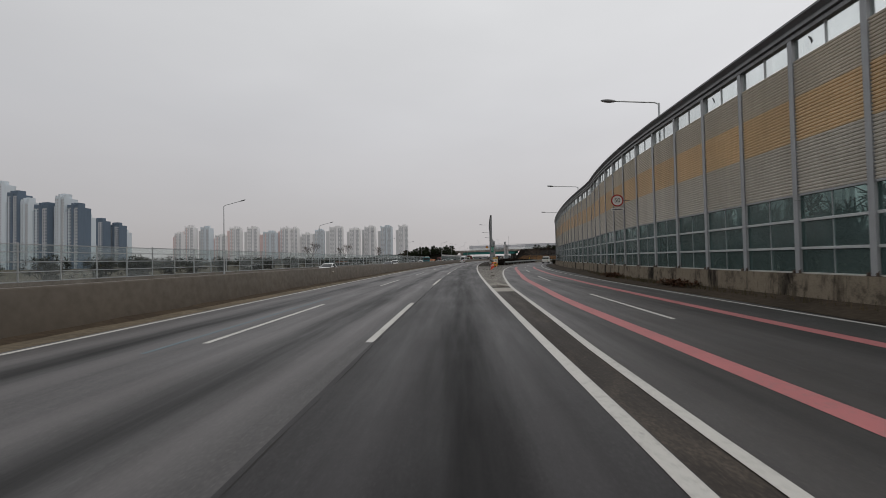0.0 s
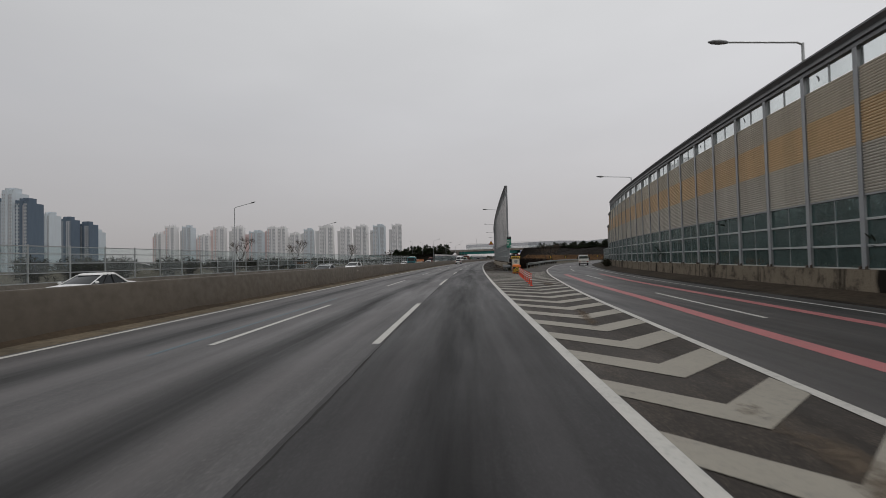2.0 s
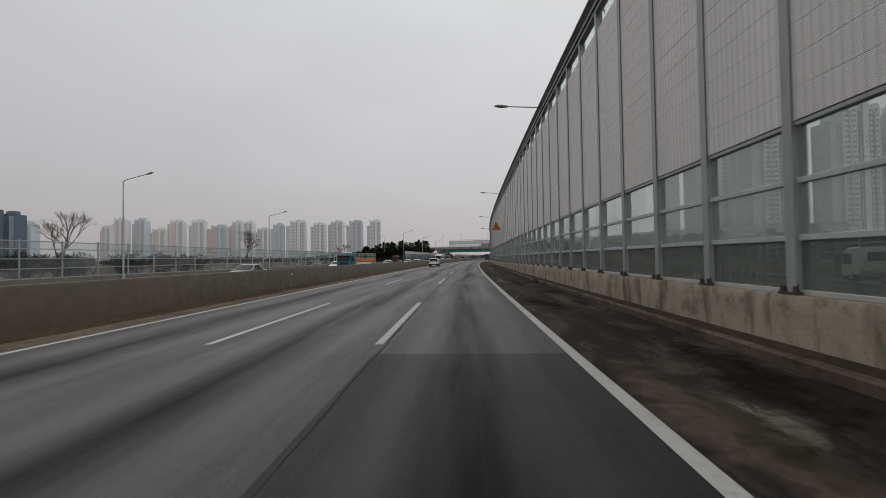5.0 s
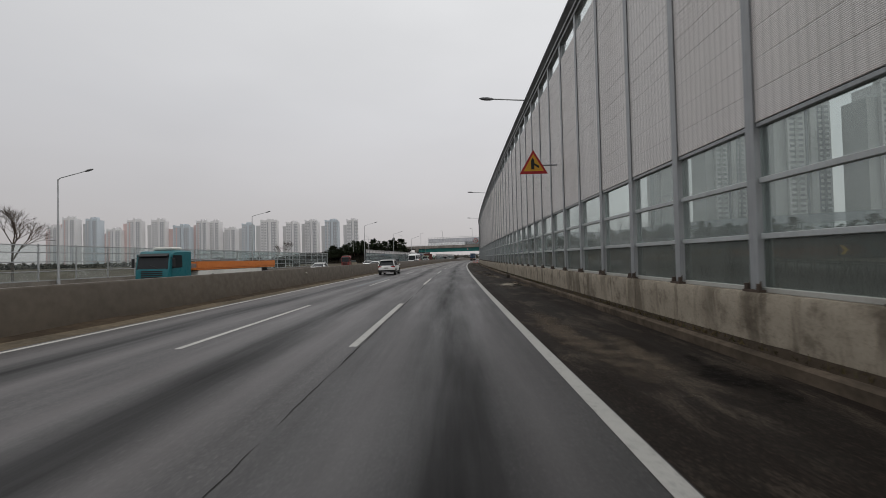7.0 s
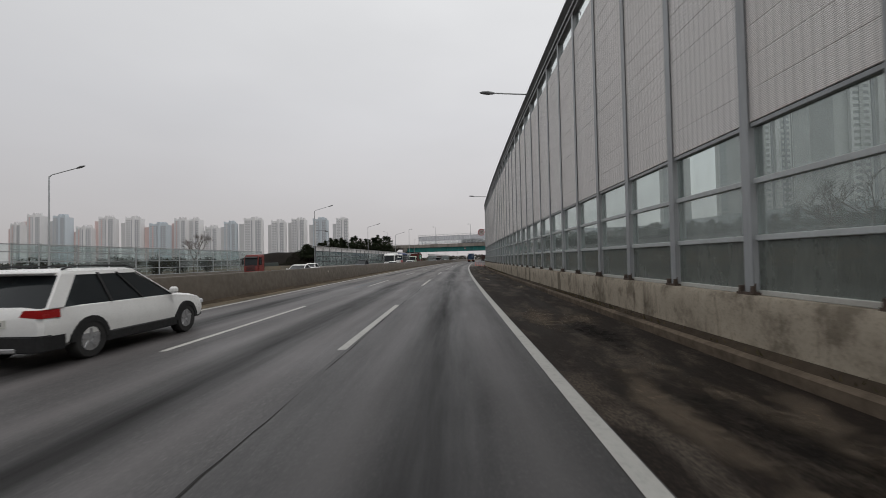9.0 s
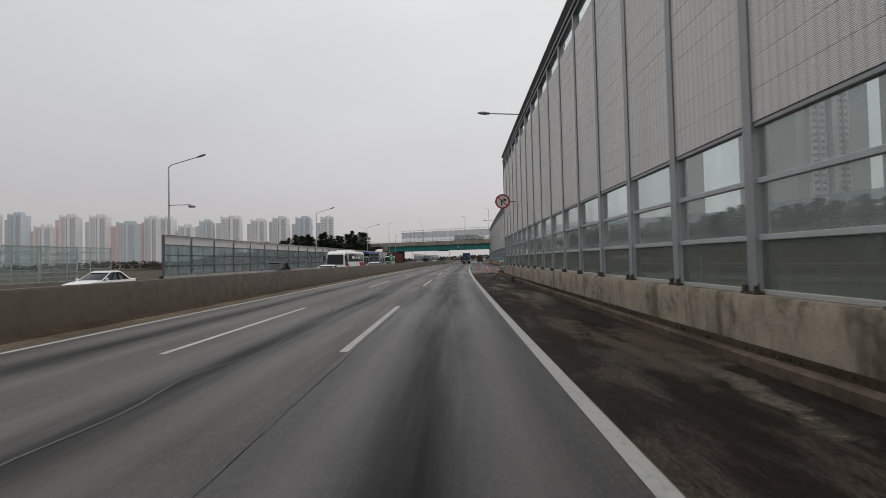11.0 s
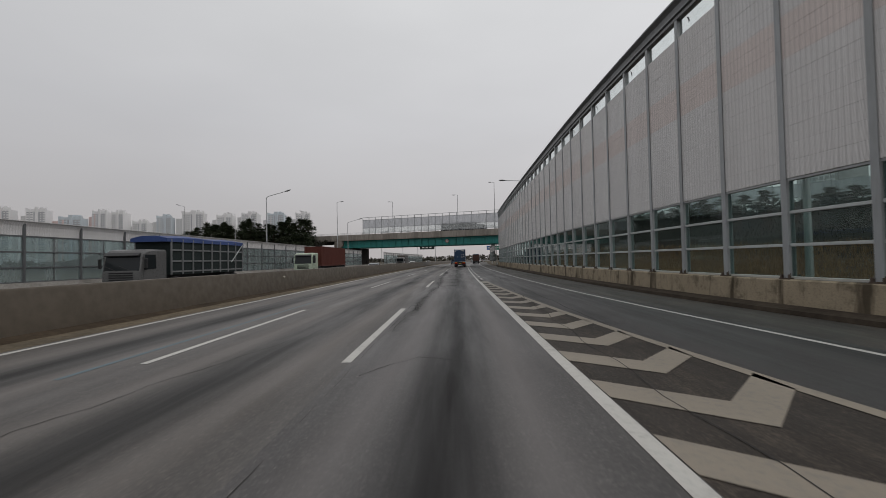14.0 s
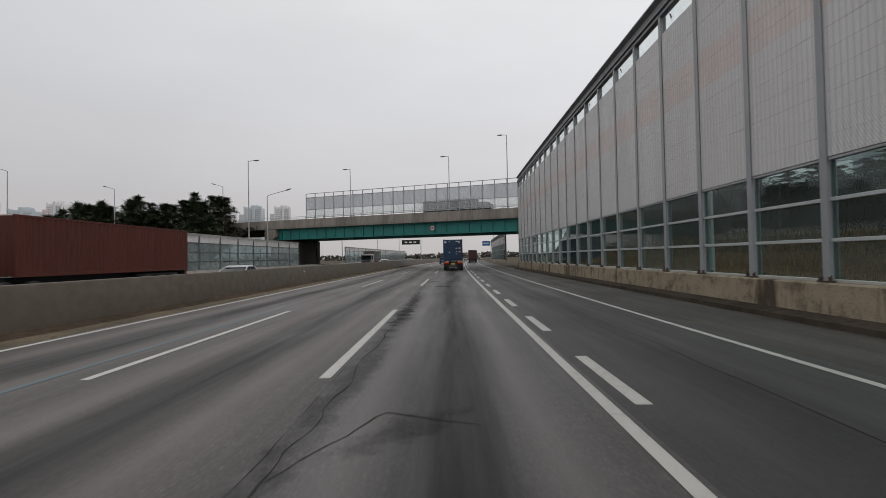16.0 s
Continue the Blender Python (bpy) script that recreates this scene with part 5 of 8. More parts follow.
def car(m, label, body_mat, L=4.7, W=1.86, H=1.68, kind="suv", category="car"):
    suv = kind == "suv"
    th = thing("suv" if suv else "car", m, label, category, "cars")
    hw, b = W / 2, -L / 2
    hood, belt, sill = (1.03, 1.04, 0.30) if suv else (0.88, 0.90, 0.22)

    def skin(y, k, z0, z1, crown=0.03):
        """One cross-section of the body: tucked sill, bulging flank, shoulder crease and a crowned top."""
        h = z1 - z0
        half = [(0.84, z0), (0.96, z0 + 0.10 * h), (1.0, z0 + 0.42 * h), (0.985, z0 + 0.66 * h), (0.965, z0 + 0.78 * h), (0.945, z0 + 0.93 * h), (0.88, z1), (0.45, z1 + crown)]
        return [(hw * k * x, y, z) for x, z in half] + [(-hw * k * x, y, z) for x, z in reversed(half)]

    rows = [(0.0, 0.86, sill + 0.16, belt - 0.16), (0.012, 0.93, sill + 0.06, belt - 0.06), (0.05, 0.975, sill, belt), (0.16, 1.0, sill, belt + 0.01), (0.45, 1.0, sill, belt), (0.66, 1.0, sill, belt - 0.01), (0.73, 0.995, sill, hood), (0.86, 0.975, sill, hood - 0.07), (0.95, 0.93, sill + 0.02, hood - 0.17), (0.99, 0.84, sill + 0.08, hood - 0.27), (1.0, 0.74, sill + 0.14, hood - 0.36)]
    part("body", Shape().loft([skin(b + L * u, k, z0, z1) for u, k, z0, z1 in rows]).mesh("body", body_mat, True), th)
    y0, y1 = b + L * (0.025 if suv else 0.15), b + L * 0.735
    t0, t1 = (b + L * 0.115, b + L * 0.50) if suv else (b + L * 0.31, b + L * 0.52)

    def deck(ya, yb, x, z, r=0.16):
        return [(-x + r, ya, z), (x - r, ya, z), (x - 0.05, ya + 0.06, z), (x, ya + r, z), (x, yb - r, z), (x - r, yb, z), (-x + r, yb, z), (-x, yb - r, z), (-x, ya + r, z), (-x + 0.05, ya + 0.06, z)]

    mid = lambda a, c, u: a + (c - a) * u
    part("window_glass", Shape().loft([deck(mid(y0, t0, u), mid(y1, t1, u), hw * mid(0.925, 0.765, u), mid(belt - 0.03, H - 0.10, u)) for u in (0.0, 0.5, 0.8, 1.0)]).mesh("window_glass", CAR_GLASS, True), th, label="dark window glass")
    roof = part("roof", Shape().loft([deck(t0 - 0.10, t1 + 0.12, hw * 0.785, H - 0.12), deck(t0 - 0.06, t1 + 0.06, hw * 0.765, H - 0.05), deck(t0 + 0.04, t1 - 0.12, hw * 0.68, H - 0.005), deck(t0 + 0.3, t1 - 0.4, hw * 0.4, H)]).mesh("roof", body_mat, True), th)
    if suv:
        part("spoiler", Shape().box(-hw * 0.70, hw * 0.70, t0 - 0.22, t0 + 0.02, H - 0.10, H - 0.05, 0.02).mesh("spoiler", body_mat), roof)
    for sx in (-1, 1):
        posts = [(0.0, 0.30 if suv else 0.16), (0.40, 0.06), (0.66, 0.06), (0.955, 0.05)]
        for n, (u, wide) in enumerate(posts):
            fy, ft = mid(y0, y1, u) + (0.13 if n == 0 else 0), mid(t0, t1, u) + (0.10 if n == 0 else 0)
            x0, x1 = hw * 0.932, hw * 0.775
            part("pillar", Shape().loft([[(sx * x + dx, yy + dy * wide / 0.1, z) for dx, dy in ((-0.035, -0.05), (0.02, -0.05), (0.02, 0.05), (-0.035, 0.05))] for x, yy, z in ((x0, fy, belt - 0.03), (x1, ft, H - 0.09))]).mesh("pillar", body_mat if n in (0, 3) else BLACK_PLASTIC), th)
        if suv:
            part("roof_rail", Shape().pipe([(sx * hw * 0.70, t0 + 0.05, H - 0.02), (sx * hw * 0.71, t0 + 0.25, H + 0.045), (sx * hw * 0.71, t1 - 0.3, H + 0.045), (sx * hw * 0.70, t1 - 0.05, H - 0.02)], 0.018, 6).mesh("roof_rail", BLACK_PLASTIC, True), th, label="black roof rail")
        part("tail_light", Shape().loft([[(sx * x, y, z) for x, z in ((hw * 0.52, belt - 0.16), (hw * 0.985 if y > b + 0.08 else hw * 0.91, belt - 0.19), (hw * 0.975 if y > b + 0.08 else hw * 0.89, belt - 0.05), (hw * 0.60, belt - 0.05))] for y in (b - 0.004, b + 0.06, b + 0.30)]).mesh("tail_light", RED_LENS, True), th, label="red wrap-round tail light")
        part("headlight", Shape().box(sx * hw * 0.68 - 0.2, sx * hw * 0.68 + 0.2, b + L * 0.955, b + L * 0.992, hood - 0.38, hood - 0.25, 0.03).mesh("headlight", CLEAR_LENS), th, label="clear headlight")
        part("mirror", Shape().box(sx * (hw + 0.1) - 0.09, sx * (hw + 0.1) + 0.09, y1 - 0.42, y1 - 0.28, belt, belt + 0.15, 0.04).mesh("mirror", body_mat), th)
        part("sill_trim", Shape().box(sx * hw * 0.975 - 0.03, sx * hw * 0.975 + 0.03, b + L * 0.27, b + L * 0.72, sill - 0.06, sill + (0.14 if suv else 0.05), 0.02).mesh("sill_trim", BLACK_PLASTIC), th)
        for u in (0.195, 0.80):
            r = 0.36 if suv else 0.32
            arch = [(math.cos(a), math.sin(a)) for a in [math.pi * (k / 10.0) for k in range(11)]]
            band = [(b + L * u + (r + 0.075) * c, r + (r + 0.075) * q) for c, q in arch] + [(b + L * u + (r - 0.03) * c, r + (r - 0.03) * q) for c, q in reversed(arch)]
            part("wheel_arch", Shape().prism(band, sx * hw * 0.93, sx * (hw + 0.012), "x").mesh("wheel_arch", BLACK_PLASTIC), th, label="black wheel arch")
            wheel(th, sx * (hw - 0.115), b + L * u, r, 0.23)
    part("bumper", Shape().loft([[(hw * k * x, b + dy, z) for x, z in ((-1, sill - 0.02), (1, sill - 0.02), (1, sill + 0.26), (-1, sill + 0.26))] for k, dy in ((0.84, -0.045), (0.96, 0.06), (0.985, 0.42))]).mesh("bumper", BLACK_PLASTIC if suv else body_mat, False, 0.02), th, label="black rear bumper" if suv else "")
    part("skid_plate", Shape().box(-hw * 0.5, hw * 0.5, b - 0.06, b + 0.1, sill - 0.02, sill + 0.07, 0.02).mesh("skid_plate", RIM), th)
    part("bumper", Shape().box(-hw * 0.80, hw * 0.80, b + L - 0.3, b + L + 0.02, sill, sill + 0.2, 0.05).mesh("front_bumper", BLACK_PLASTIC), th, label="black front bumper")
    plate = part("number_plate", Shape().box(-0.26, 0.26, b - 0.022, b + 0.02, belt - 0.34, belt - 0.20).mesh("number_plate", PALE_PLATE), th, label="pale plate with plain bars")
    part("bar", Shape().box(-0.2, 0.2, b - 0.026, b - 0.02, belt - 0.30, belt - 0.245).mesh("bar", SIGN_BLACK), plate)
    return th


def corrugated_side(sh, x, y0, y1, z0, z1, sx, pitch=0.28, depth=0.035):
    n = int((y1 - y0) / pitch)
    p = (y1 - y0) / n
    row = []
    for i in range(n):
        y = y0 + i * p
        row += [(x, y), (x, y + p * 0.3), (x - sx * depth, y + p * 0.5), (x - sx * depth, y + p * 0.8)]
    row.append((x, y1))
    v = [(a, b_, z) for z in (z0, z1) for a, b_ in row]
    k = len(row)
    sh.add(v, [(i, i + 1, k + i + 1, k + i) for i in range(k - 1)])


def container(th, mat, y0, L, z0=1.18, H=2.75, W=2.44, marks=True):
    """An ISO box with pressed sides, corner posts and a door end at y0."""
    hw = W / 2
    box = part("container", Shape().box(-hw + 0.04, hw - 0.04, y0 + 0.06, y0 + L - 0.06, z0 + 0.05, z0 + H - 0.04).mesh("container", mat), th)
    for sx in (-1, 1):
        c = Shape()
        corrugated_side(c, sx * hw, y0 + 0.12, y0 + L - 0.12, z0 + 0.14, z0 + H - 0.1, sx)
        part("side_panel", c.mesh("side_panel", mat), box)
        for y in (y0, y0 + L - 0.14):
            x = sx * (hw - 0.07)
            part("corner_post", Shape().box(x - 0.075, x + 0.075, y, y + 0.14, z0, z0 + H, 0.008).mesh("corner_post", mat), box)
        x = sx * (hw - 0.05)
        for za, zb in ((z0, z0 + 0.14), (z0 + H - 0.1, z0 + H)):
            part("side_rail", Shape().box(x - 0.055, x + 0.055, y0 + 0.145, y0 + L - 0.145, za, zb, 0.006).mesh("side_rail", mat), box)
        pts = [(y0 + 0.07, z0 + 0.16)]
        h = (H - 0.3) / 3
        for i in range(3):
            z = z0 + 0.16 + i * h
            pts += [(y0 + 0.045, z), (y0 + 0.045, z + 0.03), (y0 + 0.02, z + 0.06), (y0 + 0.02, z + h - 0.06), (y0 + 0.045, z + h - 0.03)]
        pts += [(y0 + 0.045, z0 + H - 0.14), (y0 + 0.07, z0 + H - 0.14)]
        part("door", Shape().prism(pts, min(sx * 0.02, sx * (hw - 0.15)), max(sx * 0.02, sx * (hw - 0.15)), "x").mesh("door", mat), box)
    for x in (-0.82, -0.34, 0.34, 0.82):
        part("lock_rod", Shape().tube((x, y0 - 0.01, z0 + 0.06), (x, y0 - 0.01, z0 + H - 0.06), 0.022, None, 8).box(x - 0.06, x + 0.06, y0 - 0.03, y0 + 0.03, z0 + 1.0, z0 + 1.08).mesh("lock_rod", mat), box)
    if marks:
        for x, z, w, h in ((-0.95, 2.42, 0.34, 0.22), (-0.45, 2.46, 0.12, 0.1), (0.45, 2.5, 0.22, 0.1), (0.75, 2.5, 0.3, 0.1), (0.80, 2.32, 0.2, 0.09), (0.45, 1.62, 0.22, 0.08), (0.85, 1.62, 0.22, 0.2), (-0.45, 1.12, 0.14, 0.14), (0.45, 1.2, 0.22, 0.08), (0.85, 1.2, 0.22, 0.2), (0.45, 0.9, 0.2, 0.08)):
            part("marking", Shape().box(x - w / 2, x + w / 2, y0 - 0.004, y0 + 0.03, z0 + z - h / 2, z0 + z + h / 2).mesh("marking", PALE_PLATE), box, None, "pale bar marking")
    return box


def container_truck(m, label, box_mat, cab_mat, marks=True, L=12.2):
    """Origin under the tail; y runs ahead."""
    th = thing("container_truck", m, label, "truck", "trucks")
    container(th, box_mat, 0.0, L, 1.18, 2.78, 2.44, marks)
    part("chassis", Shape().box(-0.55, -0.4, 0.1, L, 0.85, 1.15).box(0.4, 0.55, 0.1, L, 0.85, 1.15).box(-1.15, 1.15, 0.1, 0.3, 0.95, 1.15).box(-1.1, 1.1, 1.0, 4.8, 0.95, 1.05).mesh("chassis", BLACK_PLASTIC), th)
    part("bumper", Shape().box(-1.18, 1.18, -0.02, 0.10, 0.48, 0.66, 0.02).box(-0.6, -0.5, 0, 0.08, 0.6, 1.0).box(0.5, 0.6, 0, 0.08, 0.6, 1.0).mesh("bumper", BLACK_PLASTIC), th)
    for sx in (-1, 1):
        part("mud_flap", Shape().box(sx * 0.85 - 0.32, sx * 0.85 + 0.32, 0.25, 0.28, 0.22, 0.95).mesh("mud_flap", BLACK), th, label="black rubber mud flap")
        part("tail_light", Shape().box(sx * 0.86 - 0.3, sx * 0.86 + 0.3, -0.05, 0.02, 0.98, 1.14, 0.01).mesh("tail_light", AMBER_LENS), th, label="amber and red tail light")
        part("tail_light", Shape().box(sx * 0.86 - 0.3, sx * 0.86 + 0.3, -0.04, 0.02, 0.80, 0.94, 0.01).mesh("red_tail_light", RED_LENS), th, label="red tail light")
        for y in (1.3, 2.6, 3.9, L - 0.9, L + 0.4, L + 3.2):
            wheel(th, sx * 1.03, y, 0.5, 0.42)
    part("number_plate", Shape().box(-0.25, 0.25, -0.05, 0.0, 0.75, 0.95).mesh("number_plate", surface("ochre_plate", (0.5, 0.36, 0.08), 0.5)), th, label="yellow plate with plain bars")
    cab(th, cab_mat, L + 1.55)
    return th


def cab(th, mat, y0, H=3.0, W=2.45, depth=2.3):
    """A tall lorry cab: sloped screen under a visor, barred grille, stepped bumper, doors with windows and long mirrors."""
    hw, y1, k = W / 2, y0 + depth, H / 3.0
    z = lambda v: v * k
    rings = [ring_box(y0, hw, z(0.80), H, 0.1), ring_box(y0 + depth * 0.62, hw, z(0.62), H, 0.12), ring_box(y0 + depth * 0.80, hw, z(0.52), H - 0.06, 0.14), ring_box(y0 + depth * 0.90, hw * 0.985, z(0.48), H - 0.30, 0.16), ring_box(y0 + depth * 0.975, hw * 0.965, z(0.48), z(1.75), 0.16), ring_box(y1, hw * 0.94, z(0.50), z(1.50), 0.16)]
    part("cab", Shape().loft(rings).mesh("cab", mat, True), th)
    za, zb = z(1.56), H - 0.34
    ya, yb = y0 + depth * 0.985 + 0.02, y0 + depth * 0.895 + 0.02
    scr = [(-0.90, za), (0.90, za), (0.87, zb), (-0.87, zb)]
    part("windscreen", Shape().loft([[(hw * x, (ya if v == za else yb) + d, v) for x, v in scr] for d in (0.0, -0.14)]).mesh("windscreen", CAR_GLASS), th, label="dark windscreen")
    part("visor", Shape().prism([(yb - 0.14, zb - 0.02), (yb + 0.20, zb - 0.10), (yb + 0.22, zb - 0.05), (yb - 0.12, zb + 0.14)], -hw * 0.86, hw * 0.86, "x").mesh("visor", BLACK_PLASTIC), th, label="dark sun visor")
    for n in range(4):
        v = z(0.92) + n * z(0.15)
        part("grille_bar", Shape().box(-hw * 0.62, hw * 0.62, y1 - 0.06, y1 + 0.025, v, v + z(0.09), 0.012).mesh("grille_bar", BLACK_PLASTIC), th)
    part("bumper", Shape().box(-hw * 0.98, hw * 0.98, y1 - 0.35, y1 + 0.08, z(0.40), z(0.74), 0.06).mesh("cab_bumper", BLACK_PLASTIC), th)
    part("wiper", Shape().tube((-0.5 * hw, ya + 0.03, za + 0.03), (0.1 * hw, ya - 0.01, za + 0.30), 0.015, None, 5).tube((0.3 * hw, ya + 0.03, za + 0.03), (0.8 * hw, ya - 0.01, za + 0.28), 0.015, None, 5).mesh("wiper", BLACK_PLASTIC), th)
    for sx in (-1, 1):
        door = part("door", Shape().box(sx * hw - 0.012, sx * hw + 0.012, y0 + depth * 0.36, y0 + depth * 0.90, z(0.85), zb + 0.06, 0.01).mesh("door", mat), th)
        part("side_window", Shape().prism([(y0 + depth * 0.42, z(1.68)), (y0 + depth * 0.88, z(1.60)), (y0 + depth * 0.84, zb), (y0 + depth * 0.44, zb)], sx * hw - 0.02, sx * hw + 0.02, "x").mesh("side_window", CAR_GLASS), door, label="dark side window")
        part("headlight", Shape().box(sx * hw * 0.80 - 0.19, sx * hw * 0.80 + 0.19, y1 - 0.02, y1 + 0.10, z(0.50), z(0.68), 0.03).mesh("headlight", CLEAR_LENS), th)
        part("mirror", Shape().box(sx * (hw + 0.22) - 0.10, sx * (hw + 0.22) + 0.10, y1 - 0.22, y1 - 0.12, z(1.72), z(2.38), 0.03).tube((sx * hw * 0.95, y1 - 0.2, z(2.42)), (sx * (hw + 0.22), y1 - 0.17, z(2.38)), 0.02, None, 6).mesh("mirror", BLACK_PLASTIC), th)
        part("step", Shape().box(sx * hw * 0.97 - 0.06, sx * hw * 0.97 + 0.06, y0 + depth * 0.42, y0 + depth * 0.80, z(0.36), z(0.50), 0.02).mesh("step", BLACK_PLASTIC), th)


BOX_BLUE = surface("faded_blue_container", (0.020, 0.050, 0.105), 0.5, 0, (0.045, 0.05, 0.06), 0.5, 0.8, 9.0, True, 0.05)
BOX_RED = surface("rust_red_container", (0.082, 0.020, 0.013), 0.7, 0, (0.042, 0.012, 0.009), 0.5, 0.6, 8.0, True, 0.05)
container_truck(spot(377.4, 0.05), "dark blue container truck seen from its door end", BOX_BLUE, PAINT_CAR_WHITE)
car(spot(190.0, -7.40), "white family suv with black bumper on the highway", PAINT_CAR_WHITE, 4.78, 1.89, 1.69)
container_truck(spot(353.2, -20.1, 0, 180), "oncoming truck with a rust-red container and pale green cab", BOX_RED, paint("pale_green_cab", (0.36, 0.42, 0.33)), False)
car(spot(432.0, -3.6), "dark blue suv far ahead on the highway", PAINT_CAR_BLUE)
car(spot(88.5, -16.6, 0, 180), "oncoming silver-white saloon behind the median barrier", PAINT_CAR_SILVER, 4.8, 1.84, 1.46, "car")
car(spot(112.0, -20.2, 0, 180), "oncoming white suv behind the median barrier", PAINT_CAR_WHITE)
car(spot(139.0, -20.2, 0, 180), "oncoming silver saloon behind the median barrier", PAINT_CAR_SILVER, 4.7, 1.84, 1.46, "car")
car(spot(203.5, -20.1, 0, 180), "oncoming white saloon behind the median barrier", PAINT_CAR_WHITE, 4.8, 1.84, 1.47, "car")
car(spot(249.0, -23.6, 0, 180), "oncoming white car behind the median barrier", PAINT_CAR_WHITE, 4.6, 1.82, 1.50, "car")
car(spot(265.0, -13.2, 0, 180), "oncoming white saloon close behind the median barrier", PAINT_CAR_WHITE, 4.7, 1.84, 1.46, "car")
car(spot(268.0, -20.1, 0, 180), "oncoming dark van behind the median barrier", PAINT_CAR_DARK, 4.9, 1.9, 1.9)
car(spot(287.0, -13.0, 0, 180), "oncoming white suv beside the coach", PAINT_CAR_WHITE, 4.6, 1.86, 1.62)
car(spot(349.0, -13.2, 0, 180), "oncoming pale saloon beside the red container", PAINT_CAR_SILVER, 4.7, 1.84, 1.46, "car")
for s, lat in ((62.0, -20.1), (226.0, -16.5), (420.0, -16.5), (436.0, -13.0), (176.0, -23.6)):
    car(spot(s, lat, 0, 180), "oncoming white saloon in the far traffic", PAINT_CAR_WHITE, 4.7, 1.84, 1.46, "car")


def coach(m):
    th = thing("coach", m, "white tour coach with red flashes and dark windows", "bus")
    L, hw, H = 11.6, 1.24, 3.25
    rings = [ring_box(0, hw * 0.97, 0.5, H - 0.1, 0.2), ring_box(0.25, hw, 0.38, H, 0.2), ring_box(L - 0.8, hw, 0.38, H, 0.2), ring_box(L - 0.15, hw, 0.38, H - 0.35, 0.2), ring_box(L, hw * 0.96, 0.42, 1.4, 0.2)]
    part("body", Shape().loft(rings).mesh("body", PAINT_CAR_WHITE, True), th)
    for sx in (-1, 1):
        part("side_glass", Shape().box(sx * hw - 0.015, sx * hw + 0.015, 0.5, L - 2.2, 1.75, 2.85, 0.01).mesh("side_glass", CAR_GLASS), th, label="dark side windows")
        part("side_glass", Shape().prism([(L - 2.0, 1.2), (L - 0.6, 1.2), (L - 0.75, 2.85), (L - 1.7, 2.85)], sx * hw - 0.015, sx * hw + 0.015, "x").mesh("front_side_glass", CAR_GLASS), th, label="dark driver window")
        red = paint("coach_red", (0.36, 0.02, 0.025))
        part("red_flash", Shape().prism([(0.3, 0.7), (1.9, 0.7), (3.3, 1.62), (0.3, 1.62)], sx * hw - 0.012, sx * hw + 0.012, "x").mesh("red_flash", red), th, label="red painted flash")
        part("red_flash", Shape().prism([(L - 3.6, 0.7), (L - 0.9, 0.7), (L - 1.1, 1.0), (L - 2.0, 1.6)], sx * hw - 0.012, sx * hw + 0.012, "x").mesh("front_red_flash", red), th, label="red painted flash")
        for y, w, h in ((3.2, 1.1, 0.28), (4.9, 0.9, 0.24), (6.7, 1.3, 0.4)):
            part("lettering", Shape().box(sx * hw - 0.02, sx * hw + 0.02, y - w / 2, y + w / 2, 2.35 - h / 2, 2.35 + h / 2).mesh("lettering", PALE_PLATE), th, label="pale bar lettering")
        for y in (2.6, L - 2.6):
            wheel(th, sx * (hw - 0.18), y, 0.5, 0.34)
        part("mirror", Shape().box(sx * (hw + 0.28) - 0.12, sx * (hw + 0.28) + 0.12, L + 0.05, L + 0.2, 1.95, 2.6, 0.03).mesh("mirror", BLACK_PLASTIC), th)
        part("headlight", Shape().box(sx * 0.85 - 0.25, sx * 0.85 + 0.25, L - 0.08, L + 0.03, 0.75, 0.95, 0.02).mesh("headlight", CLEAR_LENS), th)
    part("windscreen", Shape().loft([[(-hw * 0.92, L + 0.02, 1.35), (hw * 0.92, L + 0.02, 1.35), (hw * 0.92, L - 0.1, 1.35), (-hw * 0.92, L - 0.1, 1.35)], [(-hw * 0.9, L - 0.13, 2.75), (hw * 0.9, L - 0.13, 2.75), (hw * 0.9, L - 0.3, 2.75), (-hw * 0.9, L - 0.3, 2.75)]]).mesh("windscreen", CAR_GLASS), th, label="dark windscreen")
    part("air_conditioner", Shape().box(-0.85, 0.85, 4.2, 8.6, H - 0.02, H + 0.2, 0.08).mesh("air_conditioner", PAINT_CAR_WHITE), th)
    part("roof_vent", Shape().box(-0.4, 0.4, 2.0, 2.7, H - 0.02, H + 0.1, 0.04).mesh("roof_vent", PAINT_CAR_WHITE), th)
    return th


coach(spot(291.0, -16.7, 0, 180))


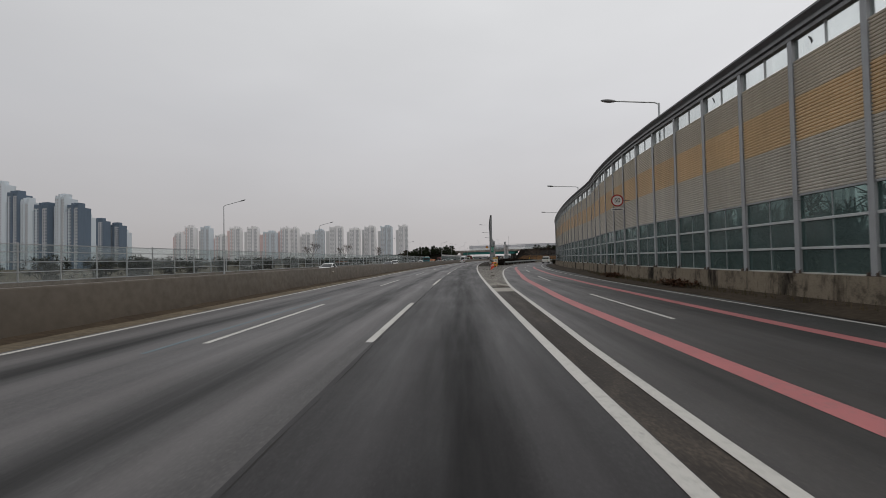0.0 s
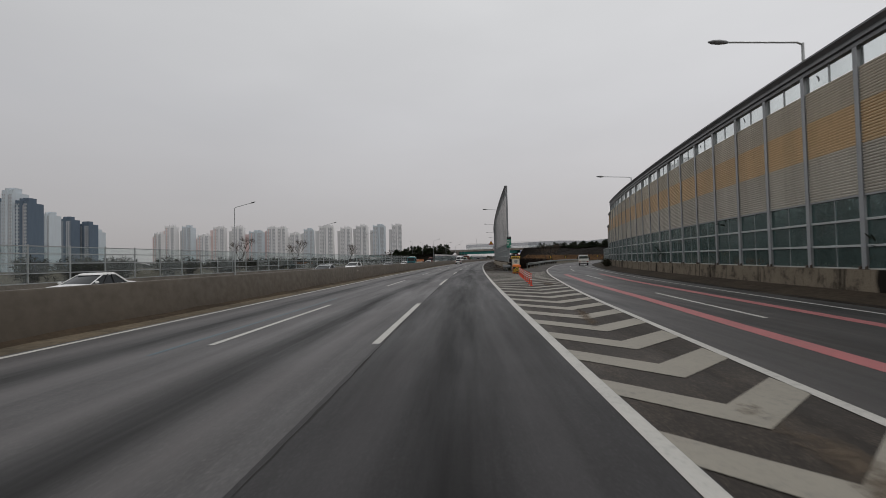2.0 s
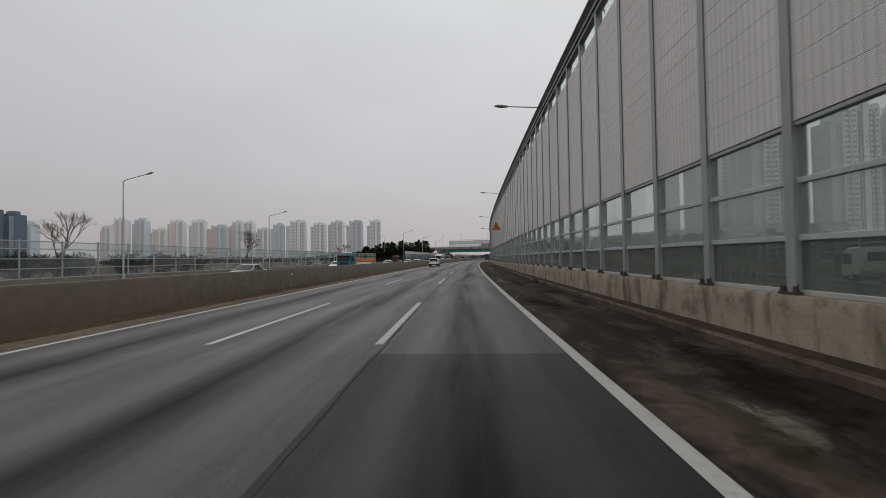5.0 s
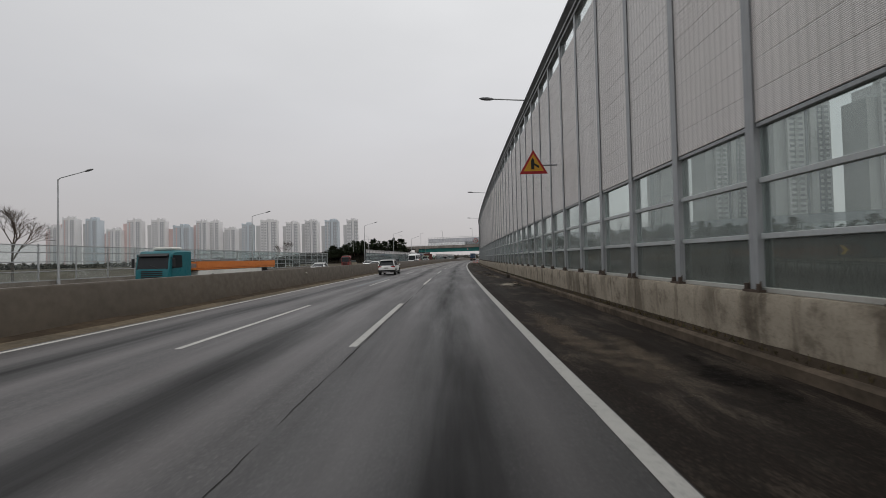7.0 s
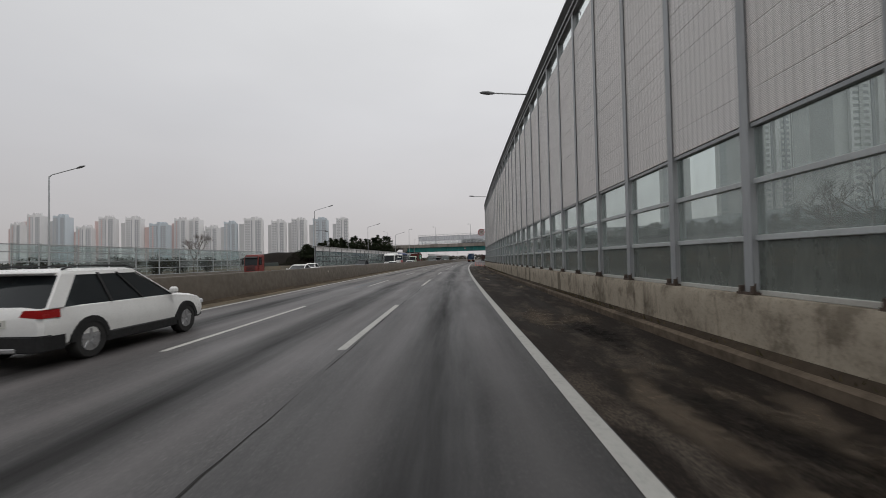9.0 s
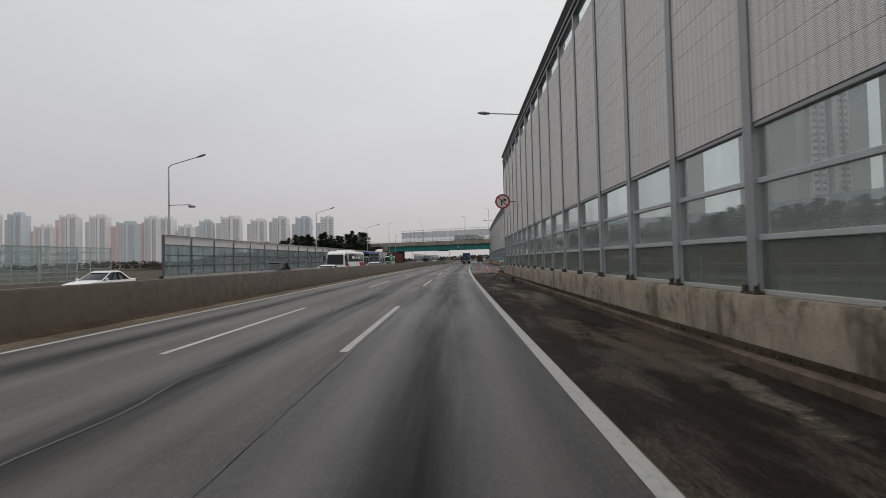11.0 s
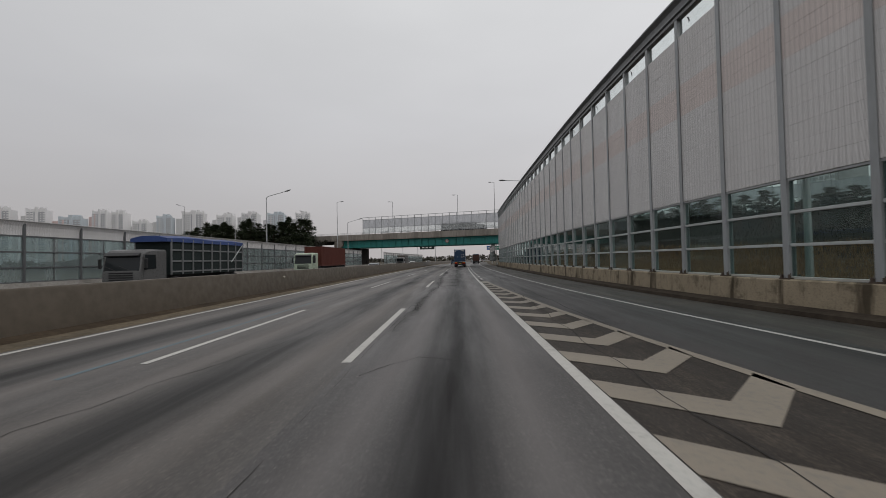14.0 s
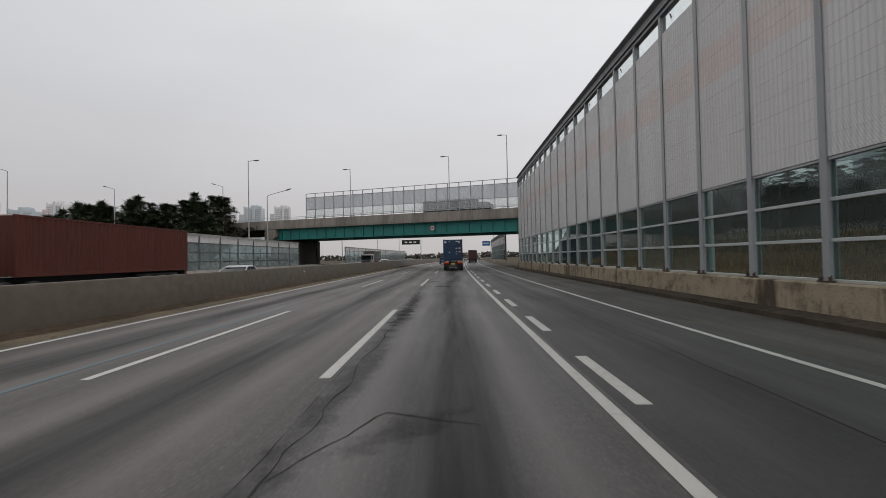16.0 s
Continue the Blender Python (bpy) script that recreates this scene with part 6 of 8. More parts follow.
def tarp_truck(m, label, cab_mat, body_mat, tarp_mat, L=9.6, cage=True):
    th = thing("cargo_truck", m, label, "truck", "trucks")
    b = Shape().box(-1.2, 1.2, 0, L, 1.1, 1.22).box(-1.18, 1.18, 0.02, L - 0.02, 1.2, 3.45)
    part("cargo_body", b.mesh("cargo_body", body_mat), th)
    for sx in (-1, 1):
        for k in range(9):
            y = 0.05 + k * (L - 0.14) / 8
            part("stake", Shape().box(sx * 1.23 - 0.04, sx * 1.23 + 0.04, y, y + 0.09, 1.1, 3.5).mesh("stake", STEEL_DARK), th)
        for z in (1.25, 1.95, 2.7, 3.3):
            part("slat", Shape().box(sx * 1.22 - 0.03, sx * 1.22 + 0.03, 0, L, z, z + 0.1).mesh("slat", STEEL_DARK), th)
        part("strap", Shape().tube((sx * 1.27, 0.2, 3.35), (sx * 1.27, 2.0, 1.9), 0.04, None, 6).mesh("strap", GALVANISED), th, label="grey steel stay")
        for y in (1.3, 2.6, L - 0.6, L + 1.6):
            wheel(th, sx * 1.0, y, 0.5, 0.4)
    if tarp_mat:
        part("tarpaulin", Shape().loft([[(-1.27, y, 3.30), (1.27, y, 3.30), (1.24, y, 3.55 + dz), (0.5, y, 3.72 + dz), (-0.5, y, 3.72 + dz), (-1.24, y, 3.55 + dz)] for y, dz in ((-0.05, 0), (2.0, 0.06), (4.5, 0.0), (7.0, 0.08), (L + 0.4, -0.02))]).mesh("tarpaulin", tarp_mat, True), th, label="blue tarpaulin cover")
    part("chassis", Shape().box(-0.5, 0.5, 0.1, L + 0.4, 0.8, 1.1).mesh("chassis", BLACK_PLASTIC), th)
    part("bumper", Shape().box(-1.15, 1.15, -0.05, 0.1, 0.5, 0.65).mesh("bumper", BLACK_PLASTIC), th)
    cab(th, cab_mat, L + 0.45, 2.75)
    return th


tarp_truck(spot(319.2, -20.1, 0, 180), "oncoming dark caged truck under a blue tarpaulin", paint("grey_black_cab", (0.10, 0.10, 0.10)), surface("dark_green_cargo", (0.012, 0.02, 0.02), 0.7), surface("blue_tarpaulin", (0.03, 0.06, 0.19), 0.55))
ot = ov_m @ Matrix.Translation((31.0, 4.0, 8.3)) @ Matrix.Rotation(radians(-90), 4, "Z")
tarp_truck(ot, "dark caged truck driving over the overpass", PAINT_CAR_DARK, surface("dark_cargo", (0.03, 0.032, 0.036), 0.7), None)


def flat_truck(m):
    th = thing("flatbed_truck", m, "oncoming teal truck with a long orange and white flatbed", "truck", "trucks")
    teal = paint("teal_cab", (0.015, 0.12, 0.14))
    part("bed", Shape().box(-1.2, 1.2, 0, 13.6, 1.25, 1.4).box(-1.24, -1.16, 0, 13.6, 1.4, 1.9).box(1.16, 1.24, 0, 13.6, 1.4, 1.9).mesh("bed", paint("orange_frame", (0.55, 0.17, 0.04))), th, label="orange bed frame")
    part("skirt", Shape().box(-1.18, 1.18, 3.0, 13.4, 0.75, 1.22, 0.02).mesh("skirt", PALE_PLATE), th, label="pale side skirt")
    part("load", Shape().box(-0.9, 0.9, 6.5, 11.5, 1.42, 1.75).box(-0.7, 0.7, 7.2, 9.5, 1.75, 2.1).tube((-0.6, 6.0, 1.9), (-0.6, 12.0, 2.0), 0.08).tube((0.5, 7.0, 1.85), (0.5, 13.2, 2.2), 0.06).mesh("load", STEEL_DARK), th, label="dark steel frame load")
    part("chassis", Shape().box(-0.5, 0.5, 0.2, 14.4, 0.8, 1.2).mesh("chassis", BLACK_PLASTIC), th)
    for sx in (-1, 1):
        for y in (1.5, 2.8, 11.5, 15.5):
            wheel(th, sx * 1.0, y, 0.48, 0.4)
    cab(th, teal, 14.3, 2.7, 2.4, 2.4)
    part("roof_deflector", Shape().box(-0.9, 0.6, 14.8, 15.8, 2.7, 2.95, 0.08).mesh("roof_deflector", PALE_PLATE), th)
    return th


flat_truck(spot(185.4, -20.1, 0, 180))


def small_truck(m, label, cab_mat, bed_mat, L=3.2, H=1.95):
    th = thing("small_truck", m, label, "truck", "trucks")
    part("bed", Shape().box(-0.85, 0.85, 0, L, 0.75, 0.85).box(-0.87, -0.82, 0, L, 0.85, 1.25).box(0.82, 0.87, 0, L, 0.85, 1.25).box(-0.85, 0.85, -0.02, 0.04, 0.8, 1.25).mesh("bed", bed_mat), th)
    part("load", Shape().box(-0.75, 0.75, 0.4, L - 0.2, 0.86, 1.7, 0.06).mesh("load", surface("dark_load", (0.06, 0.07, 0.065), 0.8)), th)
    part("tail_bar", Shape().box(-0.85, 0.85, -0.06, 0.0, 0.48, 0.62, 0.02).mesh("tail_bar", PALE_PLATE), th, label="pale rear bar")
    for sx in (-1, 1):
        part("tail_light", Shape().box(sx * 0.66 - 0.16, sx * 0.66 + 0.16, -0.08, 0.0, 0.62, 0.74, 0.02).mesh("tail_light", RED_LENS), th, label="red tail light")
    part("number_plate", Shape().box(-0.2, 0.2, -0.075, -0.05, 0.50, 0.60).mesh("number_plate", PALE_PLATE), th, label="pale plate with plain bars")
    cab(th, cab_mat, L + 0.05, H, 1.7, 1.6)
    for sx in (-1, 1):
        for y in (0.8, L + 0.9):
            wheel(th, sx * 0.72, y, 0.32, 0.2)
    return th


dl = (RAMP_LEFT(122) - RAMP_LEFT(118)) / 4
small_truck(spot(119.5, 19.9, 0, -math.degrees(math.atan(dl))), "small white truck driving down the exit ramp", PAINT_CAR_WHITE, PALE_PLATE)
small_truck(spot(236.0, -23.7, 0, 180), "oncoming small dump truck with a dark red cab", paint("dark_red_cab", (0.16, 0.03, 0.025)), surface("worn_tipper", (0.20, 0.17, 0.12), 0.7), 4.6, 2.7)
container_truck(spot(470.0, 3.7), "blue container truck far ahead on the highway", BOX_BLUE, PAINT_CAR_WHITE, False, 9.0)
tarp_truck(spot(446.0, 3.9), "dark cargo truck far ahead beside the median lane", PAINT_CAR_DARK, surface("brown_cargo", (0.06, 0.03, 0.025), 0.7), None, 7.0)
small_truck(spot(498.0, 4.2), "small white truck far ahead on the highway", PAINT_CAR_WHITE, PALE_PLATE)
tarp_truck(spot(428.0, -20.2, 0, 180), "oncoming dark truck beyond the overpass", paint("grey_cab", (0.2, 0.2, 0.2)), surface("grey_cargo", (0.12, 0.10, 0.09), 0.7), None, 7.0)
for s, lat in ((520, 0.0), (535, 3.8), (560, 0.2), (580, 3.8)):
    car(spot(s, lat), "small pale car in the distant traffic", PAINT_CAR_SILVER)

# ---- exit gore: flexible posts, crash cushion, boards ----
ORANGE = surface("orange_plastic", (0.66, 0.175, 0.028), 0.5, 0, (0.3, 0.07, 0.03), 0.35, 2.0, 14.0)
RED_ORANGE = surface("red_orange_tube", (0.60, 0.06, 0.03), 0.5, 0, (0.35, 0.05, 0.03), 0.3, 3.0, 14.0)
WHITE_BAND = surface("white_reflective_band", (0.7, 0.68, 0.66), 0.45)
YELLOW = surface("yellow_sheet", (0.58, 0.36, 0.03), 0.5, 0, (0.3, 0.2, 0.05), 0.3, 3.0, 14.0)


def delineator(m):
    th = thing("delineator_post", m, "orange flexible delineator post with white bands", "traffic post", "delineator posts")
    part("base", Shape().tube((0, 0, 0), (0, 0, 0.03), 0.11, 0.10, 14).tube((0, 0, 0.03), (0, 0, 0.06), 0.09, 0.05, 14).mesh("base", RED_ORANGE, True), th)
    part("tube", Shape().tube((0, 0, 0.05), (0, 0, 0.74), 0.042, 0.040, 14).tube((0, 0, 0.74), (0, 0, 0.76), 0.04, 0.02, 14).mesh("tube", RED_ORANGE, True), th)
    for z in (0.36, 0.50, 0.62):
        part("white_band", Shape().tube((0, 0, z), (0, 0, z + 0.055), 0.045, None, 14).mesh("white_band", WHITE_BAND, True), th, label="white reflective band")
    return th


d0 = delineator(spot(66.3, 3.92))
for s, lat in ((68.6, 4.12), (70.7, 4.25), (72.8, 4.38), (74.8, 4.5), (76.75, 4.62), (78.8, 4.75), (80.85, 4.88), (83.1, 5.05), (272.4, 5.0), (275.2, 4.5), (277.95, 4.1), (281.05, 3.67), (284.1, 3.28)):
    copy_thing(d0, spot(s, lat))


def crash_cushion(m):
    th = thing("crash_cushion", m, "orange plastic crash cushion with black and yellow chevron front", "crash cushion")
    for k in range(4):
        y = 0.05 + 1.1 * k
        steps = [(0.0, 0.0), (0.16, 0.0), (0.18, 0.05), (0.22, 0.05), (0.24, 0.0), (0.38, 0.0), (0.40, 0.05), (0.44, 0.05), (0.46, 0.0), (0.60, 0.0), (0.62, 0.05), (0.66, 0.05), (0.68, 0.0), (0.86, 0.0), (0.90, 0.04), (0.95, 0.13)]
        sh = Shape().loft([[(-0.42 + o, y + 0.4 * o, z), (0.42 - o, y + 0.4 * o, z), (0.42 - o, y + 1.06 - 0.4 * o, z), (-0.42 + o, y + 1.06 - 0.4 * o, z)] for z, o in steps])
        part("module", sh.mesh("module", ORANGE), th, label="ribbed orange plastic module")
    board = part("chevron_board", Shape().box(-0.42, 0.42, -0.03, 0.04, 0.18, 0.72).mesh("chevron_board", BLACK_PLASTIC), th, label="black board with yellow chevrons")
    for k in range(3):
        z = 0.18 + 0.17 * k
        for sx in (-1, 1):
            z_edge = z - 0.12
            sh = Shape().prism([(sx * 0.0, z + 0.14), (sx * 0.0, z + 0.23), (sx * 0.40, max(0.18, z_edge + 0.04)), (sx * 0.40, max(0.18, z_edge - 0.06))] if k else [(0.0, z + 0.12), (0.0, z + 0.22), (sx * 0.34, 0.20), (sx * 0.20, 0.20)], -0.036, -0.028)
            part("yellow_stripe", sh.mesh("yellow_stripe", YELLOW), board)
    for x in (-0.3, 0.0, 0.3):
        part("foot", Shape().box(x - 0.09, x + 0.09, -0.035, 0.0, 0.0, 0.12).mesh("foot", BLACK_PLASTIC), th)
    return th


crash_cushion(spot(86.85, 5.18, 0, -4))


def w_beam(name, pts, label, z=0.72, post_step=2.0, nose=None, face=-1):
    """A guardrail with a folded steel band on posts, along (s, lat) points."""
    c = curve_of(pts)
    s0, s1 = pts[0][0], pts[-1][0]
    th = thing(name, spot(s0, c(s0)), label, "guardrail", "guardrails")
    inv = spot(s0, c(s0)).inverted()
    prof = [(0.0, -0.155), (face * 0.01, -0.15), (face * 0.085, -0.10), (face * 0.085, -0.055), (face * 0.015, -0.015), (face * 0.015, 0.015), (face * 0.085, 0.055), (face * 0.085, 0.10), (face * 0.01, 0.15), (0.0, 0.155), (-face * 0.01, 0.15), (face * 0.07, 0.10), (face * 0.07, 0.055), (0.0, 0.015), (0.0, -0.015), (face * 0.07, -0.055), (face * 0.07, -0.10), (-face * 0.01, -0.15)]
    sh = sweep([(a, z + 1.15 * b_) for a, b_ in prof], s0, s1, 1.0, c, True)
    sh.v = [tuple(inv @ Vector(p)) for p in sh.v]
    sh.uv = None
    part("rail_band", sh.mesh("rail_band", RAIL_STEEL), th, label="folded galvanised band")
    post_me = Shape().tube((0, 0, -0.1), (0, 0, z + 0.12), 0.06, None, 10).box(-0.03 + 0 * face, 0.06, -0.08, 0.08, z - 0.1, z + 0.1).mesh("post", RAIL_STEEL)
    n = max(1, int((s1 - s0) / post_step))
    for k in range(n + 1):
        s = s0 + (s1 - s0) * k / n
        part("post", post_me, th, inv @ spot(s, c(s) - face * 0.08))
    if nose is not None:
        part("end_piece", Shape().prism([(-0.06, z - 0.17), (0.34, z - 0.19), (0.34, z + 0.19), (-0.06, z + 0.17)], -0.06 if nose < 0 else 0.0, 0.0 if nose < 0 else 0.06).tube((0.14, 0.05, z - 0.21), (0.14, 0.05, z + 0.21), 0.21, None, 18).mesh("end_piece", RAIL_STEEL, True), th, inv @ spot(s0 if nose < 0 else s1, c(s0 if nose < 0 else s1)), "rounded end piece")
    return th


w_beam("guardrail", [(94.8, 5.15), (98, 4.72), (103.5, 4.70)], "short galvanised guardrail at the start of the grey barrier", 0.62)
w_beam("guardrail", [(106, 8.5), (115, 11.1), (130, 14.0), (150, 19.4), (170, 26.6), (200, 38.5)], "galvanised guardrail along the ramp's inner edge", 0.72, 3.0, None, 1)
w_beam("guardrail", [(255.5, 5.45), (263, 5.36), (270.9, 5.3)], "galvanised guardrail ending in a rounded nose", 0.66, 2.0, 1)
w_beam("guardrail", [(255.0, 7.8), (262, 7.4), (268.5, 6.6)], "second galvanised guardrail facing the entry ramp", 0.66, 2.0, None, 1)
w_beam("guardrail", [(240, 27.6), (258, 19.4), (268, 15.4), (275.2, 13.4), (278.6, 13.0), (291.0, 10.75)], "galvanised guardrail along the outer edge of the entry ramp", 0.75, 3.0, 1)

for s, lat in ((150.0, 18.6), (169.0, 25.5), (190.0, 33.8), (217.0, 45.4)):
    th = thing("bend_marker", spot(s, lat, 0, -22) @ Matrix.Scale(0.8, 4), "small black bend marker with a yellow arrow", "road sign", "bend markers")
    part("post", Shape().box(-0.04, 0.04, 0.0, 0.06, -0.2, 2.0).mesh("post", STEEL_DARK), th)
    board = part("board", Shape().box(-0.40, 0.40, -0.03, 0.0, 1.55, 2.55, 0.01).mesh("board", BLACK_PLASTIC), th, label="black board")
    part("arrow", Shape().prism([(-0.28, 1.68), (-0.02, 1.68), (0.28, 2.05), (-0.02, 2.42), (-0.28, 2.42), (0.02, 2.05)], -0.038, -0.03).mesh("arrow", YELLOW), board, label="yellow arrow")

# kerbed island under the nose
sh = Shape()
isl = [(263.5, 4.75), (268.0, 4.95), (270.6, 5.12), (271.35, 5.5), (271.1, 6.2), (269.0, 6.9), (263.5, 7.9), (255, 9.4), (255, 5.6), (263.5, 5.6)]
cen = [sum(s for s, l in isl) / len(isl), sum(l for s, l in isl) / len(isl)]
sh.loft([[at(s, l, -0.05) for s, l in isl], [at(s, l, 0.15) for s, l in isl], [at(s + (cen[0] - s) * 0.006, l + (cen[1] - l) * 0.03, 0.18) for s, l in isl]], caps=False)
ISLAND_KERB = surface("worn_island_kerb", (0.165, 0.143, 0.115), 0.9, 0, (0.07, 0.058, 0.046), 0.8, 0.8, 6.0, False, 0.3)
setting("island_kerb", sh, ISLAND_KERB, "pale rounded kerb round the entry island", "kerb", tidy=True)
sh = Shape().add([at(s + (cen[0] - s) * 0.02, l + (cen[1] - l) * 0.08, 0.172) for s, l in isl], [tuple(range(len(isl)))])
sh2 = Shape().add([at(s + (cen[0] - s) * 0.006, l + (cen[1] - l) * 0.03, 0.18) for s, l in isl] + [at(s + (cen[0] - s) * 0.02, l + (cen[1] - l) * 0.08, 0.17) for s, l in isl], [(i, (i + 1) % 10, 10 + (i + 1) % 10, 10 + i) for i in range(10)])
setting("island_earth", sh, surface("dry_island_earth", (0.052, 0.035, 0.021), 0.95, 0, (0.035, 0.025, 0.017), 0.8, 1.2, 6.0, False, 0.5), "bare brown earth on the entry island", "verge")
setting("island_rim", sh2, ISLAND_KERB, "pale kerb top of the entry island", "kerb")


# ---- signs ----
def flat_text(text, size, mat, parent, m, label=""):
    cu = bpy.data.curves.new("lettering", "FONT")
    cu.body, cu.size, cu.align_x, cu.align_y, cu.extrude = text, size, "CENTER", "CENTER", 0.002
    tmp = bpy.data.objects.new("lettering_tmp", cu)
    scene.collection.objects.link(tmp)
    me = bpy.data.meshes.new_from_object(tmp)
    bpy.data.objects.remove(tmp)
    me.materials.append(mat)
    return part("lettering", me, parent, m @ Matrix.Rotation(radians(90), 4, "X"), label)


SIGN_WHITE = surface("sign_white", (0.72, 0.71, 0.69), 0.5, 0, (0.4, 0.38, 0.36), 0.3, 3.0, 14.0)
SIGN_RED = surface("sign_red", (0.42, 0.03, 0.03), 0.5)
SIGN_GREEN = surface("sign_green", (0.01, 0.17, 0.11), 0.5)
SIGN_YELLOW = surface("sign_yellow", (0.66, 0.34, 0.03), 0.5)


def disc(r, y0, y1, n=36):
    return Shape().tube((0, y1, 0), (0, y0, 0), r, None, n)


def ring_shape(r0, r1, y0, y1, n=36):
    sh = Shape()
    pts = [(r, y) for r, y in ((r0, y0), (r1, y0), (r1, y1), (r0, y1))]
    sh.loft([[(r * math.cos(2 * math.pi * i / n), y, r * math.sin(2 * math.pi * i / n)) for r, y in pts] for i in range(n + 1)], caps=False)
    return sh


def round_sign(m, label, r=0.45, arm=1.0, words=None):
    """A round plate that faces -y, held by an arm to the right."""
    th = thing("road_sign", m, label, "road sign", "road signs")
    plate = part("plate", disc(r, 0.0, 0.02).mesh("plate", SIGN_WHITE), th, label="white round plate")
    part("red_ring", ring_shape(r * 0.80, r, -0.008, 0.01).mesh("red_ring", SIGN_RED), plate, label="red ring")
    part("bracket", Shape().tube((0, 0.05, 0), (arm, 0.05, 0), 0.025, None, 8).tube((0, 0.05, -r * 0.7), (0, 0.05, r * 0.7), 0.025, None, 8).box(arm - 0.02, arm + 0.04, 0.0, 0.1, -0.15, 0.15).mesh("bracket", STEEL_DARK), th)
    if words:
        flat_text(words, r * 1.0, SIGN_BLACK, plate, Matrix.Translation((0, -0.006, 0)), "black numerals")
    return th, plate


th, pl = round_sign(spot(30.2, 11.0, 5.55), "round 50 speed limit sign on an arm", 0.42, 0.95, "50")
part("sub_plate", Shape().box(-0.42, 0.42, 0.0, 0.02, -0.68, -0.52).mesh("sub_plate", SIGN_WHITE), th, label="small plate with plain bars")
part("bar", Shape().box(-0.34, 0.34, -0.006, 0.0, -0.63, -0.57).mesh("bar", SIGN_BLACK), th)
th, pl = round_sign(spot(254.5, 4.16, 6.2), "round no turning sign with a red slash on an arm", 0.45, 0.85)
th.matrix_basis = spot(254.5, 4.10, 6.16) @ Matrix.Scale(1.28, 4)
part("arrow", Shape().box(-0.10, -0.02, -0.008, 0.0, -0.24, 0.05).prism([(-0.10, 0.0), (-0.02, 0.0), (0.06, 0.06), (0.10, 0.06), (0.10, -0.02), (0.27, 0.09), (0.10, 0.20), (0.10, 0.13), (0.02, 0.13)], -0.008, 0.0).mesh("arrow", SIGN_BLACK), pl, label="black right-turn arrow")
part("slash", Shape().box(-0.03, 0.03, -0.012, -0.004, -0.37, 0.37, m=Matrix.Rotation(radians(-45), 4, "Y")).mesh("slash", SIGN_RED), pl, label="red slash")


def triangle_sign(m):
    th = thing("road_sign", m, "yellow triangular merging traffic sign with red border", "road sign", "road signs")
    tri_ = lambda k, dz=0.0: [(-0.52 * k, -0.42 * k + dz), (0.52 * k, -0.42 * k + dz), (0.0, 0.48 * k + dz)]
    pl = part("plate", Shape().prism(tri_(1.0), 0.0, 0.02).mesh("plate", SIGN_RED), th, label="red triangular plate")
    part("field", Shape().prism(tri_(0.72, -0.015), -0.008, 0.0).mesh("field", SIGN_YELLOW), pl, label="yellow field")
    part("symbol", Shape().box(-0.09, 0.03, -0.014, -0.008, -0.25, 0.08).prism([(-0.09, 0.08), (0.03, 0.08), (-0.03, 0.18)], -0.014, -0.008).prism([(0.03, -0.02), (0.03, -0.10), (0.20, -0.22), (0.20, -0.12)], -0.014, -0.008).mesh("symbol", SIGN_BLACK), pl, label="black merging arrow")
    part("bracket", Shape().tube((0, 0.05, -0.1), (1.0, 0.05, -0.1), 0.025, None, 8).tube((0, 0.05, -0.35), (0, 0.05, 0.3), 0.02, None, 8).box(0.98, 1.04, 0, 0.1, -0.22, 0.02).mesh("bracket", STEEL_DARK), th)
    return th


triangle_sign(spot(160.2, 4.02, 6.02) @ Matrix.Scale(1.24, 4))

th = thing("exit_sign", spot(99.34, 5.04, -0.34), "green upright exit board numbered 1 on the barrier's end post", "road sign", "road signs")
pl = part("board", Shape().box(-0.02, 0.60, -0.03, 0.03, 3.45, 4.95, 0.01).mesh("board", SIGN_GREEN), th, label="green board")
part("bracket", Shape().box(0.06, 0.24, 0.03, 0.31, 3.7, 3.78).box(0.06, 0.24, 0.03, 0.31, 4.6, 4.68).mesh("bracket", STEEL_DARK), th)
part("number_field", Shape().box(0.0, 0.58, -0.036, -0.03, 4.62, 4.93).mesh("number_field", SIGN_BLACK), pl, label="black field")
flat_text("1", 0.34, SIGN_WHITE, pl, Matrix.Translation((0.29, -0.04, 4.77)), "white numeral")
for x, z, w, h in ((0.16, 4.42, 0.16, 0.12), (0.16, 4.22, 0.16, 0.12), (0.16, 4.02, 0.16, 0.12), (0.16, 3.82, 0.16, 0.12), (0.43, 4.42, 0.1, 0.1), (0.43, 4.25, 0.1, 0.1), (0.43, 4.08, 0.1, 0.1)):
    part("bar", Shape().box(x - w / 2, x + w / 2, -0.036, -0.03, z - h / 2, z + h / 2).mesh("bar", SIGN_WHITE), pl)
part("arrow", Shape().prism([(0.34, 3.58), (0.46, 3.70), (0.40, 3.76), (0.56, 3.78), (0.55, 3.62), (0.50, 3.67), (0.39, 3.55)], -0.036, -0.03).mesh("arrow", SIGN_WHITE), pl, label="white arrow")

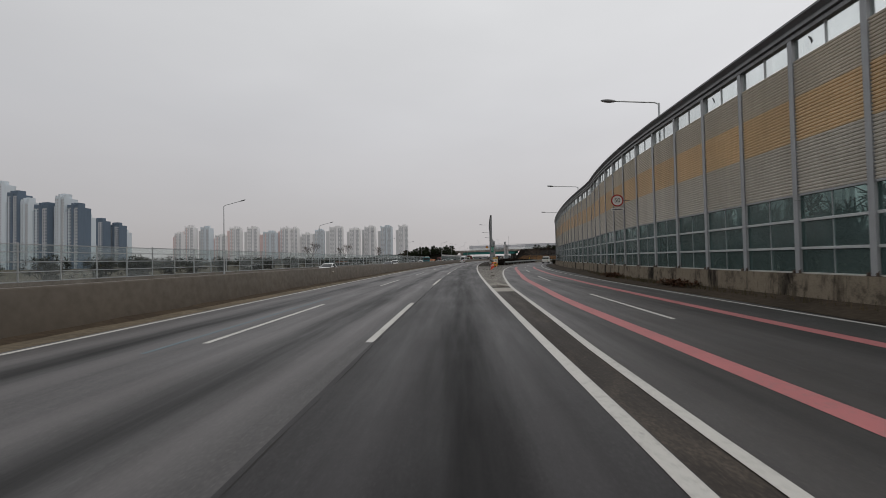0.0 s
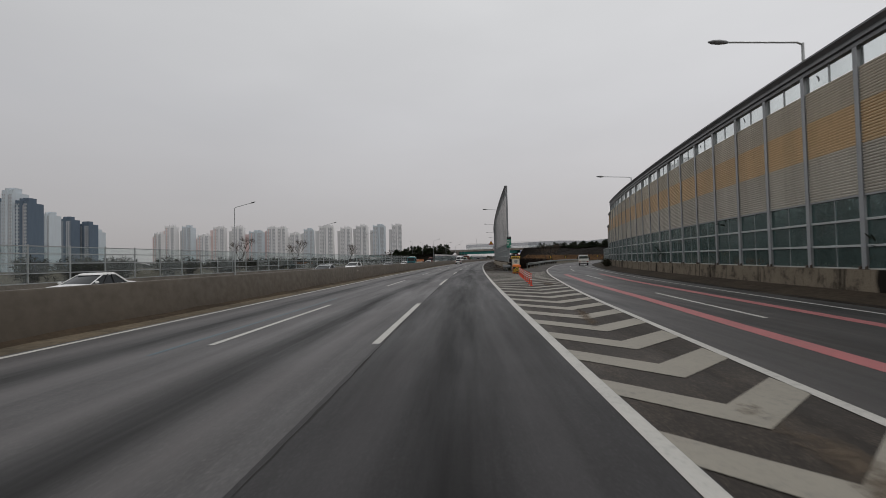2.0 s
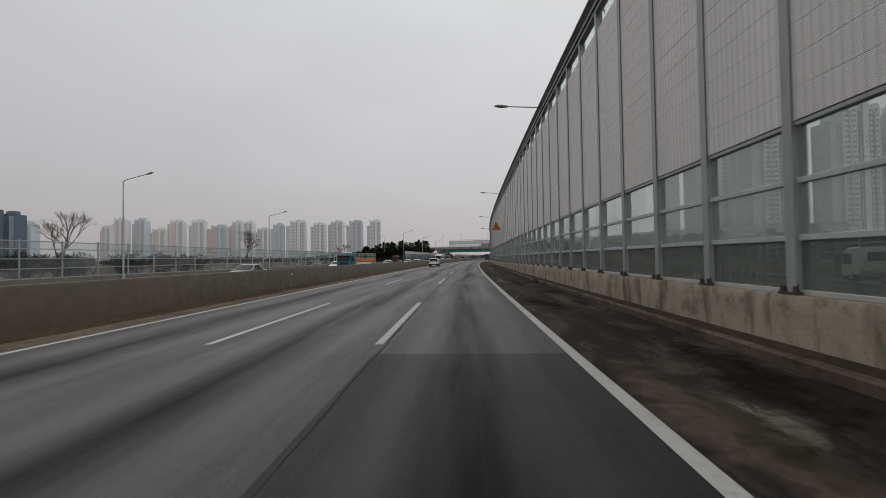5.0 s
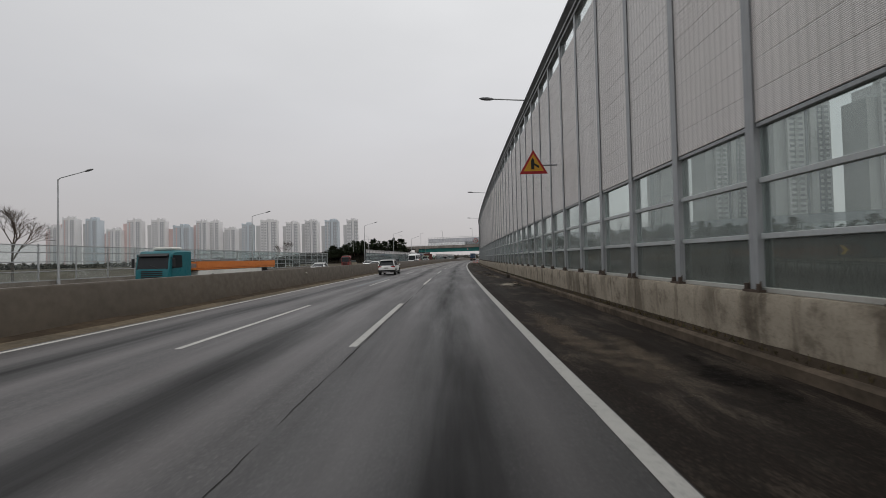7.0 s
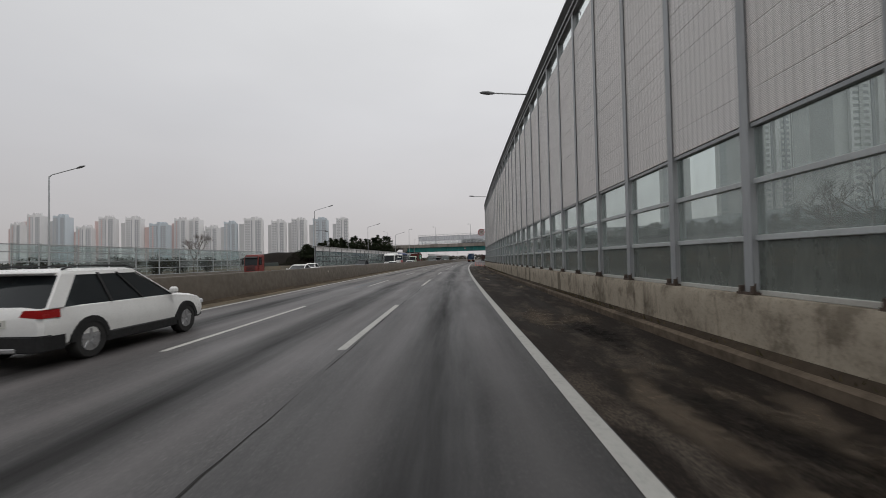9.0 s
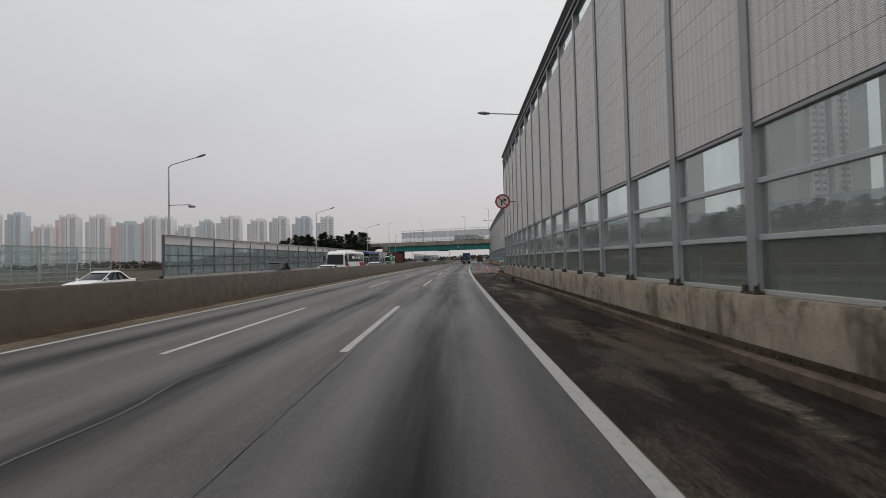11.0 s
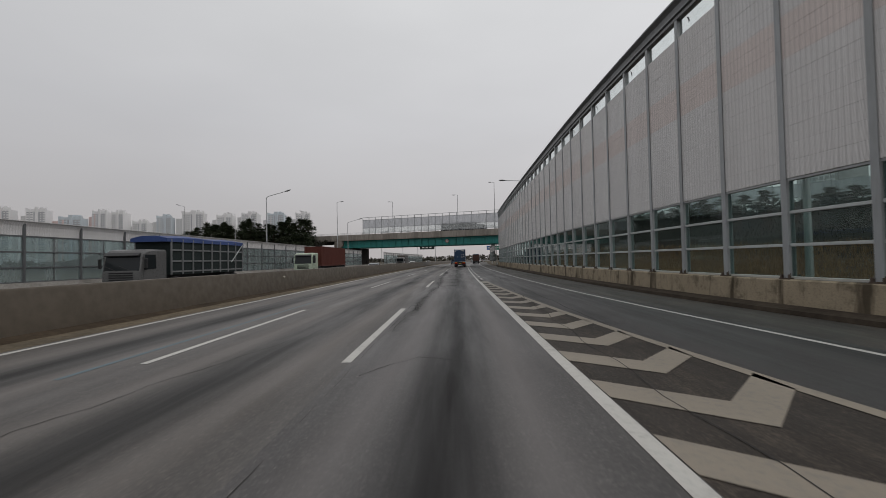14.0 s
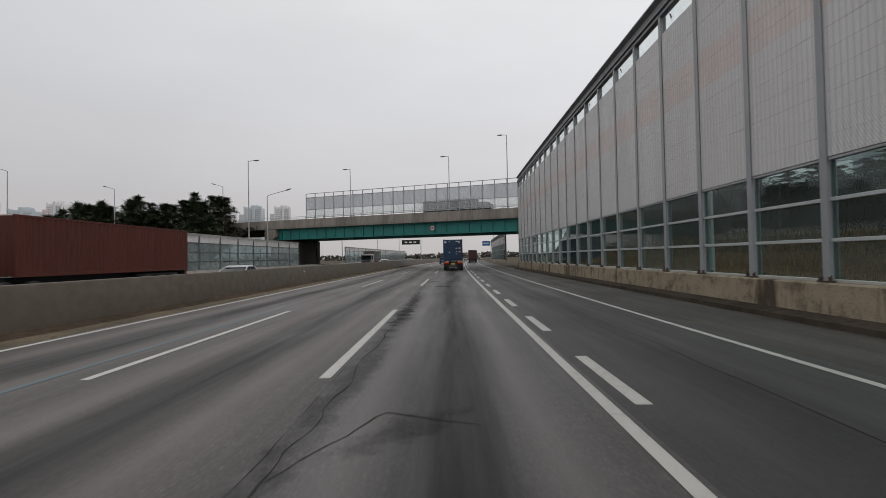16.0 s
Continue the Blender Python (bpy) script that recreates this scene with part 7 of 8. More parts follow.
th = thing("warning_cabinet", spot(95.6, 5.84, 0), "warning lamp cabinet with striped base and white map board", "warning sign")
part("striped_base", Shape().box(-0.48, 0.50, -0.04, 0.04, 0.05, 0.62).mesh("striped_base", BLACK_PLASTIC), th, label="black and yellow striped base board")
for k in range(5):
    x = -0.46 + 0.2 * k
    part("yellow_stripe", Shape().prism([(x, 0.60), (x + 0.09, 0.60), (x + 0.17, 0.07), (x + 0.08, 0.07)], -0.048, -0.04).mesh("yellow_stripe", YELLOW), th)
part("frame", Shape().box(-0.50, -0.44, 0, 0.06, 0.0, 1.9).box(0.46, 0.52, 0, 0.06, 0.0, 1.9).mesh("frame", STEEL_DARK), th)
bd = part("map_board", Shape().box(-0.44, 0.46, -0.03, 0.02, 0.72, 1.58, 0.01).mesh("map_board", surface("cream_board", (0.60, 0.55, 0.45), 0.5)), th, label="cream board with a grey shape")
part("grey_shape", Shape().prism([(-0.22, 1.35), (0.0, 1.42), (0.25, 1.40), (0.22, 1.15), (0.05, 1.0), (-0.15, 1.08)], -0.036, -0.03).mesh("grey_shape", surface("map_grey", (0.25, 0.26, 0.25), 0.6)), bd)
part("bar", Shape().box(-0.28, 0.28, -0.036, -0.03, 0.80, 0.88).mesh("bar", SIGN_BLACK), bd)
head = part("lamp_panel", Shape().box(-0.58, 0.58, -0.06, 0.10, 1.62, 1.88, 0.02).mesh("lamp_panel", YELLOW), th, label="yellow lamp panel")
for k in range(4):
    part("bar", Shape().box(-0.40 + 0.22 * k, -0.26 + 0.22 * k, -0.068, -0.06, 1.68, 1.80).mesh("bar", SIGN_BLACK), head)
beacon = part("beacon_bar", Shape().box(-0.50, 0.50, 0.0, 0.14, 1.98, 2.12, 0.03).tube((0, 0.06, 1.88), (0, 0.06, 2.0), 0.03).mesh("beacon_bar", BLACK_PLASTIC), th, label="black beacon bar")
part("red_lens", Shape().box(0.18, 0.48, -0.01, 0.15, 2.0, 2.13, 0.02).mesh("red_lens", RED_LENS), beacon)
part("white_lens", Shape().box(-0.08, 0.14, -0.01, 0.15, 2.0, 2.13, 0.02).mesh("white_lens", CLEAR_LENS), beacon)
part("plinth", Shape().box(-0.55, 0.6, -0.1, 0.6, 0.0, 0.06, 0.02).mesh("plinth", CONCRETE_PALE), th)

th = thing("number_board", spot(270.3, 5.36, -0.12), "small green and white board numbered 2 behind the guardrail nose", "road sign", "road signs")
part("post", Shape().box(-0.04, 0.04, 0.02, 0.08, 0.15, 1.75).mesh("post", STEEL_DARK), th)
pl = part("board", Shape().box(-0.23, 0.23, -0.01, 0.02, 1.40, 1.80, 0.01).mesh("board", SIGN_WHITE), th, label="white board")
part("green_field", Shape().box(-0.215, 0.215, -0.016, -0.01, 1.59, 1.785).mesh("green_field", SIGN_GREEN), pl, label="green field")
flat_text("2", 0.20, SIGN_WHITE, pl, Matrix.Translation((0.05, -0.02, 1.685)), "white numeral")
part("bar", Shape().box(-0.02, 0.16, -0.016, -0.01, 1.44, 1.53).mesh("bar", SIGN_BLACK), pl)

th = thing("kilometre_board", spot(289.2, -10.62, 1.2), "small green kilometre board on the median barrier", "road sign", "road signs")
part("post", Shape().tube((0, 0.04, 0), (0, 0.04, 1.7), 0.03).mesh("post", GALVANISED), th)
pl = part("board", Shape().box(-0.26, 0.26, -0.01, 0.02, 0.62, 1.62, 0.01).mesh("board", SIGN_GREEN), th, label="green board")
for z in (1.45, 1.05, 0.8):
    part("bar", Shape().box(-0.1, 0.1, -0.016, -0.01, z - 0.07, z + 0.07).mesh("bar", SIGN_WHITE), pl)

th, pl = round_sign(ov_m @ Matrix.Translation((33.5, 0.60, 6.75)), "round height limit sign on the overpass girder", 0.45, 0.1)
for z in (-0.08, 0.08):
    part("bar", Shape().box(-0.2, 0.2, -0.01, -0.002, z - 0.05, z + 0.05).mesh("bar", SIGN_BLACK), pl)


# ---- earthworks ----
CREST_R = curve_of([(225, 104), (262, 68), (290, 60), (323, 58), (350, 54), (368, 44), (380, 32), (389, 21)])
FOOT_R = curve_of([(225, 74), (245, 54), (262, 40), (280, 28), (300, 24), (340, 21), (372, 15), (389, 12.5)])


def bank(foot, crest, s0, s1, z_top, step=3.0, rows=9):
    """A slope from foot to crest, uneven, with a level top and a plain slope behind."""
    sh = Shape()
    sh.uv = []
    n = int((s1 - s0) / step)
    for k in range(n + 1):
        s = s0 + (s1 - s0) * k / n
        a, b_ = foot(s), crest(s)
        zt = z_top(s)
        for i in range(rows + 1):
            u = i / rows
            l = a + (b_ - a) * u if i < rows else b_ + (14 if b_ > 0 else -14)
            z = zt * (3 * u * u - 2 * u**3) if i < rows else zt
            p = at(s, l, -0.1 + z)
            p.z += 0.35 * noise.noise((p.x * 0.15, p.y * 0.15, 0)) * (0 if i in (0,) else 1)
            sh.v.append(tuple(p))
            sh.uv.append((l, s))
        back = b_ + (14 if b_ > 0 else -14) * 2.2
        sh.v.append(tuple(at(s, back, -0.3)))
        sh.uv.append((back, s))
    m = rows + 2
    for k in range(n):
        for i in range(rows + 1):
            sh.f.append((k * m + i, k * m + i + 1, (k + 1) * m + i + 1, (k + 1) * m + i))
            sh.mi.append(0)
    low = len(sh.v)             # plain face that closes the near end
    for i in range(m):
        x, y, _ = sh.v[i]
        sh.v.append((x, y, -0.3))
        sh.uv.append(sh.uv[i])
    for i in range(m - 1):
        sh.f.append((i, low + i, low + i + 1, i + 1))
        sh.mi.append(0)
    return sh


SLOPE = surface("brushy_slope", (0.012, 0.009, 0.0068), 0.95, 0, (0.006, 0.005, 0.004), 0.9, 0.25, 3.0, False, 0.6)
TOP_R = curve_of([(225, 5.8), (262, 6.3), (300, 6.8), (325, 7.2), (350, 8.5), (370, 9.5), (389, 9.6)])
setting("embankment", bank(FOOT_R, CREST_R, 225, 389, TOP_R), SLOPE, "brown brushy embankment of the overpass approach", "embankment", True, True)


def bank_left_z(x, y):
    """Height of the left approach bank in the overpass's own axes."""
    u = min(1.0, max(0.0, (y + 19.0) / 17.0))
    return 7.7 * (3 * u * u - 2 * u**3) * min(1.0, max(0.0, (x + 150) / 60.0)) - 0.1


sh = Shape()
NX, NY = 40, 14
for i in range(NX + 1):
    for j in range(NY + 1):
        x, y = -150 + 149.0 * i / NX, -21 + 40.0 * j / NY
        w = ov_m @ Vector((x, y, bank_left_z(x, y)))
        w.z += 0.3 * noise.noise((w.x * 0.2, w.y * 0.2, 0)) if 0 < j else 0
        sh.v.append(tuple(w))
for i in range(NX):
    for j in range(NY):
        k = i * (NY + 1) + j
        sh.f.append((k, k + NY + 1, k + NY + 2, k + 1))
        sh.mi.append(0)
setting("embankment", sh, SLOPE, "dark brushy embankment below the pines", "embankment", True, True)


def crest_fence(line, s0, s1, z, step, label):
    base = spot(s0, line(s0), z(s0))
    th = thing("noise_fence", base, label, "noise barrier", "noise barriers")
    inv = base.inverted()
    post = Shape().box(-0.06, 0.06, -0.06, 0.06, -0.5, 4.15).mesh("post", STEEL_GREY)
    sheet = Shape().box(-0.02, 0.02, 0.06, step - 0.06, 2.05, 4.0).mesh("sheet", bpy.data.materials["milky_fence_sheet"])
    low = Shape().box(-0.015, 0.015, 0.06, step - 0.06, 0.05, 1.95).mesh("pane", bpy.data.materials["pale_fence_pane"])
    rail = Shape().box(-0.04, 0.04, 0.0, step, -0.04, 0.04).mesh("rail", STEEL_GREY)
    n = int((s1 - s0) / step)
    for k in range(n):
        a, b_ = at(s0 + step * k, line(s0 + step * k), z(s0 + step * k)), at(s0 + step * (k + 1), line(s0 + step * (k + 1)), z(s0 + step * (k + 1)))
        d = b_ - a
        lean = Matrix.Identity(4)
        flat_len = math.hypot(d.x, d.y)
        lean[2][1] = d.z / flat_len
        m = inv @ Matrix.Translation(a) @ Matrix.Rotation(math.atan2(-d.x, d.y), 4, "Z") @ lean @ Matrix.Diagonal((1, flat_len / step, 1, 1))
        part("post", post, th, m)
        part("sheet", sheet, th, m)
        part("pane", low, th, m)
        for h in (0.02, 2.0, 4.05):
            part("rail", rail, th, m @ Matrix.Translation((0, 0, h)))
    return th


crest_fence(lambda s: CREST_R(s) + 1.2, 228, 388, lambda s: TOP_R(s) - 0.05, 4.0, "milky noise fence along the overpass approach")
low_barrier("noise_fence", "clear fence along a side road behind the opposite carriageway", -60.0, 236, 14, 4.0, 0.3, (0.45, 1.6, 2.9, 4.2, 5.0), 5.15, False)
street_lamp(spot(384.0, -29.5), 16.2, 1.3, 0.05, "tall slim street lamp beside the overpass")
for dx, lat_y, z0, h in ((17.4, 0.85, 8.3, 10.0), (36.6, 0.85, 8.3, 10.6), (46.6, 0.85, 8.3, 13.2)):
    street_lamp(ov_m @ Matrix.Translation((dx, lat_y, z0)) @ Matrix.Rotation(radians(180), 4, "Z"), h, 1.2, 0.05, "tall slim street lamp standing on the overpass")
for s, lat, h in ((388.6, -71.0, 10.0), (404.0, -66.5, 9.5), (404.5, -45.0, 9.5)):
    street_lamp(spot(s, lat, 6.8, 180), h, 2.0, 0.5, "street lamp on the side road among the pines")


# ---- planting ----
def leaf_mat(name, a, b_):
    m, nt, b = nodes_of(name)
    g = nt.nodes.new("ShaderNodeNewGeometry")
    n1 = tex_noise(nt, 0.7, 3.0, 0.6, place_of(nt))
    col = blend(nt, g.outputs["Random Per Island"], a, b_)
    col = blend(nt, span(nt, n1, 0.35, 0.7, 0.0, 0.5), col, tuple(c * 0.5 for c in a))
    nt.links.new(col, b.inputs["Base Color"])
    b.inputs["Roughness"].default_value = 0.85
    b.inputs["Specular IOR Level"].default_value = 0.1
    return m


NEEDLES = leaf_mat("pine_needles", (0.040, 0.056, 0.034), (0.085, 0.098, 0.056))
SHRUB = leaf_mat("dark_shrub_leaves", (0.016, 0.019, 0.010), (0.036, 0.032, 0.018))
DRY = leaf_mat("dry_grass_blades", (0.20, 0.105, 0.050), (0.085, 0.044, 0.023))
GOLD = leaf_mat("bleached_grass_blades", (0.29, 0.175, 0.088), (0.15, 0.085, 0.043))
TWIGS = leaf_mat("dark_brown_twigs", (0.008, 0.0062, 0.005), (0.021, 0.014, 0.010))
BARK = surface("grey_brown_bark", (0.085, 0.066, 0.052), 0.9, 0, (0.04, 0.03, 0.025), 0.6, 2.0, 14.0, True, 0.5)


def clump(sh, c, r, n, rng, flat=0.7, thin=0.17):
    """A spray of narrow blades round a twig end."""
    for _ in range(n):
        d = Vector((rng.gauss(0, 1), rng.gauss(0, 1), rng.gauss(0.25, 0.8) * flat)).normalized()
        side = d.cross(Vector((rng.random() - 0.5, rng.random() - 0.5, 1))).normalized() * r * thin
        p = c + d * r * 0.15
        q = c + d * r * (0.7 + 0.5 * rng.random())
        sh.add([p - side, p + side, q + side * 0.5, q - side * 0.5], [(0, 1, 2, 3)])


def pine(seed, h):
    rng = random.Random(seed)
    th = thing("pine_tree", Matrix.Identity(4), "dark green pine with an uneven layered crown", "tree", "pines")
    tr = Shape()
    pts = [Vector((0, 0, -0.3))]
    for i in range(5):
        pts.append(Vector((rng.uniform(-0.12, 0.12) * i, rng.uniform(-0.12, 0.12) * i, h * (i + 1) / 5.4)))
    for i in range(5):
        tr.tube(pts[i], pts[i + 1], 0.16 * (1 - i / 6.0) * h / 6, 0.16 * (1 - (i + 1) / 6.0) * h / 6, 7)
    cr = Shape()
    levels = 9
    for lv in range(levels):
        u = lv / (levels - 1)
        z = h * (0.12 + 0.86 * u)
        reach = h * (0.33 * (1 - u) ** 0.7 + 0.035) * rng.uniform(0.75, 1.2)
        for k in range(rng.randint(3, 5)):
            a = rng.uniform(0, 2 * math.pi)
            L = reach * rng.uniform(0.55, 1.15)
            i = min(4, int(u * 5))
            root = pts[i].lerp(pts[i + 1], 0.5)
            root.z = z
            tip = root + Vector((L * math.cos(a), L * math.sin(a), L * rng.uniform(0.0, 0.4)))
            tr.tube(root, tip, 0.03 * h / 6, 0.01, 4, False)
            for j in range(4):
                f_ = 0.35 + 0.65 * j / 3
                c = root.lerp(tip, f_) + Vector((rng.gauss(0, 0.12), rng.gauss(0, 0.12), rng.gauss(0.05, 0.1))) * h / 6
                clump(cr, c, 0.46 * h / 6 * rng.uniform(0.7, 1.3), 22, rng, 0.7, 0.085)
    clump(cr, pts[5] + Vector((0, 0, h * 0.04)), 0.4 * h / 6, 22, rng, 0.9, 0.085)
    part("trunk", tr.mesh("trunk", BARK, False, 0, False), th)
    part("crown", cr.mesh("crown", NEEDLES, False, 0, False), th)
    return th


rng = random.Random(7)
made = [pine(11, 6.0), pine(12, 5.2), pine(13, 6.6), pine(14, 4.8)]
for k in range(48):
    x = -1.5 - 56 * ((k * 0.618) % 1.0)
    y = -13.5 + 9.5 * ((k * 0.381 + 0.13) % 1.0)
    big = 1.0 + 0.30 * (-x / 40.0)
    m = ov_m @ Matrix.Translation((x, y, bank_left_z(x, y) - 0.1)) @ Matrix.Rotation(rng.uniform(0, 6.28), 4, "Z") @ Matrix.Diagonal((1.15 * big, 1.15 * big, big * rng.uniform(0.8, 1.15), 1))
    if k < 4:
        made[k].matrix_basis = m
    else:
        copy_thing(made[k % 4], m)
small = [pine(21, 3.4), pine(22, 2.7), pine(23, 2.2)]
for k in range(104):
    s = 228 + 150 * ((k * 0.618 + 0.2) % 1.0)
    u = 0.80 + 0.17 * ((k * 0.381) % 1.0)
    m = spot(s, FOOT_R(s) + (CREST_R(s) - FOOT_R(s)) * u, TOP_R(s) * (3 * u * u - 2 * u**3) - 0.25, rng.uniform(0, 360)) @ Matrix.Diagonal((1.5, 1.5, rng.uniform(0.75, 1.15), 1))
    if k < 3:
        small[k].matrix_basis = m
    else:
        copy_thing(small[k % 3], m)


def shrub(seed, r):
    g = random.Random(seed)
    th = thing("shrub", Matrix.Identity(4), "dark evergreen shrub behind the clear fence", "shrub", "shrubs")
    tr, cr = Shape(), Shape()
    for k in range(16):
        a, e = g.uniform(0, 6.28), g.uniform(0.5, 1.45)
        tip = Vector((r * math.cos(a) * math.cos(e) * 1.25, r * math.sin(a) * math.cos(e) * 1.25, r * (0.3 + 1.15 * math.sin(e))))
        tr.tube((0, 0, -0.2), tip, 0.05, 0.015, 5, False)
        for j in range(7):
            clump(cr, tip * (0.45 + 0.09 * j) + Vector((g.gauss(0, 0.2), g.gauss(0, 0.2), g.gauss(0, 0.18))) * r, 0.26 * r, 16, g, 0.7, 0.08)
    part("stem", tr.mesh("stem", BARK, False, 0, False), th)
    part("foliage", cr.mesh("foliage", SHRUB, False, 0, False), th)
    return th


sb = shrub(5, 1.9)
sb.matrix_basis = spot(55.5, -44.0)
for s, lat in ((58.5, -45.5), (88, -44.5), (92, -46), (128, -44.5), (133, -45.5), (140, -44.2), (147, -46), (156, -44.6), (161, -45.5), (164, -44.5), (169, -45.2), (236, -46), (243, -45), (250, -47), (256, -45), (232, -52), (247, -53)) + tuple((18 + 6.1 * k, -42.6 - 1.4 * ((k * 0.618) % 1.0)) for k in range(24)):
    copy_thing(sb, spot(s, lat, 0, rng.uniform(0, 360)))


def bare_tree(m, seed, h):
    g = random.Random(seed)
    th = thing("bare_tree", m, "leafless winter tree with fine grey branches", "tree", "bare trees")
    sh = Shape()

    def grow(p, d, L, r, depth):
        q = p + d * L
        sh.tube(p, q, r, r * 0.66, 5 if depth > 2 else 3, False)
        if depth == 0:
            return
        for _ in range(3 if depth > 1 else 4):
            nd = (d + Vector((g.gauss(0, 0.42), g.gauss(0, 0.42), g.gauss(0.12, 0.25)))).normalized()
            grow(p.lerp(q, g.uniform(0.6, 1.0)), nd, L * g.uniform(0.6, 0.82), r * 0.6, depth - 1)
    grow(Vector((0, 0, -0.2)), Vector((0, 0, 1)), h * 0.27, 0.012 * h, 6)
    part("crown", sh.mesh("crown", BARK, False, 0, False), th)
    return th


bt = bare_tree(spot(181.5, -43.5), 3, 11.5)
for s, lat in ((146.0, -46.0), (128.0, -50.0), (262.0, -52.0)):
    copy_thing(bt, spot(s, lat, 0, 70))
bare_tree(spot(298, 38.0, 2.0), 21, 11.0)
bt2 = bare_tree(spot(200, 25.5), 8, 10.0)
copy_thing(bt2, spot(206, 24.0, 0, 40))

# planting behind the barriers, seen through their panes
hedge = shrub(9, 1.5)
tagged(hedge, "dark evergreen hedge shrub behind the noise barrier", group="hedge shrubs")
hedge.matrix_basis = spot(6.0, 14.5)
for k in range(44):
    s = 8.0 + 2.3 * k
    copy_thing(hedge, spot(s, WALL_A_LAT(s) + rng.uniform(2.2, 4.0), rng.uniform(-0.3, 0.2), rng.uniform(0, 360)) @ Matrix.Diagonal((1.35, 1.35, rng.uniform(1.5, 1.9), 1)))
for s, k in ((104.5, 0.42), (107.0, 0.55), (109.5, 0.40)):
    copy_thing(hedge, spot(s, WALL_A_LAT(s) - 0.8, -0.05, 70 * k) @ Matrix.Scale(k, 4))
dead = Shape()
gd = random.Random(17)
for k in range(60):
    clump(dead, Vector((gd.gauss(0, 0.22), gd.gauss(0, 0.9), gd.uniform(0.1, 0.5))), 0.3, 9, gd)
dead_me = dead.mesh("dead_shrub", leaf_mat("dead_brown_twigs", (0.12, 0.06, 0.035), (0.06, 0.034, 0.022)), False, 0, False)
for s in (22.5, 33.0):
    ob = new("dead_shrub", dead_me)
    ob.matrix_basis = spot(s, WALL_A_LAT(s) - 0.62, 0.1, gd.uniform(-8, 8)) @ Matrix.Diagonal((0.8, 0.8, 0.6, 1))
    tagged(ob, "brown dead shrub at the foot of the plinth", "shrub", "dead shrubs")

# overhead boards far down the road
for s, lat, w, h, z, mat, lb in ((500.0, -22.0, 7.5, 1.9, 7.2, SIGN_BLACK, "dark matrix board on a far gantry"), (560.0, 9.0, 4.2, 2.6, 7.5, surface("sign_blue", (0.03, 0.10, 0.30), 0.5), "blue direction board far down the road"), (562.0, 13.6, 4.2, 2.6, 7.5, SIGN_GREEN, "green direction board far down the road")):
    th = thing("gantry_sign", spot(s, lat), lb, "road sign", "road signs")
    part("board", Shape().box(-w / 2, w / 2, -0.06, 0.06, z, z + h, 0.02).mesh("board", mat), th)
    part("mast", Shape().tube((w / 2 + 0.4, 0.1, -0.2), (w / 2 + 0.4, 0.1, z + h), 0.16, 0.12, 10).tube((w / 2 + 0.4, 0.1, z + h * 0.7), (-w / 2, 0.1, z + h * 0.7), 0.08, None, 8).mesh("mast", GALVANISED, True), th)
    for k in range(3):
        part("bar", Shape().box(-w * 0.35 + k * w * 0.25, -w * 0.2 + k * w * 0.25, -0.066, -0.06, z + h * 0.35, z + h * 0.65).mesh("bar", SIGN_WHITE), th)

# brush and dry grass on the slopes
g = random.Random(31)
def blades(count, s0, s1, u0, u1, w, h, mat, name, label, category, lift=0.0):
    """Upright blades or twigs strewn over the right-hand slope."""
    sh = Shape()
    for k in range(count):
        s, u = g.uniform(s0, s1), g.uniform(u0, u1)
        uu = max(0.0, u)
        c = at(s, FOOT_R(s) + (CREST_R(s) - FOOT_R(s)) * u, TOP_R(s) * (3 * uu * uu - 2 * uu**3) - 0.25 + lift)
        hh, a = g.uniform(*h) * (0.6 + 0.8 * abs(noise.noise((s * 0.3, u * 9, 1)))), g.uniform(0, 3.14)
        ww = g.uniform(*w)
        if (c - at(s, 0, 0)).length < (WALL_C_LAT(s) + 1.2 if s > 287.5 else ENTRY_EDGE(s) + 2.2):
            continue
        d = Vector((ww * math.cos(a), ww * math.sin(a), 0))
        sh.add([c - d, c + d, c + Vector((g.gauss(0, 0.2) * hh, g.gauss(0, 0.2) * hh, hh))], [(0, 1, 2)])
    tagged(new(name, sh.mesh(name, mat, False, 0, False)), label, category, kind="stuff")


turf = Shape()
turf.uv = []
for k in range(89):
    s = 246 + 1.5 * k
    for i in range(9):
        u = -0.5 + (0.76 + 0.05 * noise.noise((s * 0.2, 1, 1))) * i / 8
        uu = max(0.0, u)
        l = FOOT_R(s) + (CREST_R(s) - FOOT_R(s)) * u
        l = max(l, WALL_C_LAT(s) + 0.6 if s > 287.5 else ENTRY_EDGE(s) + 2.0)
        p = at(s, l, TOP_R(s) * (3 * uu * uu - 2 * uu**3) - 0.04)
        p.z += 0.25 * noise.noise((p.x * 0.35, p.y * 0.35, 3)) + (0.15 if u > 0 else 0.0)
        turf.v.append(tuple(p))
        turf.uv.append((l, s))
for k in range(88):
    for i in range(8):
        a = k * 9 + i
        turf.f.append((a, a + 1, a + 10, a + 9))
        turf.mi.append(0)
setting("dry_turf", turf, surface("matted_dry_grass", (0.058, 0.032, 0.0165), 0.95, 0, (0.020, 0.012, 0.008), 1.0, 0.35, 5.0, False, 0.6), "matted red-brown dry grass at the embankment's foot", "verge", True)
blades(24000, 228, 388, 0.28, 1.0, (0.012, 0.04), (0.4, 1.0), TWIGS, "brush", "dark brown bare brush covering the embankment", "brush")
blades(52000, 246, 378, -0.55, 0.37, (0.012, 0.035), (0.4, 0.9), DRY, "dry_grass", "red-brown dry winter grass at the embankment's foot", "grass", 0.12)
blades(46000, 246, 378, -0.1, 0.40, (0.014, 0.034), (0.40, 0.95), GOLD, "dry_grass", "bleached golden grass heads along the embankment", "grass", 0.30)
sh = Shape()
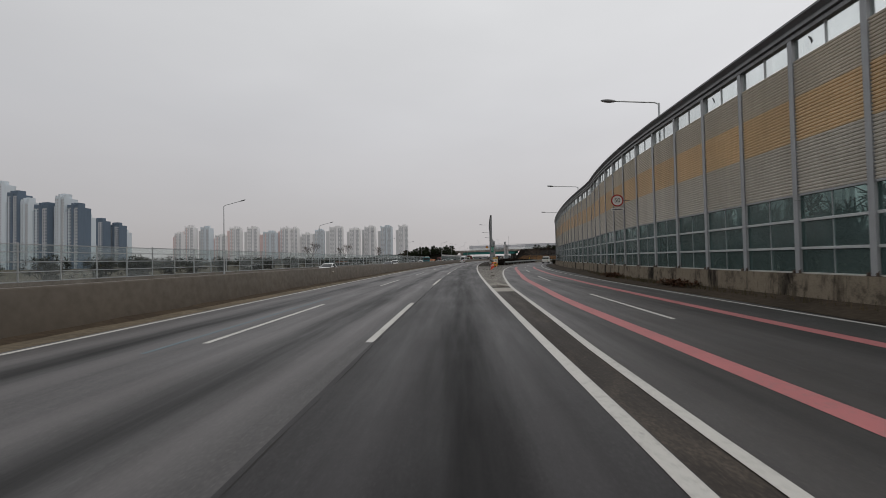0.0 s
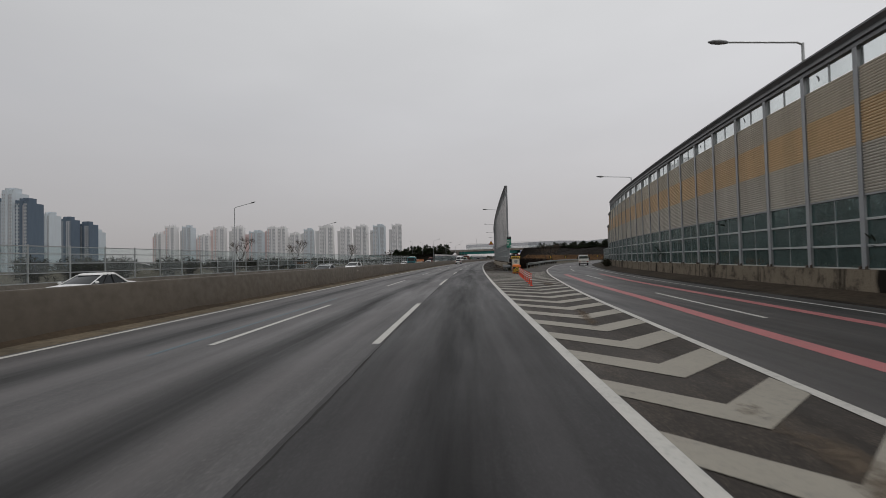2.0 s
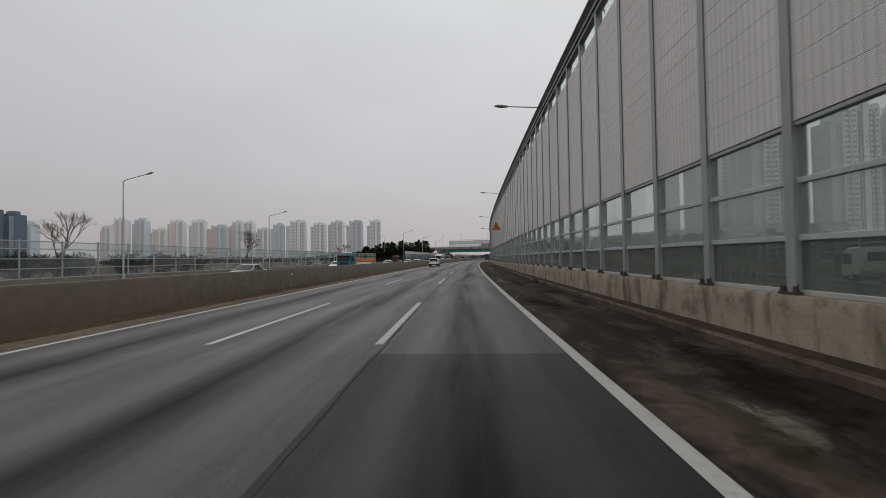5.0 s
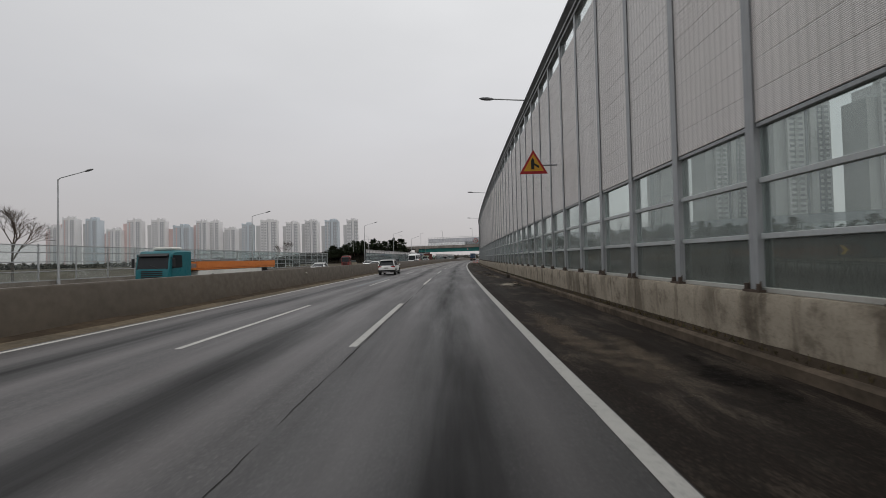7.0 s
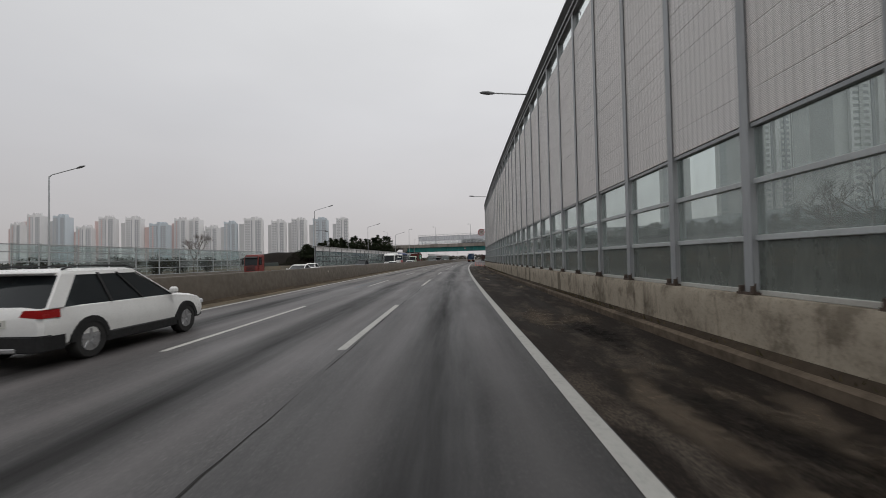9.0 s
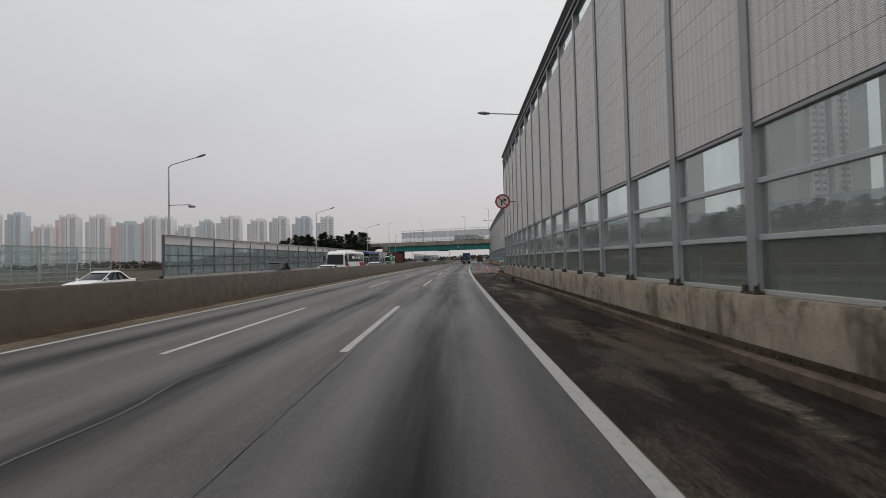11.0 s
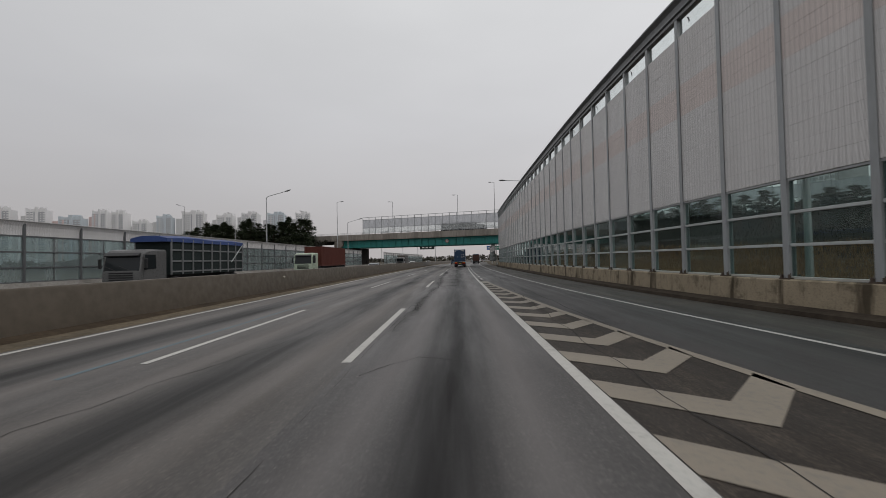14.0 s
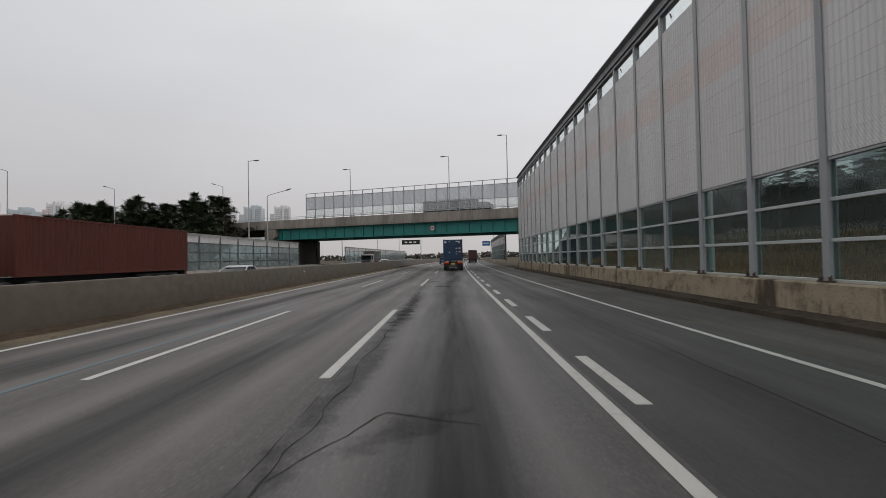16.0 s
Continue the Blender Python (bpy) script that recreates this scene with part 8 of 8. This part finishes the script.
for k in range(7000):     # grass on the entry island
    s = g.uniform(255.5, 270.8)
    l0, l1 = 5.0 if s > 263.5 else 5.7, 9.2 - (s - 255) * 0.19
    c = at(s, g.uniform(l0, min(l1, 5.9) if s > 269.5 else l1), 0.165)
    hh, a = g.uniform(0.04, 0.20) * (0.4 + abs(noise.noise((s * 0.9, c.x * 0.9, 2))) * 1.6), g.uniform(0, 3.14)
    d = Vector((0.012 * math.cos(a), 0.012 * math.sin(a), 0))
    sh.add([c - d, c + d, c + Vector((g.gauss(0, 0.04), g.gauss(0, 0.04), hh))], [(0, 1, 2)])
tagged(new("island_grass", sh.mesh("island_grass", leaf_mat("flattened_dry_grass", (0.10, 0.062, 0.033), (0.040, 0.028, 0.016)), False, 0, False)), "short flattened brown grass on the entry island", "grass", kind="stuff")
sh = Shape()
for k in range(30000):     # thicket between the ramp's bend and the grey barrier
    s = g.uniform(112, 228)
    l = g.uniform(7.2, max(7.3, min(INNER_EDGE(s) - 1.6, 22.0)))
    if l > INNER_EDGE(s) - 1.6:
        continue
    c = at(s, l, -0.2)
    hh, a, ww = g.uniform(0.7, 2.3) * (0.5 + abs(noise.noise((s * 0.15, l * 0.2, 5)))), g.uniform(0, 3.14), g.uniform(0.01, 0.04)
    d = Vector((ww * math.cos(a), ww * math.sin(a), 0))
    sh.add([c - d, c + d, c + Vector((g.gauss(0, 0.25) * hh, g.gauss(0, 0.25) * hh, hh))], [(0, 1, 2)])
tagged(new("thicket", sh.mesh("thicket", TWIGS, False, 0, False)), "dark brown bare thicket inside the ramp's bend", "brush", kind="stuff")
sh = Shape()
for k in range(2200):
    x, y = g.uniform(-70, -1), g.uniform(-18, -2)
    clump(sh, ov_m @ Vector((x, y, bank_left_z(x, y) + g.uniform(0.1, 0.6))), g.uniform(0.3, 0.7), 7, g)
tagged(new("brush", sh.mesh("brush_left", SHRUB, False, 0, False)), "dark brush under the pines", "brush", kind="stuff")
sh = Shape()
for k in range(5200):     # tufts between kerb and plinth, and litter by the ramp
    if k < 3600:
        s = g.choice((150, 163, 178, 196, 226, 241)) + g.gauss(0, 4.0)
        c = at(s, g.uniform(4.82, 4.96), 0.22)
    else:
        s = g.gauss(28, 9.0)
        c = at(s, WALL_A_LAT(s) - g.uniform(0.3, 0.85), 0.12)
    h_ = g.uniform(0.04, 0.13) * (1 if k < 3600 else 2.5)
    a = g.uniform(0, 3.14)
    dx, dy = 0.012 * math.cos(a), 0.012 * math.sin(a)
    sh.add([c + Vector((-dx, -dy, 0)), c + Vector((dx, dy, 0)), c + Vector((g.gauss(0, 0.03), g.gauss(0, 0.03), h_))], [(0, 1, 2)])
tagged(new("weeds", sh.mesh("weeds", leaf_mat("weed_blades", (0.05, 0.05, 0.022), (0.13, 0.095, 0.05)), False, 0, False)), "small weeds and dry tufts along the kerb", "weeds", kind="stuff")
sh = Shape()
for k in range(6500):     # woods along the horizon
    a = g.uniform(-1.25, 1.15)
    r = g.uniform(560, 800) if abs(a) > 0.3 else g.uniform(640, 860)
    c = Vector((20 + r * math.sin(a), 180 + r * math.cos(a), g.uniform(0, 6.5) * (0.6 + 0.5 * math.sin(a * 9.0) ** 2)))
    clump(sh, c, g.uniform(1.6, 3.2), 9, g, 0.7, 0.34)
# leaf colours are greyed and lightened to carry the far haze
tagged(new("far_woods", sh.mesh("far_woods", leaf_mat("haze_greyed_wood_leaves", (0.065, 0.066, 0.055), (0.10, 0.088, 0.07)), False, 0, False)), "low grey-brown woods along the horizon, haze put into their colour", "woods", kind="stuff")

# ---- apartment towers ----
# distance haze is put into these paint and window colours, paling them
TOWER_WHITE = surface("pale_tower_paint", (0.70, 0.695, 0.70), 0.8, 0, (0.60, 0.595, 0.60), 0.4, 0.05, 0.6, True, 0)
TOWER_PINK = surface("haze_paled_pink_tower_paint", (0.60, 0.475, 0.46), 0.8, 0, (0.52, 0.41, 0.40), 0.4, 0.05, 0.6, True, 0)
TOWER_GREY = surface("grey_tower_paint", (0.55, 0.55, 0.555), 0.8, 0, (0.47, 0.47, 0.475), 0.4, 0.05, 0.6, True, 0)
TOWER_STRIPE = surface("recess_shade_paint", (0.42, 0.43, 0.45), 0.8, 0, (0.36, 0.37, 0.39), 0.4, 0.05, 0.6, True, 0)
TOWER_NAVY = surface("haze_paled_slate_tower_paint", (0.12, 0.155, 0.20), 0.8, 0, (0.09, 0.12, 0.16), 0.4, 0.05, 0.6, True, 0)
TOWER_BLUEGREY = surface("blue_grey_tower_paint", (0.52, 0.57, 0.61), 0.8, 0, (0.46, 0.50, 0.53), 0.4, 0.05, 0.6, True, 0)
WINDOW_FAR = surface("haze_paled_window_glass", (0.40, 0.41, 0.425), 0.4, 0, (0.30, 0.31, 0.32), 0.5, 0.08, 1.0, False, 0)


def far_tower(x, y, w, h, main, accent, seed):
    """A slab that faces the road, with stepped ends, window columns and a roof house."""
    g = random.Random(seed)
    th = thing("apartment_tower", pose(x, y, 0, 0, 0, g.uniform(-8, 8)), "high-rise apartment tower, its colours paled for haze", "apartment building", "apartment towers")
    d = 14.0
    part("body", Shape().box(-w / 2 + w * 0.22, w / 2, 0, d, -1, h).mesh("body", main), th)
    part("side_wing", Shape().box(-w / 2, -w / 2 + w * 0.22, 1.5, d, -1, h * g.uniform(0.88, 0.95)).mesh("side_wing", accent), th)
    part("stair_shaft", Shape().box(w * 0.10, w * 0.22, -1.2, 4, -1, h + 3.5).mesh("stair_shaft", main), th)
    part("roof_house", Shape().box(w * 0.0, w * 0.34, 3, 10, h, h + 4.5).mesh("roof_house", main), th)
    part("parapet", Shape().box(-w * 0.26, w * 0.5, 0.2, 0.5, h, h + 1.2).mesh("parapet", main), th)
    # raised strips; the grey ones carry recess shade in their colour
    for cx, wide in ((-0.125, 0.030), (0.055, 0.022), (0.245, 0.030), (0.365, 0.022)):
        part("recess", Shape().box(cx * w - wide * w, cx * w + wide * w, -0.35, 0.2, -1, h - 2.0).mesh("recess", TOWER_STRIPE if cx > 0 else accent), th, label="raised strip painted in place of a shaded recess")
    for cx in (-0.24, 0.44):
        part("roof_frame", Shape().box(cx * w - 0.06 * w, cx * w + 0.06 * w, 0.6, 3.0, h, h + 2.4).mesh("roof_frame", main), th)
    n = int(h / 2.85)
    for cx in (-0.20, -0.05, 0.30, 0.42):
        col = Shape()
        for k in range(1, n):
            col.box(cx * w - w * 0.045, cx * w + w * 0.045, -0.06, 0.1, k * 2.85 + 0.9, k * 2.85 + 2.25)
        tagged(part("window_column", tagged_mesh(col), th), kind="stuff")
    return th


def tagged_mesh(col):
    return col.mesh("window_column", WINDOW_FAR, False, 0, False)


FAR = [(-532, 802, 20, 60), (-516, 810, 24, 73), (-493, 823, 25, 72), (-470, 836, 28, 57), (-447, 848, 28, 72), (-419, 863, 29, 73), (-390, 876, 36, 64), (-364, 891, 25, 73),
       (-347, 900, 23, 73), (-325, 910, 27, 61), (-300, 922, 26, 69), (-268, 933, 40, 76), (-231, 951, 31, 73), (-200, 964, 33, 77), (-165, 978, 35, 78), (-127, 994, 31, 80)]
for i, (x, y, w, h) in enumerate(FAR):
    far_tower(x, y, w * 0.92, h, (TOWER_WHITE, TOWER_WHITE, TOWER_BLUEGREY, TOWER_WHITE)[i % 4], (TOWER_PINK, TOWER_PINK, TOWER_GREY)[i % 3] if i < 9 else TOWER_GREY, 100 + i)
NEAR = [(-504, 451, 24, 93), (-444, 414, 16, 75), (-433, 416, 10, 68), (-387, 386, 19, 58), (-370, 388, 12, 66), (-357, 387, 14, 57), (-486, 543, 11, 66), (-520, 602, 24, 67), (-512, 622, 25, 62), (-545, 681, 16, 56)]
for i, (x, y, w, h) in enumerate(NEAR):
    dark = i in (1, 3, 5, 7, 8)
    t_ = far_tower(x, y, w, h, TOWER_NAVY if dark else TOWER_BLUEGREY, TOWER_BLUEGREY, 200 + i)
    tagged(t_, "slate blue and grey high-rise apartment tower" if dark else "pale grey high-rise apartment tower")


def near_tower(corner, side, front, h, seed, label):
    """A taller tower right of the road; its windowed face looks left, its plain end to the road."""
    th = thing("apartment_tower", Matrix.Translation((*corner, 0)) @ Matrix.Rotation(radians(9.8), 4, "Z"), label, "apartment building", "apartment towers")
    part("body", Shape().box(0, side, 0.3, front * 0.50, -1, h).mesh("body", TOWER_WHITE), th)
    part("end_wall", Shape().box(0.5, side - 0.5, 0, 0.3, -1, h - 0.6).mesh("end_wall", TOWER_END), th, label="plain grey end wall")
    part("wing", Shape().box(0.3, side, front * 0.50, front * 0.80, -1, h * 0.955).mesh("wing", TOWER_SLATE), th, label="blue-grey painted wing")
    part("wing", Shape().box(0.0, side, front * 0.80, front, -1, h * 0.915).mesh("end_wing", TOWER_WHITE), th)
    part("roof_house", Shape().box(2, side * 0.6, 1, front * 0.25, h, h + 3.0).mesh("roof_house", TOWER_GREY), th)
    for y, zt in ((0.50, h), (0.80, h * 0.955), (1.0, h * 0.915)):
        part("roof_frame", Shape().prism([(front * y - front * 0.18, zt + 1.2), (front * y, zt + 1.2), (front * y, zt), (front * y - 0.4, zt), (front * y - 0.4, zt + 0.8), (front * y - front * 0.18, zt + 0.8)], 0.1, 0.6, "x").mesh("roof_frame", TOWER_WHITE), th)
    part("corner_band", Shape().box(-0.12, 0.3, 0.35, front * 0.06, -1, h - 0.5).mesh("corner_band", TOWER_END), th, label="dark grey corner band")
    for f_ in (0.17, 0.305, 0.44):
        part("pilaster", Shape().box(-0.45, 0.02, front * f_ - 0.25, front * f_ + 0.25, -1, h - 0.3).mesh("pilaster", TOWER_WHITE), th)
    wide = Shape().box(-0.05, 0.05, -front * 0.042, front * 0.042, 0.0, 1.55).mesh("window", WINDOW_FAR, False, 0, False)
    ledge = Shape().box(-0.30, 0.05, -front * 0.048, front * 0.048, -0.75, 0.0).mesh("balcony", TOWER_WHITE, False, 0, False)
    slim = Shape().box(-0.05, 0.05, -front * 0.018, front * 0.018, 0.2, 1.3).mesh("window", WINDOW_FAR, False, 0, False)
    n = int(h / 2.9)
    for k in range(1, n):
        z = k * 2.9 + 0.9
        for f_, off, me in ((0.115, 0.0, wide), (0.24, 0.0, wide), (0.375, 0.0, wide), (0.475, 0.0, slim), (0.56, 0.3, wide), (0.65, 0.3, slim), (0.74, 0.3, wide), (0.90, 0.0, slim)):
            if z + 1.7 > h * (0.915 if f_ > 0.80 else 0.955 if f_ > 0.50 else 1.0):
                continue
            w = part("window", me, th, Matrix.Translation((off, front * f_, z)))
            if me is wide and k % 3 == 0 and f_ < 0.5:
                part("balcony", ledge, w)
    return th


TOWER_END = surface("grey_end_wall_paint", (0.42, 0.42, 0.425), 0.8, 0, (0.36, 0.36, 0.365), 0.4, 0.05, 0.6, True, 0)
TOWER_SLATE = surface("blue_grey_wing_paint", (0.52, 0.55, 0.565), 0.8, 0, (0.44, 0.46, 0.47), 0.4, 0.05, 0.6, True, 0)
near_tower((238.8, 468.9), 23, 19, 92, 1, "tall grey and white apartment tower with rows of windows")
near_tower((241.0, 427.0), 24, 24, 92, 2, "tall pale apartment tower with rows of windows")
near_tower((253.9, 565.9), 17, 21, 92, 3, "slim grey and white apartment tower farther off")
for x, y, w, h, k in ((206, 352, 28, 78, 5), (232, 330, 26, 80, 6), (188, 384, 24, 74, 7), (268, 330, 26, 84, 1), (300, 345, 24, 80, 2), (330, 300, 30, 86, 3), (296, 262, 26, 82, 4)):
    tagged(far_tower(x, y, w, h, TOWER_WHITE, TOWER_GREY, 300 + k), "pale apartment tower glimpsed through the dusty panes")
